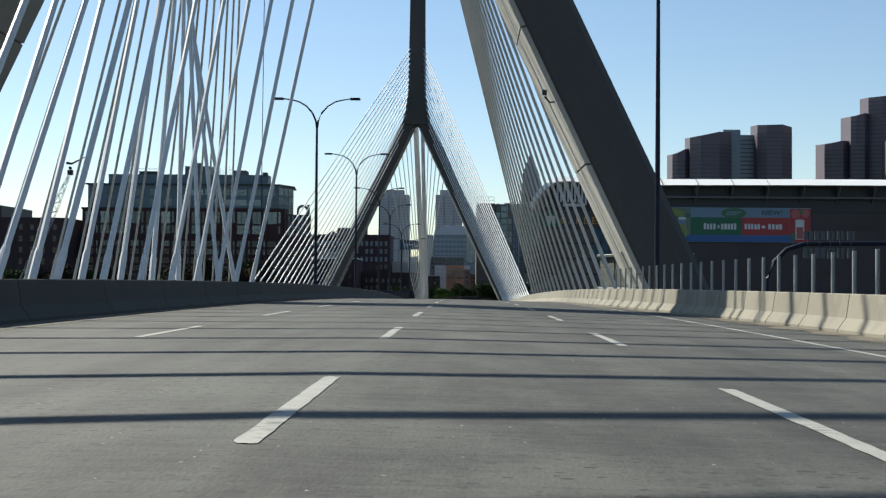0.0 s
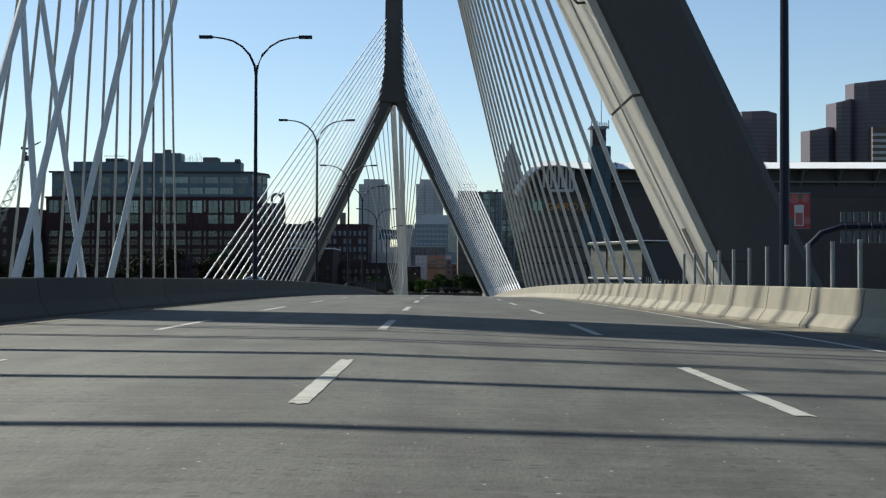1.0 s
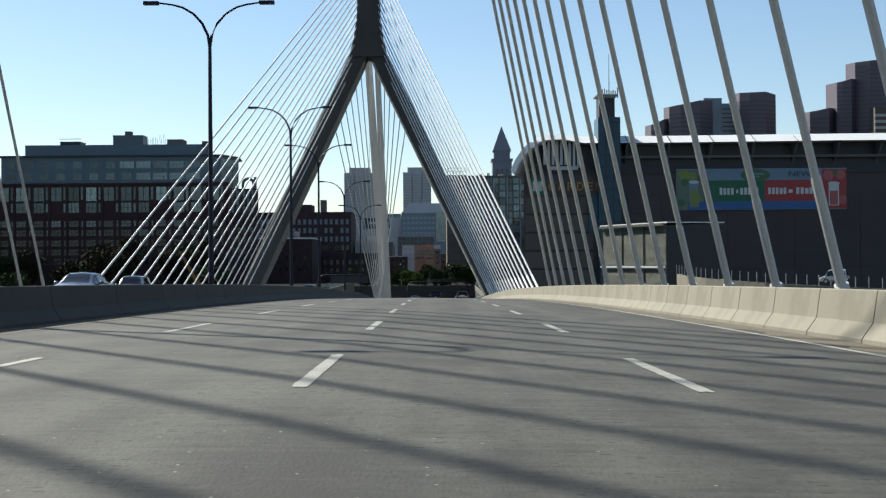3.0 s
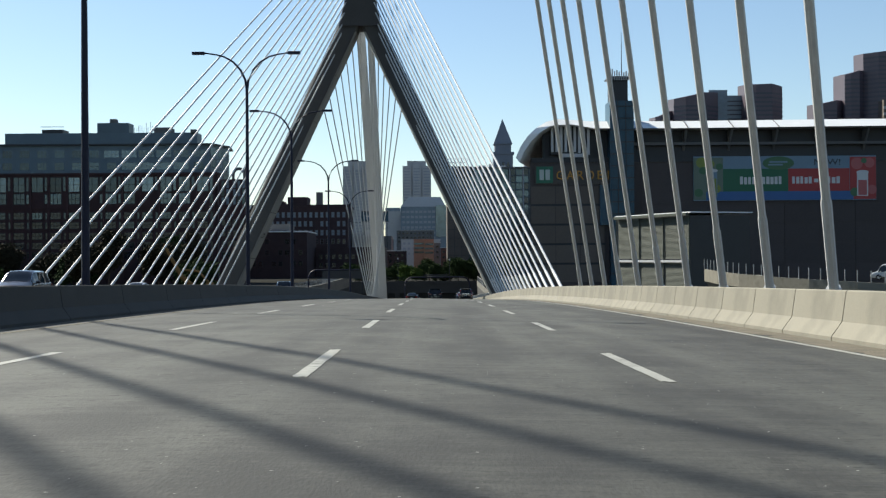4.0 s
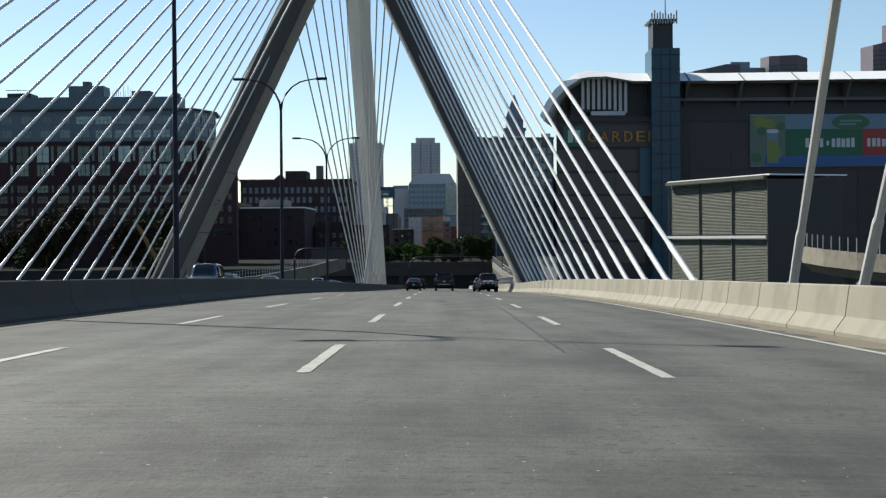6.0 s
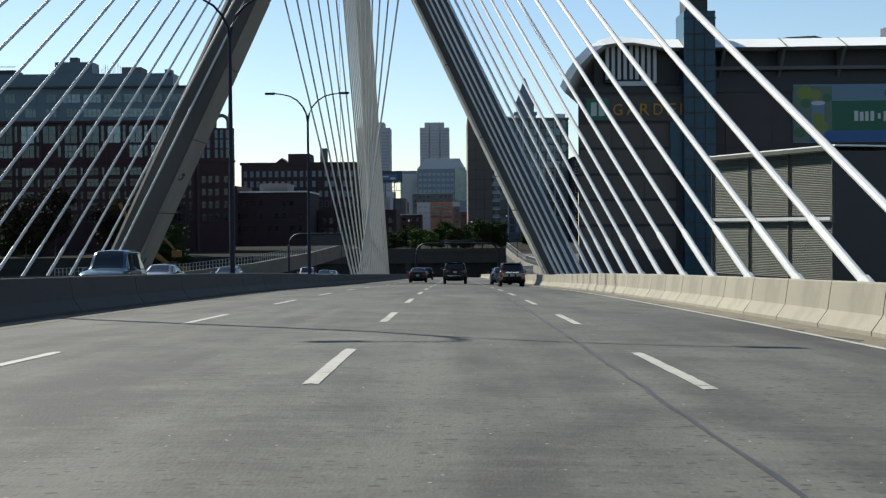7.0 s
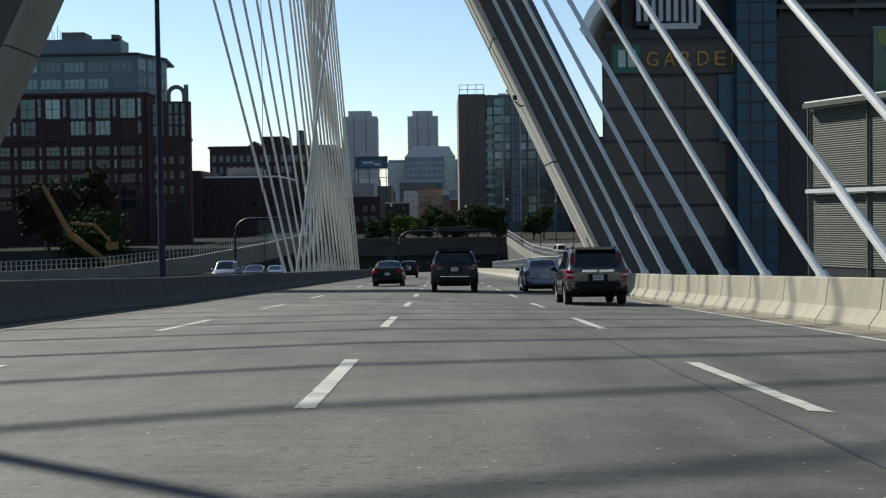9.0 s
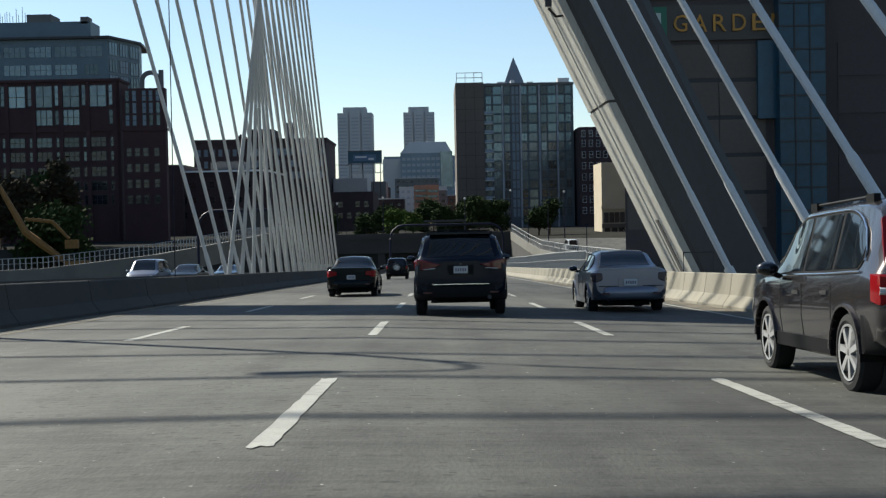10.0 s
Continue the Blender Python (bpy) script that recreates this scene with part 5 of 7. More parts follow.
def ramp_wall(name, pts, drop, th, mat, label, fence=True, step=1.5):
    """A parapet wall along points (x, y, z of its top), with a steel fence on it."""
    t = thing(name, label, "ramp")
    path = [Vector(q) for q in pts]
    bm = bmesh.new()
    rings = []
    for i, q in enumerate(path):
        dd = path[min(i + 1, len(path) - 1)] - path[max(0, i - 1)]
        nn = Vector((-dd.y, dd.x, 0)).normalized() * th / 2
        rings.append([bm.verts.new(v) for v in (q + nn, q - nn, q - nn - Vector((0, 0, drop)), q + nn - Vector((0, 0, drop)))])
    for r, s_ in zip(rings, rings[1:]):
        for k in range(4):
            bm.faces.new((r[k], r[(k + 1) % 4], s_[(k + 1) % 4], s_[k]))
    bm.faces.new(rings[0])
    bm.faces.new(rings[-1])
    part("parapet", bm, mat, t)
    if fence:
        me = data("fence_post", box(-0.06, 0.06, -0.06, 0.06, 0, 1.5), FENCE)
        for a, b in zip(path, path[1:]):
            n = max(1, int((b - a).length / step))
            for k in range(n):
                part("fence_post", me, None, t, at=a.lerp(b, k / n))
        part("fence_rail", tube([q + Vector((0, 0, 1.45)) for q in path], 0.05, 5), FENCE, t)
        part("fence_rail", tube([q + Vector((0, 0, 0.75)) for q in path], 0.04, 5), FENCE, t)
    return t


# ramp on the right that climbs towards the street
ramp_wall("exit_ramp", [(13.2, 478, -7.0), (13.8, 465, -7.7), (14.5, 452, -8.5), (15.8, 440, -9.4), (17.0, 405, -9.4), (19.5, 370, -9.2)], 1.5, 0.5, RAMP_CONC, "pale concrete ramp parapet with a steel fence, beside the tunnel mouth")
ramp_wall("retaining_wall", [(13.25, 478, -8.6), (13.85, 465, -9.3), (14.55, 452, -10.1), (15.85, 440, -11.0), (17.05, 405, -11.0), (19.55, 370, -10.8)], 7.0, 0.4, TUNNEL_CONC, "dark concrete retaining wall under the ramp parapet", fence=False)
ramp_wall("picket_fence", [(7.9, 428, -11.9), (8.5, 400, -10.7), (9.2, 380, -9.9), (9.9, 360, -9.0), (10.3, 348, -8.5), (10.7, 335, -8.05)], 0.5, 0.25, RAMP_CONC, "grey steel picket fence on a low kerb behind the barrier", step=0.9)
bm = mesh_from([(13.5, 478, -8.4), (40, 478, -8.6), (16.1, 440, -10.6), (44, 440, -10.8), (17.3, 400, -10.8), (44, 400, -11), (13.5, 478, -13), (40, 478, -13), (17.3, 400, -13), (44, 400, -13)],
               [(0, 1, 3, 2), (2, 3, 5, 4), (4, 5, 9, 8), (1, 0, 6, 7)])
solid("ramp_road", bm, ASPHALT, "grey asphalt of the ramp beside the tunnel mouth", "road", kind="structure")
for x, y, h in ((14.5, 452, 9.0), (24.0, 448, 8.0), (29.5, 440, 7.0), (19.5, 470, 12.0)):
    lp = thing("street_lamp", "slim dark lamp post beside the exit ramp", "street lamp", (x, y, -13.6), group="ramp lamps")
    part("pole", tube([(0, 0, -4), (0, 0, h)], [0.11, 0.07], 8), STEEL_DARK, lp)
    part("lamp_head", bevel(box(-0.5, 0.3, -0.12, 0.12, h - 0.05, h + 0.12), 0.04), STEEL_DARK, lp)
# ramp on the left
ramp_wall("entry_ramp", [(-75, 395, -9.9), (-52, 400, -9.4), (-40, 410, -8.2), (-31, 430, -6.6), (-26, 462, -5.2)], 3.0, 0.6, RAMP_CONC, "grey concrete ramp wall rising beside the oncoming lanes", step=0.7)
# curved viaduct on the right
vd = thing("viaduct_ramp", "curved concrete viaduct ramp with a steel fence", "viaduct")
vp = [Vector((42 + 60 * (1 - math.cos(a)), 283 - 46 * math.sin(a), -1.6 - 2.2 * a)) for a in [i * 0.14 for i in range(11)]]
bm = bmesh.new()
rings = []
for i, q in enumerate(vp):
    dd = vp[min(i + 1, len(vp) - 1)] - vp[max(0, i - 1)]
    nn = Vector((dd.y, -dd.x, 0)).normalized()
    rings.append([bm.verts.new(v) for v in (q + Vector((0, 0, 0)), q - nn * 0.4, q - nn * 0.4 - Vector((0, 0, 1.0)), q - nn * 9 - Vector((0, 0, 1.0)), q - nn * 9 - Vector((0, 0, 2.2)), q - nn * 1.2 - Vector((0, 0, 3.0)), q - Vector((0, 0, 1.9)))])
for r, s_ in zip(rings, rings[1:]):
    for k in range(7):
        bm.faces.new((r[k], r[(k + 1) % 7], s_[(k + 1) % 7], s_[k]))
bm.faces.new(rings[0])
bm.faces.new(rings[-1])
part("deck", bm, CONC_BARRIER, vd, "pale curved deck edge")
me = data("fence_post", box(-0.05, 0.05, -0.05, 0.05, 0, 1.6), FENCE)
for a, b in zip(vp, vp[1:]):
    for k in range(4):
        part("fence_post", me, None, vd, at=a.lerp(b, k / 4))
for k in (1, 4, 7):
    q = vp[k]
    part("column", tube([(q.x + 4, q.y + 3, -14), (q.x + 4, q.y + 3, q.z - 2)], 0.8, 10), CONC_GREY, vd)


def gantry(x0, x1, y, h, sign, label):
    """A pipe frame with rounded shoulders over the lanes."""
    z = road_z(y)
    t = thing("sign_gantry", label, "gantry", (0, y, z))
    r = 2.2
    path = [(x0, 0, 0), (x0, 0, h - r)] + [(x0 + r - r * math.cos(a), 0, h - r + r * math.sin(a)) for a in (0.4, 0.8, 1.2)] + [(x0 + r, 0, h), (x1 - r, 0, h)] + \
           [(x1 - r + r * math.sin(a), 0, h - r + r * math.cos(a)) for a in (0.4, 0.8, 1.2)] + [(x1, 0, h - r), (x1, 0, 0)]
    part("frame", tube(path, 0.19, 10), STEEL_DARK, t, smooth=True)
    for a, b, z0, z1 in sign:
        part("sign_back", bevel(box(a, b, -0.5, -0.3, z0, z1), 0.03), METAL_DARK, t, "back of a sign panel")
        for x in (a + 0.6, b - 0.6):
            part("bracket", box(x - 0.08, x + 0.08, -0.3, 0.1, z0, z1), METAL_DARK, t)
    return t


gantry(-8.6, 9.6, 440, 7.6, [(-3.2, 3.6, 8.0, 8.35)], "dark pipe gantry with rounded shoulders before the tunnel mouth")
gantry(-31.5, -14.5, 398, 8.6, [(-28, -18, 6.4, 8.4)], "dark pipe gantry with rounded shoulders over the oncoming lanes")
gt = thing("sign_gantry", "dark pipe gantry with sign panels over a side road", "gantry", (0, 150, -8))
part("frame", tube([(37, 0, -5), (37, 0, 9.6), (37.8, 0, 11.6), (39.4, 0, 13.2), (41.6, 0, 13.9), (70, 0, 14.2)], 0.3, 10), STEEL_DARK, gt, smooth=True)
for k, (x0, x1) in enumerate(((41.3, 42.45), (42.7, 43.95), (44.25, 45.1), (45.45, 46.25), (46.7, 47.6))):
    for z0, z1 in ((14.35, 15.45), (12.1, 13.4)):
        sb = part("sign_back", bevel(box(x0, x1, -0.5, -0.4, z0, z1), 0.03), SIGN_BACK, gt, "grey back of a small sign panel")
        part("stiffener", box((x0 + x1) / 2 - 0.05, (x0 + x1) / 2 + 0.05, -0.58, -0.5, z0 + 0.1, z1 - 0.1), METAL_DARK, sb)
    part("hanger", box((x0 + x1) / 2 - 0.06, (x0 + x1) / 2 + 0.06, -0.4, -0.26, 12.1, 15.4), METAL_DARK, gt)

# ---- lattice crane on the river bank ----
cn = thing("lattice_crane", "grey lattice boom crane leaning over the river bank", "crane", (-145.0, 385, -13.5))
part("crawler", bevel(box(-4, 4, -2.5, 2.5, 0, 1.6), 0.3, 2), METAL_DARK, cn)
part("house", bevel(box(-5.5, 3, -1.8, 1.8, 1.6, 4.8), 0.25, 2), YELLOW, cn)
c0, c1 = Vector((2.5, 0, 3.0)), Vector((21.3, 0, 47.6))
ax_ = (c1 - c0).normalized()
sx_ = Vector((ax_.z, 0, -ax_.x))
boom = bmesh.new()
bays = 30
for i in range(bays):
    for k in (0, 1):
        a, b = c0.lerp(c1, i / bays), c0.lerp(c1, (i + 1) / bays)
        w0, w1 = (0.9 * min(1, 4 * (1 - u), 0.3 + 4 * u) + 0.12 for u in (i / bays, (i + 1) / bays))
        yy = 0.6 if k else -0.6
        p_, q_, r_, t_ = a - sx_ * w0, a + sx_ * w0, b - sx_ * w1, b + sx_ * w1
        for g, h in ((p_, r_), (q_, t_), (p_, t_) if i % 2 else (q_, r_)):
            add_tube(boom, [g + Vector((0, yy, 0)), h + Vector((0, yy, 0))], 0.085, 5)
    add_tube(boom, [p_ + Vector((0, -0.6, 0)), p_ + Vector((0, 0.6, 0))], 0.06, 5)
part("boom", boom, STEEL_GALV, cn, "grey steel lattice boom")
part("boom_head", bevel(box(20.5, 22.0, -0.7, 0.7, 46.6, 48.2), 0.2), METAL_DARK, cn)
part("jib", tube([(20.0, 0, 50.4), (21.6, 0, 50.2), (25.6, 0, 52.2)], [0.45, 0.35, 0.18], 8), METAL_DARK, cn, "short dark jib")
part("sheave", tube([(21.2, -0.3, 48.8), (21.2, 0.3, 48.8)], 0.5, 12), METAL_DARK, cn)

# ---- excavator on the site beside the ramp ----
ex = thing("excavator", "weathered yellow excavator with a raised boom on a building site", "excavator", (-68, 470, -13.5))
part("track", bevel(box(-2.4, 2.4, -2.0, -1.2, 0, 1.1), 0.3, 2), METAL_DARK, ex)
part("track", bevel(box(-2.4, 2.4, 1.2, 2.0, 0, 1.1), 0.3, 2), METAL_DARK, ex)
part("house", bevel(box(-1.6, 2.6, -1.5, 1.5, 1.2, 2.9), 0.2, 2), YELLOW, ex)
part("cab", bevel(box(-1.6, 0.0, -1.5, -0.2, 2.9, 4.3), 0.15, 2), GLASS_DARK, ex)
part("boom", tube([(-1.2, 0, 2.4), (-6.0, 0, 6.0), (-9.0, 0, 8.4), (-14.5, 0, 18.5)], [0.5, 0.75, 0.7, 0.4], 6), YELLOW, ex)
part("stick", tube([(-9.0, 0, 10.8), (-4.0, 0, 10.2), (-1.0, 0, 7.0)], [0.35, 0.4, 0.3], 6), YELLOW, ex)
part("bucket", bevel(box(-1.6, 0.6, -0.8, 0.8, 5.2, 6.8), 0.3, 2), YELLOW, ex)

# ---- trees behind the tunnel mouth ----
def tree(x, y, h, spread, mat, seed, label="leafy street tree behind the tunnel mouth", leaf=1.0):
    r = random.Random(seed)
    t = thing("tree", label, "tree", (x, y, ground_z(x, y)), group="street trees")
    bm = bmesh.new()
    add_tube(bm, [(0, 0, 0), (0.1, 0, h * 0.3), (0, 0.1, h * 0.62)], [0.2, 0.16, 0.08], 7)
    tips = []
    for k in range(12):
        a = r.random() * math.tau
        z0 = h * (0.12 + 0.48 * r.random())
        tip = Vector((math.cos(a) * spread * (0.45 + 0.4 * r.random()), math.sin(a) * spread * (0.45 + 0.4 * r.random()), z0 + h * (0.12 + 0.26 * r.random())))
        add_tube(bm, [(0, 0, z0), tip * 0.5 + Vector((0, 0, z0 * 0.5 + 0.2)), tip], [0.08, 0.05, 0.02], 5)
        tips.append(tip)
    part("trunk", bm, BARK, t)
    vs, fs = [], []
    for tip in tips + [Vector((0, 0, h * 0.9)), Vector((0.3, 0.2, h * 0.75)), Vector((-0.2, 0.1, h * 0.6))]:
        for _ in range(380):
            d = Vector((r.gauss(0, 1), r.gauss(0, 1), r.gauss(0, 0.75)))
            q = tip + d * spread * 0.24
            u = Vector((r.gauss(0, 1), r.gauss(0, 1), r.gauss(0, 1))).normalized()
            w = u.orthogonal().normalized() * (0.12 + 0.13 * r.random()) * leaf
            u = u * (0.16 + 0.16 * r.random()) * leaf
            i = len(vs)
            vs += [q - u, q + w, q + u, q - w]
            fs.append((i, i + 1, i + 2, i + 3))
    me = bpy.data.meshes.new("crown")
    me.from_pydata(vs, [], fs)
    me.materials.append(mat)
    part("crown", me, None, t)

for i, (x, y, h, s_, m) in enumerate(((-9.5, 503, 6.2, 2.2, LEAF), (-6.2, 500, 5.4, 1.9, LEAF), (-3.6, 506, 7.6, 1.7, LEAF_DARK), (0.4, 500, 7.0, 2.2, LEAF_DARK), (3.4, 512, 5.6, 2.0, LEAF_DARK),
                                       (7.6, 503, 8.8, 2.5, LEAF_DARK), (11.2, 508, 7.6, 2.1, LEAF_DARK), (-17, 520, 5.0, 2.4, LEAF_DARK), (-25, 512, 6.0, 2.6, LEAF_DARK),
                                       (22, 524, 6, 2.4, LEAF_DARK), (-13, 516, 7.0, 2.6, LEAF_DARK), (-2, 520, 8.0, 2.4, LEAF_DARK), (5.5, 524, 8.5, 2.6, LEAF_DARK), (13.5, 528, 8.0, 2.4, LEAF_DARK), (-30, 520, 7, 2.8, LEAF_DARK), (25, 530, 8, 3, LEAF_DARK))):
    tree(x, y, h, s_, m, 40 + i)
# dark trees and scrub on the river bank before the office building
LEAF_BROWN = material("leaves_brown_green", (0.030, 0.026, 0.016), 0.9, vary=0.5, scale=0.6, fine=4, spec=0.05)
rt = random.Random(77)
for i in range(16):
    x = -182 + i * 7.2 + rt.uniform(-3, 3)
    tree(x, 505 + rt.uniform(-30, 35), rt.uniform(9, 19), rt.uniform(4.0, 6.0), LEAF_BROWN if i % 3 else LEAF_DARK, 300 + i, "dark bushy tree on the river bank", 2.0)
# parked cars and street furniture along the street behind the tunnel mouth
for x, y, h in ((-21, 490, 7.5), (-12, 494, 8.5), (4.6, 490, 8.0), (14.0, 494, 9.5), (24.5, 490, 9.0)):
    lp = thing("street_lamp", "slim dark lamp post with a round globe on the street", "street lamp", (x, y, ground_z(x, y)), group="street lamps behind the tunnel")
    part("pole", tube([(0, 0, 0), (0, 0, h)], [0.12, 0.07], 8), STEEL_DARK, lp)
    part("globe", tube([(0, 0, h), (0, 0, h + 0.15), (0, 0, h + 0.4), (0, 0, h + 0.5)], [0.12, 0.25, 0.25, 0.1], 10), WHITE_PANEL, lp, "white glass globe", smooth=True)

# ---- vehicles ----
def paint(name, color, rough=0.25, metal=0.5, coat=0.5):
    m = material(name, color, rough, metal, vary=0.05, scale=2, fine=30)
    b = m.node_tree.nodes["Principled BSDF"]
    b.inputs["Specular IOR Level"].default_value = 0.12
    b.inputs["Coat Weight"].default_value = coat
    b.inputs["Coat Roughness"].default_value = 0.04
    return m

PAINT_BLUE = paint("paint_dark_blue", (0.003, 0.007, 0.016), 0.25, 0.0, 0.12)
PAINT_GREY = paint("paint_dark_grey", (0.075, 0.068, 0.069), 0.24, 0.75, 0.8)
PAINT_SILVER = paint("paint_silver", (0.17, 0.185, 0.225), 0.32, 0.7, 0.6)
PAINT_BLACK = paint("paint_black", (0.003, 0.003, 0.004), 0.25, 0.0, 0.15)
PAINT_GREEN = paint("paint_dark_green_grey", (0.003, 0.006, 0.007), 0.25, 0.0, 0.15)
PAINT_WHITE_CAR = paint("paint_white", (0.465, 0.473, 0.48), 0.3, 0.0)
PAINT_TEAL = paint("paint_steel_blue", (0.06, 0.105, 0.15))
CAR_GLASS = material("car_glass", (0.006, 0.008, 0.010), 0.03, vary=0.2, scale=1.5, fine=8, spec=0.6)
TRIM = material("black_plastic", (0.005, 0.005, 0.0055), 0.6, spec=0.15, vary=0.15, scale=4, fine=40)
RUBBER = material("tyre_rubber", (0.007, 0.007, 0.0075), 0.85, vary=0.2, scale=5, fine=50, bump=0.2)
ALLOY = material("alloy", (0.62, 0.62, 0.62), 0.28, metal=0.6, vary=0.08, scale=5, fine=30)
CHROME = material("chrome", (0.562, 0.57, 0.585), 0.12, metal=1.0, vary=0.04)
LENS_RED = material("red_lens", (0.20, 0.006, 0.009), 0.12, vary=0.15, scale=6, fine=40, spec=0.25)
LENS_CLEAR = material("clear_lens", (0.413, 0.413, 0.413), 0.15, vary=0.1, scale=6, fine=40)
PLATE = material("plate_white", (0.45, 0.458, 0.45), 0.5, vary=0.1, scale=8, fine=40)
LENS_DIM = material("smoky_red_lens", (0.06, 0.045, 0.052), 0.12, vary=0.2, scale=6, fine=40, spec=0.4)
LENS_DARK = material("deep_red_lens", (0.085, 0.006, 0.009), 0.1, vary=0.2, scale=6, fine=40, spec=0.4)
LENS_REFLEX = material("dark_red_reflector", (0.05, 0.004, 0.005), 0.3)
PLATE_INK = material("plate_ink", (0.09, 0.075, 0.12), 0.6)


def egg(at, radii):
    bm = bmesh.new()
    bmesh.ops.create_uvsphere(bm, u_segments=14, v_segments=8, radius=1)
    bm.transform(Matrix.Translation(at) @ Matrix.Diagonal((*radii, 1)))
    return bm


def lathe(profile, n=24, caps=True):
    """Spins (x, r) about the x axis."""
    bm = bmesh.new()
    rings = [[bm.verts.new((x, r * math.cos(k * math.tau / n), r * math.sin(k * math.tau / n))) for k in range(n)] for x, r in profile]
    for r, s in zip(rings, rings[1:]):
        for k in range(n):
            bm.faces.new((r[k], r[(k + 1) % n], s[(k + 1) % n], s[k]))
    if caps:
        bm.faces.new(rings[0][::-1])
        bm.faces.new(rings[-1])
    return bm


wheel_cache = {}
def wheel_meshes(r, w):
    if (r, w) in wheel_cache:
        return wheel_cache[(r, w)]
    rr = r * 0.71
    tyre = data("tyre", lathe([(-w / 2 + 0.02, rr), (-w / 2, r * 0.8), (-w / 2 + 0.01, r * 0.93), (-w / 2 + 0.04, r), (w / 2 - 0.04, r), (w / 2 - 0.01, r * 0.93), (w / 2, r * 0.8), (w / 2 - 0.02, rr)], 28, False), RUBBER, True)
    bm = lathe([(-w / 2 + 0.05, rr), (w / 2 - 0.06, rr), (w / 2 - 0.005, rr), (w / 2 - 0.01, rr * 0.92), (w / 2 - 0.09, rr * 0.88), (w / 2 - 0.11, rr * 0.3)], 28)
    for f in bm.faces:
        c = f.calc_center_median()
        f.material_index = 1 if math.hypot(c.y, c.z) < rr * 0.895 else 0
    for k in range(7):
        a = k * math.tau / 7 + 0.3
        u, v = Vector((0, math.cos(a), math.sin(a))), Vector((0, -math.sin(a), math.cos(a)))
        q = []
        for xx in (w / 2 - 0.075, w / 2 - 0.012):
            for d0, hw in ((0.03, rr * 0.09), (rr * 0.93, rr * 0.125)):
                for s in (-1, 1):
                    q.append(bm.verts.new(u * d0 + v * hw * s + Vector((xx, 0, 0))))
        for f in ((4, 5, 7, 6), (0, 2, 3, 1), (0, 1, 5, 4), (2, 6, 7, 3), (0, 4, 6, 2), (1, 3, 7, 5)):
            bm.faces.new([q[i] for i in f])
    rim = data("rim", bm, [ALLOY, TRIM])
    wheel_cache[(r, w)] = (tyre, rim)
    return tyre, rim


def cut_wheels(bm, wheels, r, half):
    """Round openings for the wheels, cut out of the closed shell of a car."""
    bmesh.ops.remove_doubles(bm, verts=bm.verts, dist=0.0005)
    bmesh.ops.recalc_face_normals(bm, faces=bm.faces)
    me = bpy.data.meshes.new("shell")
    bm.to_mesh(me)
    bm.free()
    cb = bmesh.new()
    n = 28
    for wy in wheels:
        for s in (-1, 1):
            rings = [[cb.verts.new((s * xx, wy + (r + 0.055) * math.cos(k * math.tau / n), r + (r + 0.055) * math.sin(k * math.tau / n))) for k in range(n)] for xx in (half - 0.30, half + 0.3)]
            for k in range(n):
                cb.faces.new((rings[0][k], rings[0][(k + 1) % n], rings[1][(k + 1) % n], rings[1][k]))
            cb.faces.new(rings[0][::-1])
            cb.faces.new(rings[1])
    bmesh.ops.recalc_face_normals(cb, faces=cb.faces)
    mc = bpy.data.meshes.new("cutter")
    cb.to_mesh(mc)
    cb.free()
    shell, cutter = new("shell", me), new("cutter", mc)
    mod = shell.modifiers.new("cut", 'BOOLEAN')
    mod.operation, mod.solver, mod.object = 'DIFFERENCE', 'EXACT', cutter
    bpy.context.view_layer.update()
    done = bpy.data.meshes.new_from_object(shell.evaluated_get(bpy.context.evaluated_depsgraph_get()))
    out_ = bmesh.new()
    out_.from_mesh(done)
    for o in (shell, cutter):
        bpy.data.objects.remove(o)
    return out_


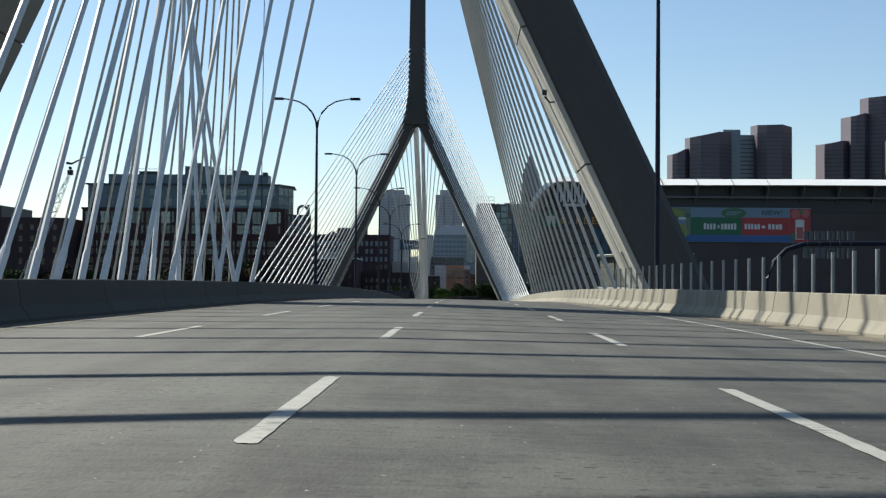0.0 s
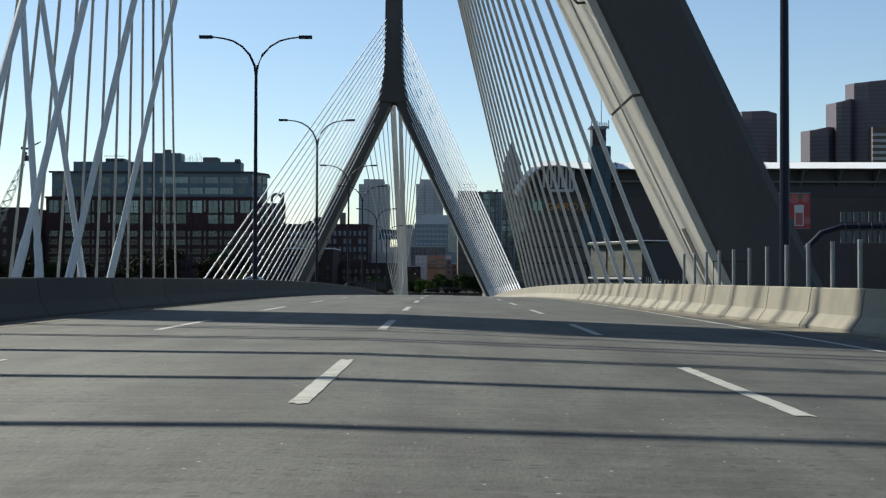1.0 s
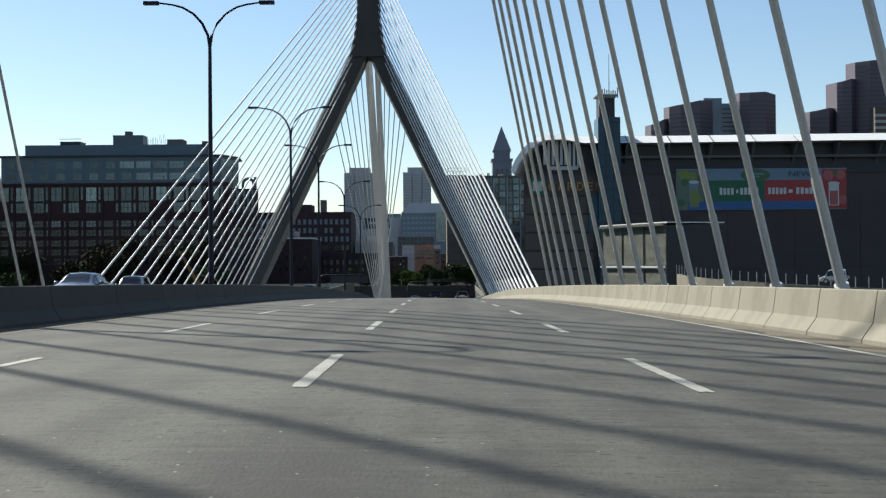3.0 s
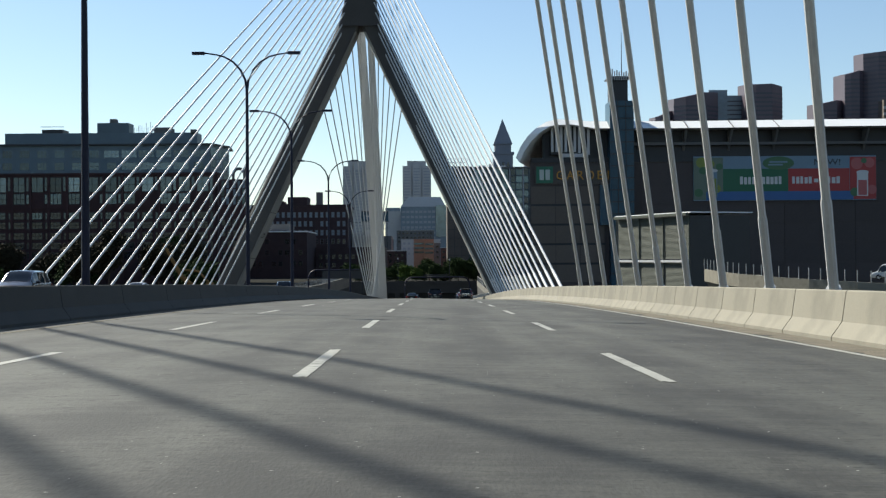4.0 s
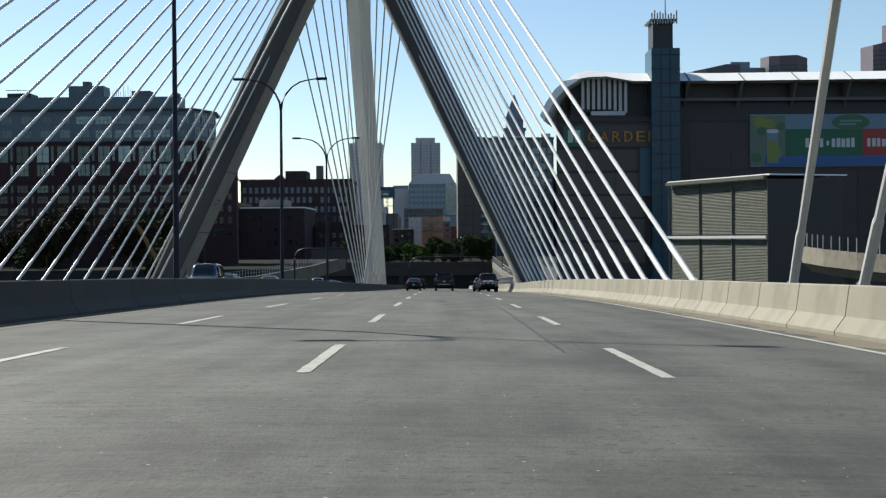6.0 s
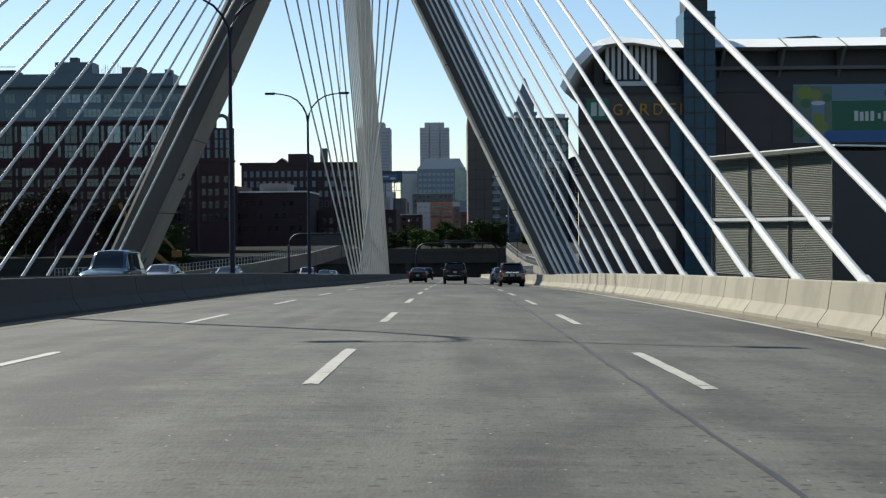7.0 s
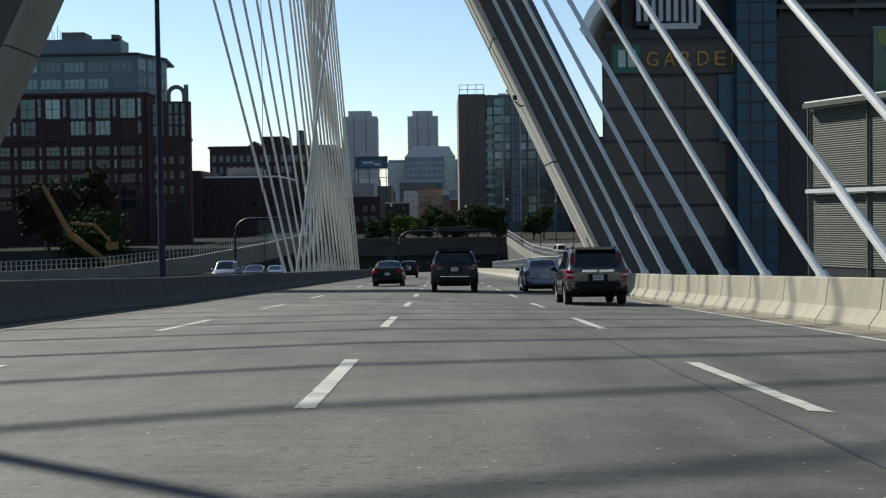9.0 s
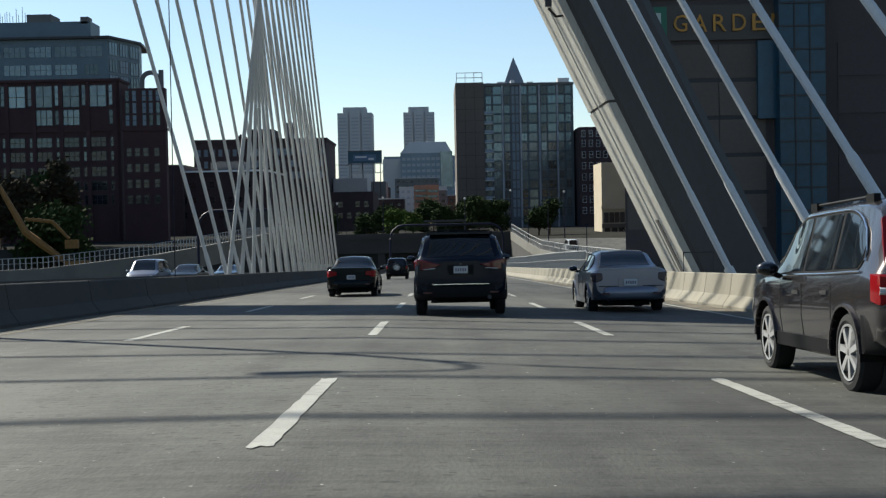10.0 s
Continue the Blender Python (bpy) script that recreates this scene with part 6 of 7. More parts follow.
def vehicle(name, label, st, tags, body_mat, wheels, wheel_r, x, y, kind="suv", facing=1, rails=False, spare=False, cladding=False):
    """st: stations (y, floor, belt, top, half width at the belt, half width of the top), from the tail; tags: one a gap."""
    slope = math.atan2(road_z(y + 2) - road_z(y - 2), 4)
    z = deck_z(x, y + 2) if x > -10 else road_z(y + 2) - 0.02
    t = thing(name, label, "car", (x, y, z - slope * 2))
    t.rotation_euler = (slope * facing, 0, 0 if facing > 0 else math.pi)
    if facing < 0:
        t.location = (x, y, road_z(y) - 0.02)
    L = st[-1][0]

    def ring(s):
        yy, zf, zb, zt, wb, wt = s
        cab = zt - zb > 0.2
        return [(0, zf), (wb * 0.86, zf), (wb * 0.965, zf + 0.10), (wb, zf + 0.5 * (zb - zf)), (wb * 0.99, zb - 0.06), (wb * 0.955 if cab else wb * 0.96, zb + 0.01),
                (wt, zt - (0.07 if cab else 0.03)), (wt - 0.13, zt - 0.008), (0, zt + 0.02)]

    groups = {}
    # smooth in-between stations, with slopes that never overshoot
    def slope_at(i, j):
        if i == 0 or i == len(st) - 1:
            return 0.0
        d0 = (st[i][j] - st[i - 1][j]) / (st[i][0] - st[i - 1][0])
        d1 = (st[i + 1][j] - st[i][j]) / (st[i + 1][0] - st[i][0])
        return 0.0 if d0 * d1 <= 0 else 2 * d0 * d1 / (d0 + d1)
    fine = []
    for i in range(len(st) - 1):
        a, b = st[i], st[i + 1]
        n = 4 if tags[i] in ("cabin", "hood", "screen", "rearglass") else 2
        hh = b[0] - a[0]
        for k in range(n):
            u = k / n
            row = [a[0] + hh * u]
            for j in range(1, 6):
                m0, m1 = slope_at(i, j) * hh, slope_at(i + 1, j) * hh
                row.append((2 * u ** 3 - 3 * u ** 2 + 1) * a[j] + (u ** 3 - 2 * u ** 2 + u) * m0 + (3 * u ** 2 - 2 * u ** 3) * b[j] + (u ** 3 - u ** 2) * m1)
            fine.append((tuple(row), tags[i]))
    fine.append((st[-1], None))
    rows = []
    for s, tag in fine:
        h = ring(s)
        rows.append([(px, s[0], pz) for px, pz in h] + [(-px, s[0], pz) for px, pz in h[-2:0:-1]])
    m = len(rows[0])
    for i in range(len(rows) - 1):
        tag = fine[i][1]
        for k in range(m):
            strip_i = k if k < 8 else 15 - k
            g = "body"
            if tag == "rearglass" and strip_i == 7:
                g = "rear_window"
            elif tag == "screen" and strip_i == 7:
                g = "windscreen"
            groups.setdefault(g, []).append((rows[i][k], rows[i][(k + 1) % m], rows[i + 1][(k + 1) % m], rows[i + 1][k]))
    for g in ("rear_window", "windscreen"):           # the shell runs on under the glass
        groups["body"] += groups.get(g, [])
    groups["body"].append(tuple(rows[0][::-1]))
    groups["body"].append(tuple(rows[-1]))
    for g, fs in groups.items():
        idx, vs, ff = {}, [], []
        for f in fs:
            q = []
            for c in f:
                key = tuple(round(v, 4) for v in c)
                if key not in idx:
                    idx[key] = len(vs)
                    vs.append(c)
                q.append(idx[key])
            q2 = [q[i] for i in range(len(q)) if q[i] != q[i - 1]]
            if len(set(q2)) > 2:
                ff.append(tuple(dict.fromkeys(q2)))
        bm = bmesh.new()
        bv = [bm.verts.new(v) for v in vs]
        for f in ff:
            try:
                bm.faces.new([bv[i] for i in f])
            except ValueError:
                pass
        mt = body_mat if g == "body" else CAR_GLASS
        if g == "body":
            bm = cut_wheels(bm, wheels, wheel_r, max(q[4] for q in st))
        else:
            bmesh.ops.recalc_face_normals(bm, faces=bm.faces)
            bm.normal_update()
            up = sum((f.normal.z for f in bm.faces))
            for v in bm.verts:
                v.co += v.normal * (0.008 if up > 0 else -0.008)
        part(g, bm, mt, t, "dark tinted glass" if mt is CAR_GLASS else "", smooth=True)
    wb = max(s[4] for s in st)
    tyre, rim = wheel_meshes(wheel_r, 0.225)
    zb0 = min(s[1] for s in st)
    for wy in wheels:
        for s in (-1, 1):
            arch = bmesh.new()
            n = 16
            R0, R1 = wheel_r + 0.05, wheel_r + (0.10 if cladding else 0.075)
            va = []
            for rr in (R0, R1):
                for xx in (wb * 0.955, wb + 0.012):
                    va.append([arch.verts.new((s * xx, wy + rr * math.cos(a), wheel_r + rr * math.sin(a))) for a in [(0.02 + 0.985 * math.pi * k / n) for k in range(n + 1)]])
            for a_, b_ in ((0, 1), (1, 3), (3, 2), (2, 0)):
                for k in range(n):
                    arch.faces.new((va[a_][k], va[a_][k + 1], va[b_][k + 1], va[b_][k]))
            part("wheel_arch", arch, TRIM if cladding else body_mat, t)
            well = lathe([(0.29, wheel_r + 0.05), (0.0, wheel_r + 0.05), (0.0, 0.05)], 26, False)
            bmesh.ops.bisect_plane(well, geom=well.verts[:] + well.edges[:] + well.faces[:], plane_co=(0, 0, zb0 - wheel_r + 0.03), plane_no=(0, 0, -1), clear_outer=True)
            well.transform(Matrix.Translation((s * (wb - 0.295), wy, wheel_r)) @ Matrix.Scale(s, 4, Vector((1, 0, 0))))
            part("wheel_well", well, TRIM, t, "unlit wheel well")
            wh = new("wheel")
            wh.parent, wh.location = t, (s * (wb - 0.135), wy, wheel_r)
            wh.rotation_euler = (0, 0, 0 if s > 0 else math.pi)
            ty = new("tyre", tyre)
            ty.parent = wh
            rm = new("rim", rim)
            rm.parent = wh
    # rear: bumper, plate, mirrors
    wr = st[0][4]
    bz0, bz1 = (0.36, 0.68) if kind == "suv" else (0.30, 0.60)
    bm = bmesh.new()
    prev = None
    for k in range(15):
        u = -1 + 2 * k / 14
        bx = u * wr * 1.075
        by = -0.10 + 0.42 * abs(u) ** 5
        sec = [(by + 0.07, bz0), (by + 0.015, bz0 + 0.05), (by, bz0 + 0.5 * (bz1 - bz0)), (by + 0.01, bz1 - 0.05), (by + 0.05, bz1), (0.45, bz1), (0.45, bz0)]
        cur = [bm.verts.new((bx, yy, zz)) for yy, zz in sec]
        if prev:
            for j in range(7):
                bm.faces.new((prev[j], prev[(j + 1) % 7], cur[(j + 1) % 7], cur[j]))
        else:
            bm.faces.new(cur)
        prev = cur
    bm.faces.new(prev[::-1])
    bump_ = part("rear_bumper", bm, TRIM if kind == "suv" else body_mat, t, "black plastic bumper" if kind == "suv" else "", smooth=True)
    for s in (-1, 1):
        part("reflector", box(s * (wr - 0.30), s * (wr - 0.12), -0.115, -0.09, bz0 + 0.13, bz0 + 0.165), LENS_REFLEX, bump_)
    pz = st[1][2] - 0.18 if kind == "suv" else st[0][2] - 0.22
    part("tail_gap", box(-wr * 0.93, wr * 0.93, -0.03, 0.02, bz1 + 0.004, bz1 + 0.022), TRIM, t, "dark shut line over the bumper")
    part("plate_recess", bevel(box(-0.27, 0.27, -0.035, 0.02, pz - 0.10, pz + 0.10), 0.015), TRIM if kind == "suv" else body_mat, t)
    pl = part("number_plate", bevel(box(-0.15, 0.15, -0.075, -0.03, pz - 0.075, pz + 0.075), 0.008), PLATE, t, "white plate with unreadable bars")
    for k in range(5):
        part("plate_bar", box(-0.115 + k * 0.05, -0.085 + k * 0.05, -0.08, -0.07, pz - 0.035, pz + 0.03), PLATE_INK, pl)
    part("under_tray", bevel(box(-wr * 0.70, wr * 0.70, 0.7, L - 0.4, zb0 - 0.03, zb0 + 0.08), 0.03), TRIM, t, "dark underside")
    part("exhaust", tube([(-wr * 0.62, -0.05, bz0 - 0.02), (-wr * 0.62, 0.4, bz0 - 0.02)], 0.035, 10), TRIM, t)
    mi = [i for i, q in enumerate(tags) if q == "screen"][0]
    my, mz = st[mi][0] + 0.15, st[mi][2]
    for s in (-1, 1):
        mr = part("door_mirror", egg((s * (wb + 0.11), my, mz + 0.09), (0.115, 0.085, 0.075)), body_mat, t, smooth=True)
        part("mirror_glass", egg((s * (wb + 0.11), my - 0.045, mz + 0.09), (0.10, 0.055, 0.063)), CAR_GLASS, mr)
        part("mirror_arm", tube([(s * (wb - 0.03), my + 0.03, mz + 0.01), (s * (wb + 0.08), my + 0.02, mz + 0.05)], 0.03, 6), TRIM, mr)
    # door handles, shut lines and window posts that follow the side
    def station(yy):
        for (p_, _), (q_, _) in zip(fine, fine[1:]):
            if p_[0] <= yy <= q_[0]:
                u = (yy - p_[0]) / (q_[0] - p_[0])
                return tuple(p_[j] + (q_[j] - p_[j]) * u for j in range(6))
        return st[-1]

    def side_strip(yy, w, lo, hi, s, off, lean=0.0):
        h = ring(station(yy))[lo:hi + 1]
        bm = bmesh.new()
        prev = None
        for i, (px, pz) in enumerate(h):
            d = lean * i / max(1, len(h) - 1)
            cur = [bm.verts.new((s * (px + o), yy + d + e, pz)) for o, e in ((off, 0), (off, w), (off - 0.02, w), (off - 0.02, 0))]
            if prev:
                for k in range(4):
                    bm.faces.new((prev[k], prev[(k + 1) % 4], cur[(k + 1) % 4], cur[k]))
            prev = cur
        return bm

    cy = [s[0] for s, q in zip(st, list(tags) + [""]) if q == "cabin"]
    posts = (cy[0] + 0.46, cy[0] + 1.36)
    ya = st[3][0] + 0.05 if kind == "suv" else st[3][0] + 0.22
    yb = st[mi + 1][0] - 0.20
    arc_ = 0.62 if kind == "suv" else 0.30

    def top_u(yy):
        """How far up the side the glass reaches: rounded off towards the tail."""
        v = max(0.0, 1 - (yy - ya) / arc_)
        return 0.30 + 0.60 * math.sqrt(max(0.0, 1 - v * v)) if v > 0 else 0.90

    def low_u(yy):
        v = max(0.0, 1 - (yy - ya) / 0.12)
        return 0.07 + 0.16 * v * v

    def pane(y0, y1, s, off, grow=0.0):
        """A pane that follows the car's side between two upright edges."""
        n, rows_ = max(3, int((y1 - y0) / 0.07)), 4
        bm = bmesh.new()
        cols = []
        for i in range(n + 1):
            yy = y0 + (y1 - y0) * i / n
            h = ring(station(yy))
            (x0_, z0_), (x1_, z1_) = h[5], h[6]
            a, b = low_u(yy) - grow, top_u(yy) + grow
            cols.append([bm.verts.new((s * (x0_ + (x1_ - x0_) * (a + (b - a) * j / rows_) + off), yy, z0_ + (z1_ - z0_) * (a + (b - a) * j / rows_) + off * 0.3)) for j in range(rows_ + 1)])
        for c0, c1 in zip(cols, cols[1:]):
            for j in range(rows_):
                bm.faces.new((c0[j], c1[j], c1[j + 1], c0[j + 1]))
        ex_ = bmesh.ops.extrude_face_region(bm, geom=bm.faces[:])
        for v in [v for v in ex_["geom"] if isinstance(v, bmesh.types.BMVert)]:
            v.co.x -= s * 0.03
        return bm

    for s in (-1, 1):
        part("window_surround", pane(ya - 0.03, yb + 0.05, s, 0.007, 0.045), TRIM, t, "black surround of the side windows", smooth=True)
        for y0_, y1_ in ((ya + 0.02, posts[0] - 0.03), (posts[0] + 0.05, posts[1] - 0.03), (posts[1] + 0.05, yb)):
            part("side_window", pane(y0_, y1_, s, 0.013), CAR_GLASS, t, "dark tinted glass", smooth=True)
        edge = [(ya - 0.035, low_u(ya) - 0.03)] + [(ya - 0.035 + (yb + 0.1 - ya) * k / 22, top_u(max(ya, ya - 0.035 + (yb + 0.1 - ya) * k / 22)) + 0.055) for k in range(23)]
        line = []
        for yy, u in edge:
            h = ring(station(yy))
            line.append((s * (h[5][0] + (h[6][0] - h[5][0]) * u + 0.012), yy, h[5][1] + (h[6][1] - h[5][1]) * u))
        part("window_trim", tube(line, 0.010, 6), CHROME if kind == "suv" else TRIM, t, "thin bright strip round the windows" if kind == "suv" else "", smooth=True)
        for yy in posts:
            part("door_gap", side_strip(yy - 0.02, 0.012, 2, 4, s, 0.003), TRIM, t)
            hs = ring(station(yy + 0.1))
            hx, hz = hs[4][0] * 0.998, hs[4][1] - 0.09
            part("door_handle", bevel(box(s * (hx - 0.03), s * (hx + 0.022), yy + 0.06, yy + 0.25, hz - 0.02, hz + 0.02), 0.008), body_mat, t)
        part("door_gap", side_strip(st[mi][0] + 0.12, 0.012, 2, 4, s, 0.003), TRIM, t)
        q = ring(station((wheels[0] + wheels[1]) / 2))
        part("sill_trim", bevel(box(s * (q[2][0] - 0.02), s * (q[2][0] + 0.022), wheels[0] + wheel_r + 0.08, wheels[1] - wheel_r - 0.08, q[2][1] - 0.06, q[2][1] + 0.07), 0.012), TRIM if kind == "suv" else body_mat, t)
        bl = [ring(station(ya + (yb - ya) * k / 9)) for k in range(10)]
        part("belt_trim", tube([(s * (h[5][0] + 0.010), ya + (yb - ya) * k / 9, h[5][1] + 0.01) for k, h in enumerate(bl)], 0.011, 6), CHROME if kind == "suv" else TRIM, t, "thin bright strip under the windows" if kind == "suv" else "")
    if rails:
        ry0 = [s[0] for s, q in zip(st, list(tags) + [""]) if q == "cabin"][0]
        ry1 = st[mi][0]
        wt, zt = st[mi - 1][5], st[mi - 1][3]
        for s in (-1, 1):
            part("roof_rail", tube([(s * (wt - 0.10), ry0 + 0.05, zt - 0.02), (s * (wt - 0.10), ry0 + 0.15, zt + 0.012), (s * (wt - 0.10), ry1 - 0.25, zt + 0.012), (s * (wt - 0.10), ry1 - 0.1, zt - 0.03)], 0.015, 6), TRIM, t)
            for yy in (ry0 + 0.12, ry1 - 0.22):
                part("rail_foot", bevel(box(s * (wt - 0.13), s * (wt - 0.07), yy - 0.10, yy + 0.10, zt - 0.05, zt + 0.035), 0.012), TRIM, t)
        for yy in ((ry0 + 0.35, ry1 - 0.5) if cladding else ()):
            part("cross_bar", tube([(-(wt - 0.10), yy, zt + 0.06), (wt - 0.10, yy, zt + 0.06)], 0.016, 6), TRIM, t)
    if spare:
        sw = new("spare_wheel")
        sw.parent, sw.location = t, (0, -0.16, st[1][2] - 0.05)
        sw.rotation_euler = (0, 0, math.radians(-90))
        cv = new("tyre", tyre)
        cv.parent = sw
        cr_ = new("rim", rim)
        cr_.parent = sw
    return t


def lamp_cluster(t, pts, depth, mat, label="red rear lamp"):
    """A lens from its corner points on the tail, mirrored to both sides."""
    for s in (-1, 1):
        bm = bmesh.new()
        a = [bm.verts.new((s * x, y, z)) for x, y, z in pts]
        b = [bm.verts.new((s * (x - 0.02), y + depth, z)) for x, y, z in pts]
        bm.faces.new(a)
        bm.faces.new(b[::-1])
        n = len(a)
        for k in range(n):
            bm.faces.new((a[k], a[(k + 1) % n], b[(k + 1) % n], b[k]))
        part("rear_lamp", bevel(bm, 0.012, 2), mat, t, label, smooth=True)


def lamp_strip(t, cols, depth, mat, label="red rear lamp"):
    """A wrap-round lens: columns (x, y, low z, high z) from the middle outwards, mirrored to both sides."""
    for s in (-1, 1):
        bm = bmesh.new()
        prev = None
        for x, y, z0, z1 in cols:
            c = 0.02
            cur = [bm.verts.new(v) for v in ((s * x, y + c, z0), (s * x, y, z0 + c), (s * x, y, z1 - c), (s * x, y + c, z1), (s * (x - 0.03), y + depth, z1), (s * (x - 0.03), y + depth, z0))]
            if prev:
                for j in range(6):
                    bm.faces.new((prev[j], prev[(j + 1) % 6], cur[(j + 1) % 6], cur[j]))
            else:
                bm.faces.new(cur)
            prev = cur
        bm.faces.new(prev[::-1])
        part("rear_lamp", bm, mat, t, label, smooth=True)


def suv_stations(L, W, H, belt, floor=0.38, slant=0.34):
    w = W / 2
    return [(0.00, floor + 0.10, belt - 0.08, belt - 0.04, w * 0.92, w * 0.86), (0.06, floor + 0.02, belt - 0.02, belt + 0.03, w * 0.965, w * 0.90),
            (0.13, floor, belt, belt + 0.08, w * 0.98, w * 0.86), (0.13 + slant, floor - 0.08, belt + 0.02, H - 0.07, w * 0.985, w * 0.76), (0.60 + slant * 0.5, floor - 0.12, belt + 0.015, H - 0.015, w * 0.99, w * 0.77),
            (1.35, floor - 0.14, belt, H, w, w * 0.78), (2.35, floor - 0.14, belt - 0.01, H - 0.01, w, w * 0.78), (2.75, floor - 0.14, belt - 0.02, H - 0.06, w, w * 0.73),
            (3.45, floor - 0.14, belt - 0.03, belt + 0.09, w * 0.99, w * 0.84), (4.15 * L / 4.8, floor - 0.12, belt - 0.08, belt + 0.0, w * 0.97, w * 0.80), (L - 0.18, floor - 0.06, belt - 0.22, belt - 0.14, w * 0.90, w * 0.74),
            (L, floor + 0.08, belt - 0.42, belt - 0.34, w * 0.74, w * 0.62)]

SUV_TAGS = ["tail", "tail", "rearglass", "quarter", "cabin", "cabin", "cabin", "screen", "hood", "hood", "nose"]


def sedan_stations(L, W, H, belt, floor=0.30):
    w = W / 2
    return [(0.00, floor + 0.14, belt - 0.03, belt + 0.04, w * 0.88, w * 0.82), (0.09, floor + 0.04, belt, belt + 0.085, w * 0.95, w * 0.85), (0.55, floor, belt, belt + 0.10, w * 0.98, w * 0.82),
            (0.80, floor - 0.08, belt + 0.01, belt + 0.13, w * 0.99, w * 0.80), (1.36, floor - 0.12, belt + 0.01, H - 0.05, w, w * 0.70), (1.70, floor - 0.13, belt, H - 0.01, w, w * 0.69),
            (2.35, floor - 0.13, belt - 0.01, H, w, w * 0.70), (2.72, floor - 0.13, belt - 0.015, H - 0.05, w, w * 0.68), (3.55, floor - 0.13, belt - 0.04, belt + 0.06, w * 0.99, w * 0.82),
            (L - 0.55, floor - 0.10, belt - 0.10, belt - 0.03, w * 0.95, w * 0.78), (L - 0.12, floor - 0.02, belt - 0.22, belt - 0.15, w * 0.86, w * 0.70), (L, floor + 0.10, belt - 0.36, belt - 0.30, w * 0.72, w * 0.60)]

SED_TAGS = ["tail", "tail", "tail", "rearglass", "cabin", "cabin", "cabin", "screen", "hood", "hood", "nose"]


def suv_dark(x, y):
    t = vehicle("car", "dark blue mid-size SUV with black roof rails and red rear lamps", suv_stations(4.85, 2.0, 1.80, 1.19, 0.44), SUV_TAGS, PAINT_BLUE, (0.98, 3.75), 0.375, x, y, rails=True, cladding=True)
    lamp_strip(t, [(0.42, -0.035, 1.085, 1.11), (0.58, -0.035, 1.03, 1.14), (0.80, -0.03, 0.98, 1.20), (0.93, 0.03, 0.99, 1.22), (0.99, 0.16, 1.04, 1.20)], 0.10, LENS_DARK)
    lamp_strip(t, [(0.55, -0.04, 1.015, 1.035), (0.70, -0.042, 1.0, 1.03), (0.80, -0.036, 0.99, 1.02)], 0.05, LENS_CLEAR, "slim clear reversing lamp")
    part("chrome_strip", bevel(box(-0.60, 0.60, -0.118, -0.08, 0.675, 0.695), 0.006), CHROME, t, "thin chrome strip over the bumper")
    part("tailgate_trim", bevel(box(-0.40, 0.40, -0.025, 0.03, 1.14, 1.17), 0.01), PAINT_BLUE, t)
    part("badge", tube([(0, -0.03, 1.10), (0, -0.012, 1.10)], 0.035, 12), METAL_LAMP, t)
    part("exhaust", tube([(0.6, -0.07, 0.40), (0.6, 0.3, 0.40)], 0.045, 10), METAL_LAMP, t)
    part("rear_wiper", tube([(0.0, 0.13, 1.24), (-0.38, 0.15, 1.28)], 0.012, 5), TRIM, t)
    part("roof_spoiler", bevel(box(-0.66, 0.66, 0.36, 0.62, 1.755, 1.80), 0.02, 2), PAINT_BLUE, t)
    return t


def suv_grey(x, y):
    t = vehicle("car", "metallic dark grey compact SUV with tall red rear lamps", suv_stations(4.56, 1.83, 1.68, 1.00, 0.40, 0.36), SUV_TAGS, PAINT_GREY, (0.86, 3.48), 0.345, x, y, rails=True)
    lamp_strip(t, [(0.70, -0.035, 0.76, 0.99), (0.80, -0.03, 0.76, 1.01), (0.88, 0.03, 0.77, 1.02), (0.915, 0.15, 0.80, 1.02)], 0.10, LENS_RED)
    lamp_cluster(t, [(0.80, 0.14, 1.03), (0.72, 0.40, 1.48), (0.64, 0.42, 1.52), (0.66, 0.12, 1.03)], 0.12, LENS_RED, "tall red lamp on the rear pillar")
    lamp_strip(t, [(0.71, -0.045, 0.84, 0.92), (0.80, -0.04, 0.84, 0.92), (0.885, 0.02, 0.85, 0.92)], 0.05, LENS_CLEAR, "clear reversing lamp")
    part("chrome_strip", bevel(box(-0.45, 0.45, -0.05, 0.02, 0.96, 1.02), 0.012), CHROME, t, "broad chrome bar over the number plate")
    part("badge", tube([(0, -0.075, 0.99), (0, -0.03, 0.99)], 0.042, 12), STEEL_GALV, t)
    part("aerial", tube([(0.25, 1.0, 1.68), (0.22, 0.7, 1.92)], 0.008, 5), TRIM, t)
    part("roof_spoiler", bevel(box(-0.58, 0.58, 0.32, 0.62, 1.61, 1.67), 0.025, 2), PAINT_GREY, t)
    return t


def sedan(x, y, mat, label, L=4.8, W=1.80, H=1.46, facing=1, lens=None):
    t = vehicle("car", label, sedan_stations(L, W, H, 0.95), SED_TAGS, mat, (1.02, 3.80), 0.32, x, y, kind="sedan", facing=facing)
    w = W / 2
    lamp_strip(t, [(w * (0.72 if lens else 0.58), -0.035, 0.77, 0.90), (w * 0.76, -0.035, 0.74, 0.92), (w * 0.88, -0.02, 0.70, 0.93), (w * 0.955, 0.08, 0.72, 0.93), (w * 0.985, 0.24, 0.78, 0.90)], 0.10, lens or LENS_RED)
    part("boot_lip", bevel(box(-w * 0.78, w * 0.78, 0.02, 0.22, 0.985, 1.03), 0.02, 2), mat, t)
    lamp_cluster(t, [(w * 0.80, L - 0.10, 0.62), (w * 0.86, L - 0.30, 0.72), (w * 0.55, L - 0.14, 0.72), (w * 0.50, L - 0.02, 0.62)], 0.05, LENS_CLEAR, "clear headlamp")
    return t


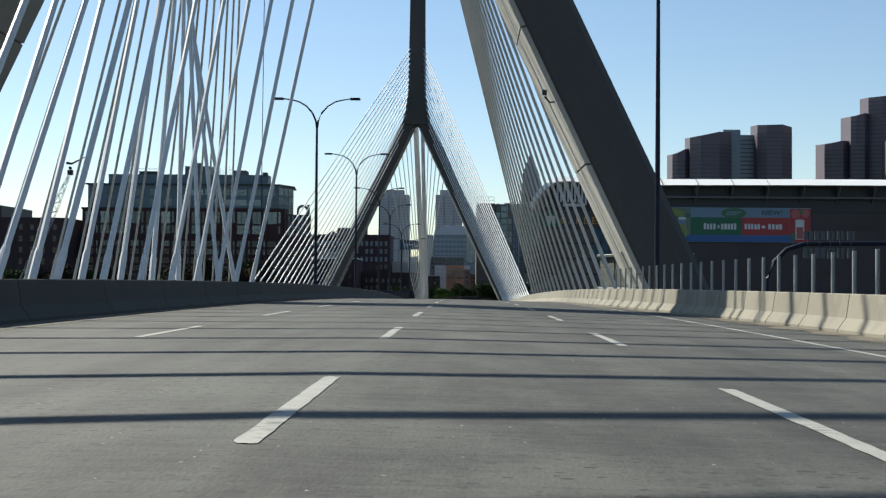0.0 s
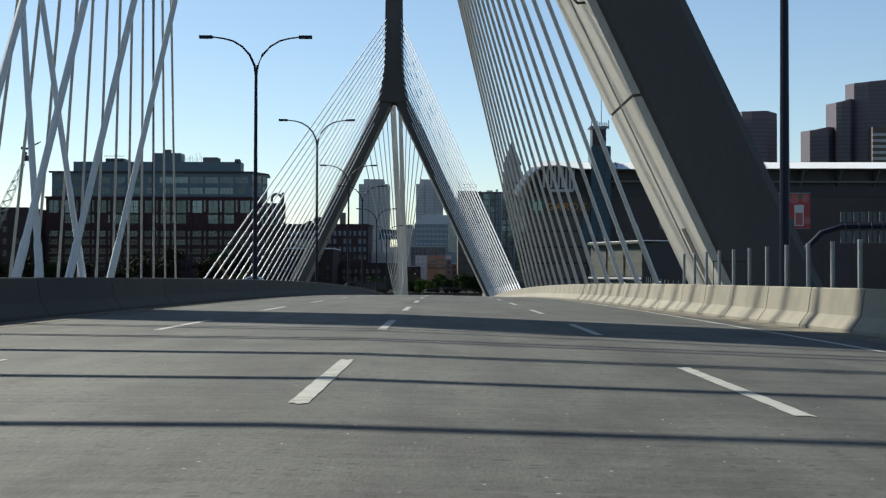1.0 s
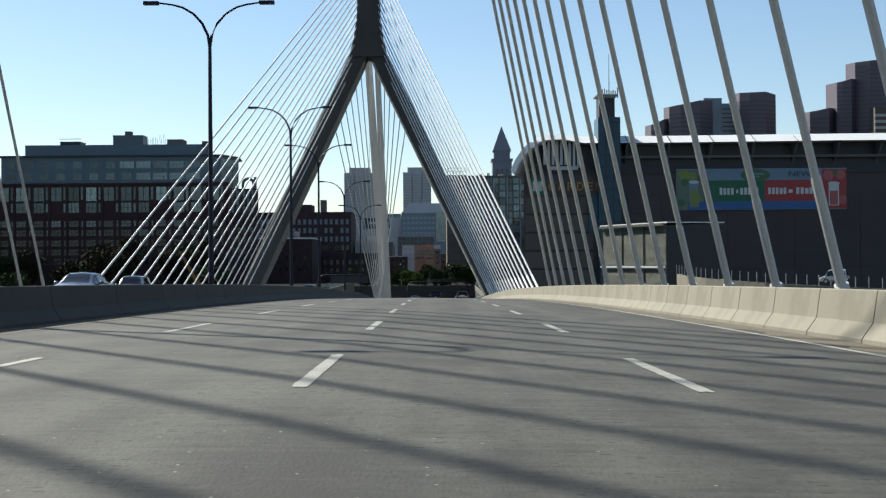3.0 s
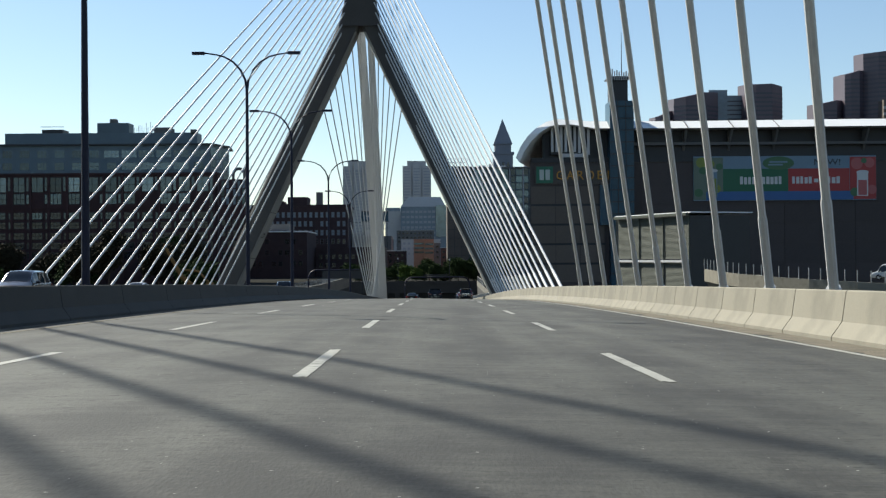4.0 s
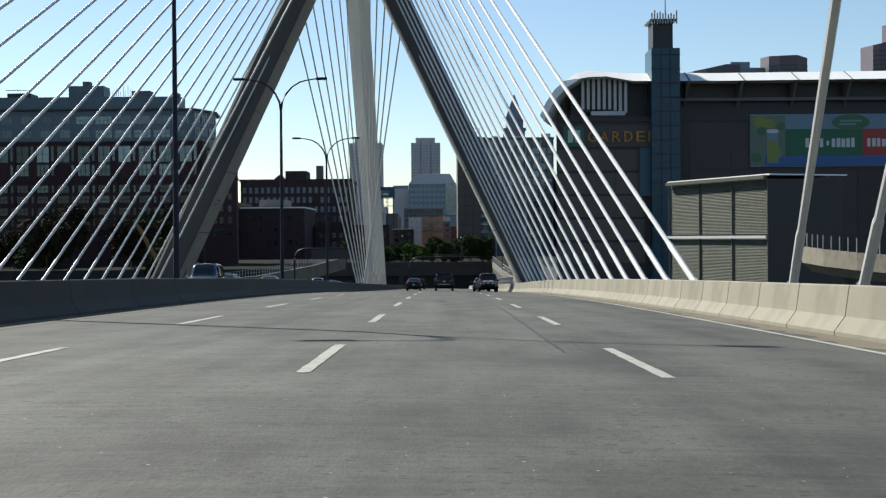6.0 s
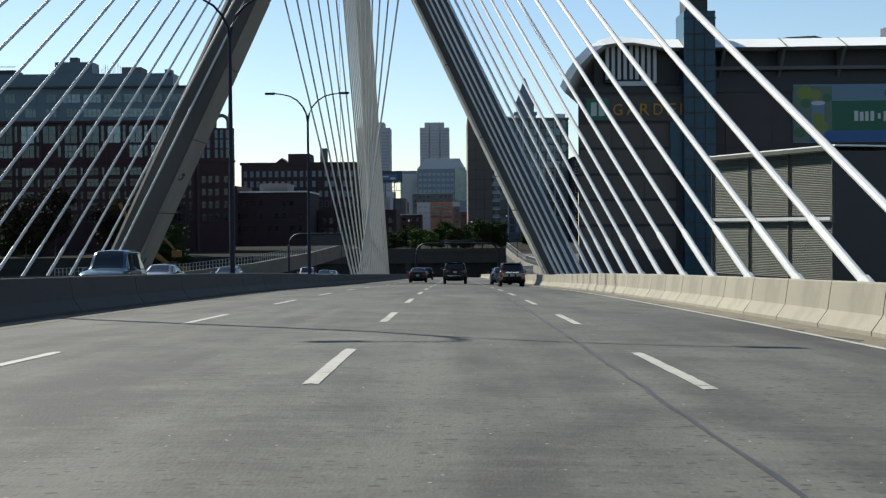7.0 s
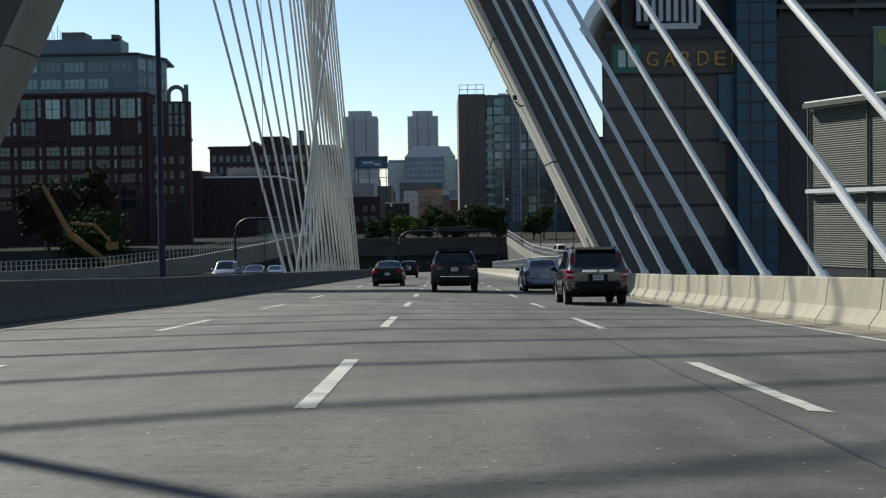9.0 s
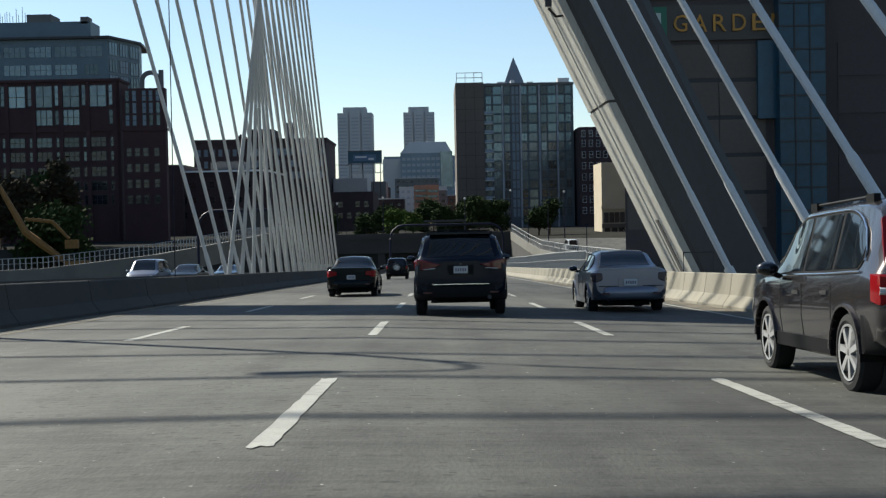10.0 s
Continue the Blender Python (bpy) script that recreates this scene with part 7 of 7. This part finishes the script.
def suv_plain(x, y, mat, label, facing=1, spare=False, L=4.3, W=1.76, H=1.72):
    t = vehicle("car", label, suv_stations(L, W, H, 1.05, 0.40, 0.22), SUV_TAGS, mat, (0.8, 3.2), 0.34, x, y, facing=facing, spare=spare)
    w = W / 2
    lamp_strip(t, [(w * 0.80, -0.035, 0.84, 1.05), (w * 0.92, -0.02, 0.84, 1.08), (w * 0.975, 0.08, 0.86, 1.08)], 0.10, LENS_RED)
    lamp_cluster(t, [(w * 0.80, L - 0.10, 0.70), (w * 0.86, L - 0.26, 0.84), (w * 0.58, L - 0.14, 0.84), (w * 0.54, L - 0.02, 0.70)], 0.05, LENS_CLEAR, "clear headlamp")
    return t

# ---- the cars, each in its lane ----
suv_dark(-0.32, 263.4)
suv_grey(3.60, 246.5)
sedan(3.62, 265.6, PAINT_SILVER, "silver four-door saloon beside the concrete barrier", lens=LENS_DIM)
sedan(-3.93, 281.6, PAINT_GREEN, "dark grey-green four-door saloon with red rear lamps")
suv_plain(-4.18, 337.5, PAINT_BLACK, "small black SUV with a spare wheel on its tail", spare=True)
# oncoming cars beyond the median
suv_plain(-16.0, 219, PAINT_TEAL, "steel-blue oncoming van beyond the median", facing=-1, L=4.9, W=1.98, H=1.98)
suv_plain(-18.1, 314, PAINT_SILVER, "silver oncoming SUV beyond the median", facing=-1, W=1.9, H=1.8)
sedan(-16.3, 317, PAINT_GREEN, "dark green oncoming saloon beyond the median", facing=-1)
sedan(-17.5, 339, PAINT_TEAL, "steel-blue oncoming saloon beyond the median", facing=-1)
sedan(-22.0, 345, PAINT_GREEN, "dark oncoming saloon beyond the median", facing=-1)
sedan(-16.4, 121, PAINT_SILVER, "silver oncoming car passing the median lamp", facing=-1)
suv_plain(-21.5, 152, PAINT_GREY, "grey oncoming SUV beyond the median", facing=-1)
sedan(-24.5, 190, PAINT_WHITE_CAR, "white oncoming car in the far lane", facing=-1)
sedan(-20.2, 238, PAINT_WHITE_CAR, "white oncoming saloon in the middle lane", facing=-1)
sedan(-17.0, 233, PAINT_SILVER, "silver oncoming saloon in the lane beside the median", facing=-1)
sedan(-15.7, 247, PAINT_TEAL, "steel-blue oncoming saloon close to the median", facing=-1)
# cars on the street behind the tunnel mouth and on the ramp
for x, y, m, turn, label in ((-18.0, 488, PAINT_GREEN, 90, "dark saloon parked on the street above the tunnel"), (-6.5, 489, PAINT_SILVER, 90, "silver saloon on the street above the tunnel"),
                             (3.5, 488, PAINT_BLACK, 90, "black saloon on the street above the tunnel"), (11.5, 489, PAINT_TEAL, 90, "steel-blue saloon on the street above the tunnel")):
    c = sedan(x, y, m, label)
    c.location, c.rotation_euler = (x, y, ground_z(x, y)), (0, 0, radians(turn))
c = suv_plain(21.5, 446, PAINT_WHITE_CAR, "white van climbing the ramp beside the tunnel", W=1.95, H=2.0)
c.location, c.rotation_euler = (21.5, 446, -10.1), (radians(2.5), 0, radians(6))
# traffic on the curved viaduct
for x, y, z, m, turn, label in ((62.5, 253.5, -2.9, PAINT_WHITE_CAR, 62, "white van on the curved viaduct"),):
    c = suv_plain(x, y, m, label, W=1.95, H=2.1)
    c.location, c.rotation_euler = (x, y, z), (0, 0, radians(turn))
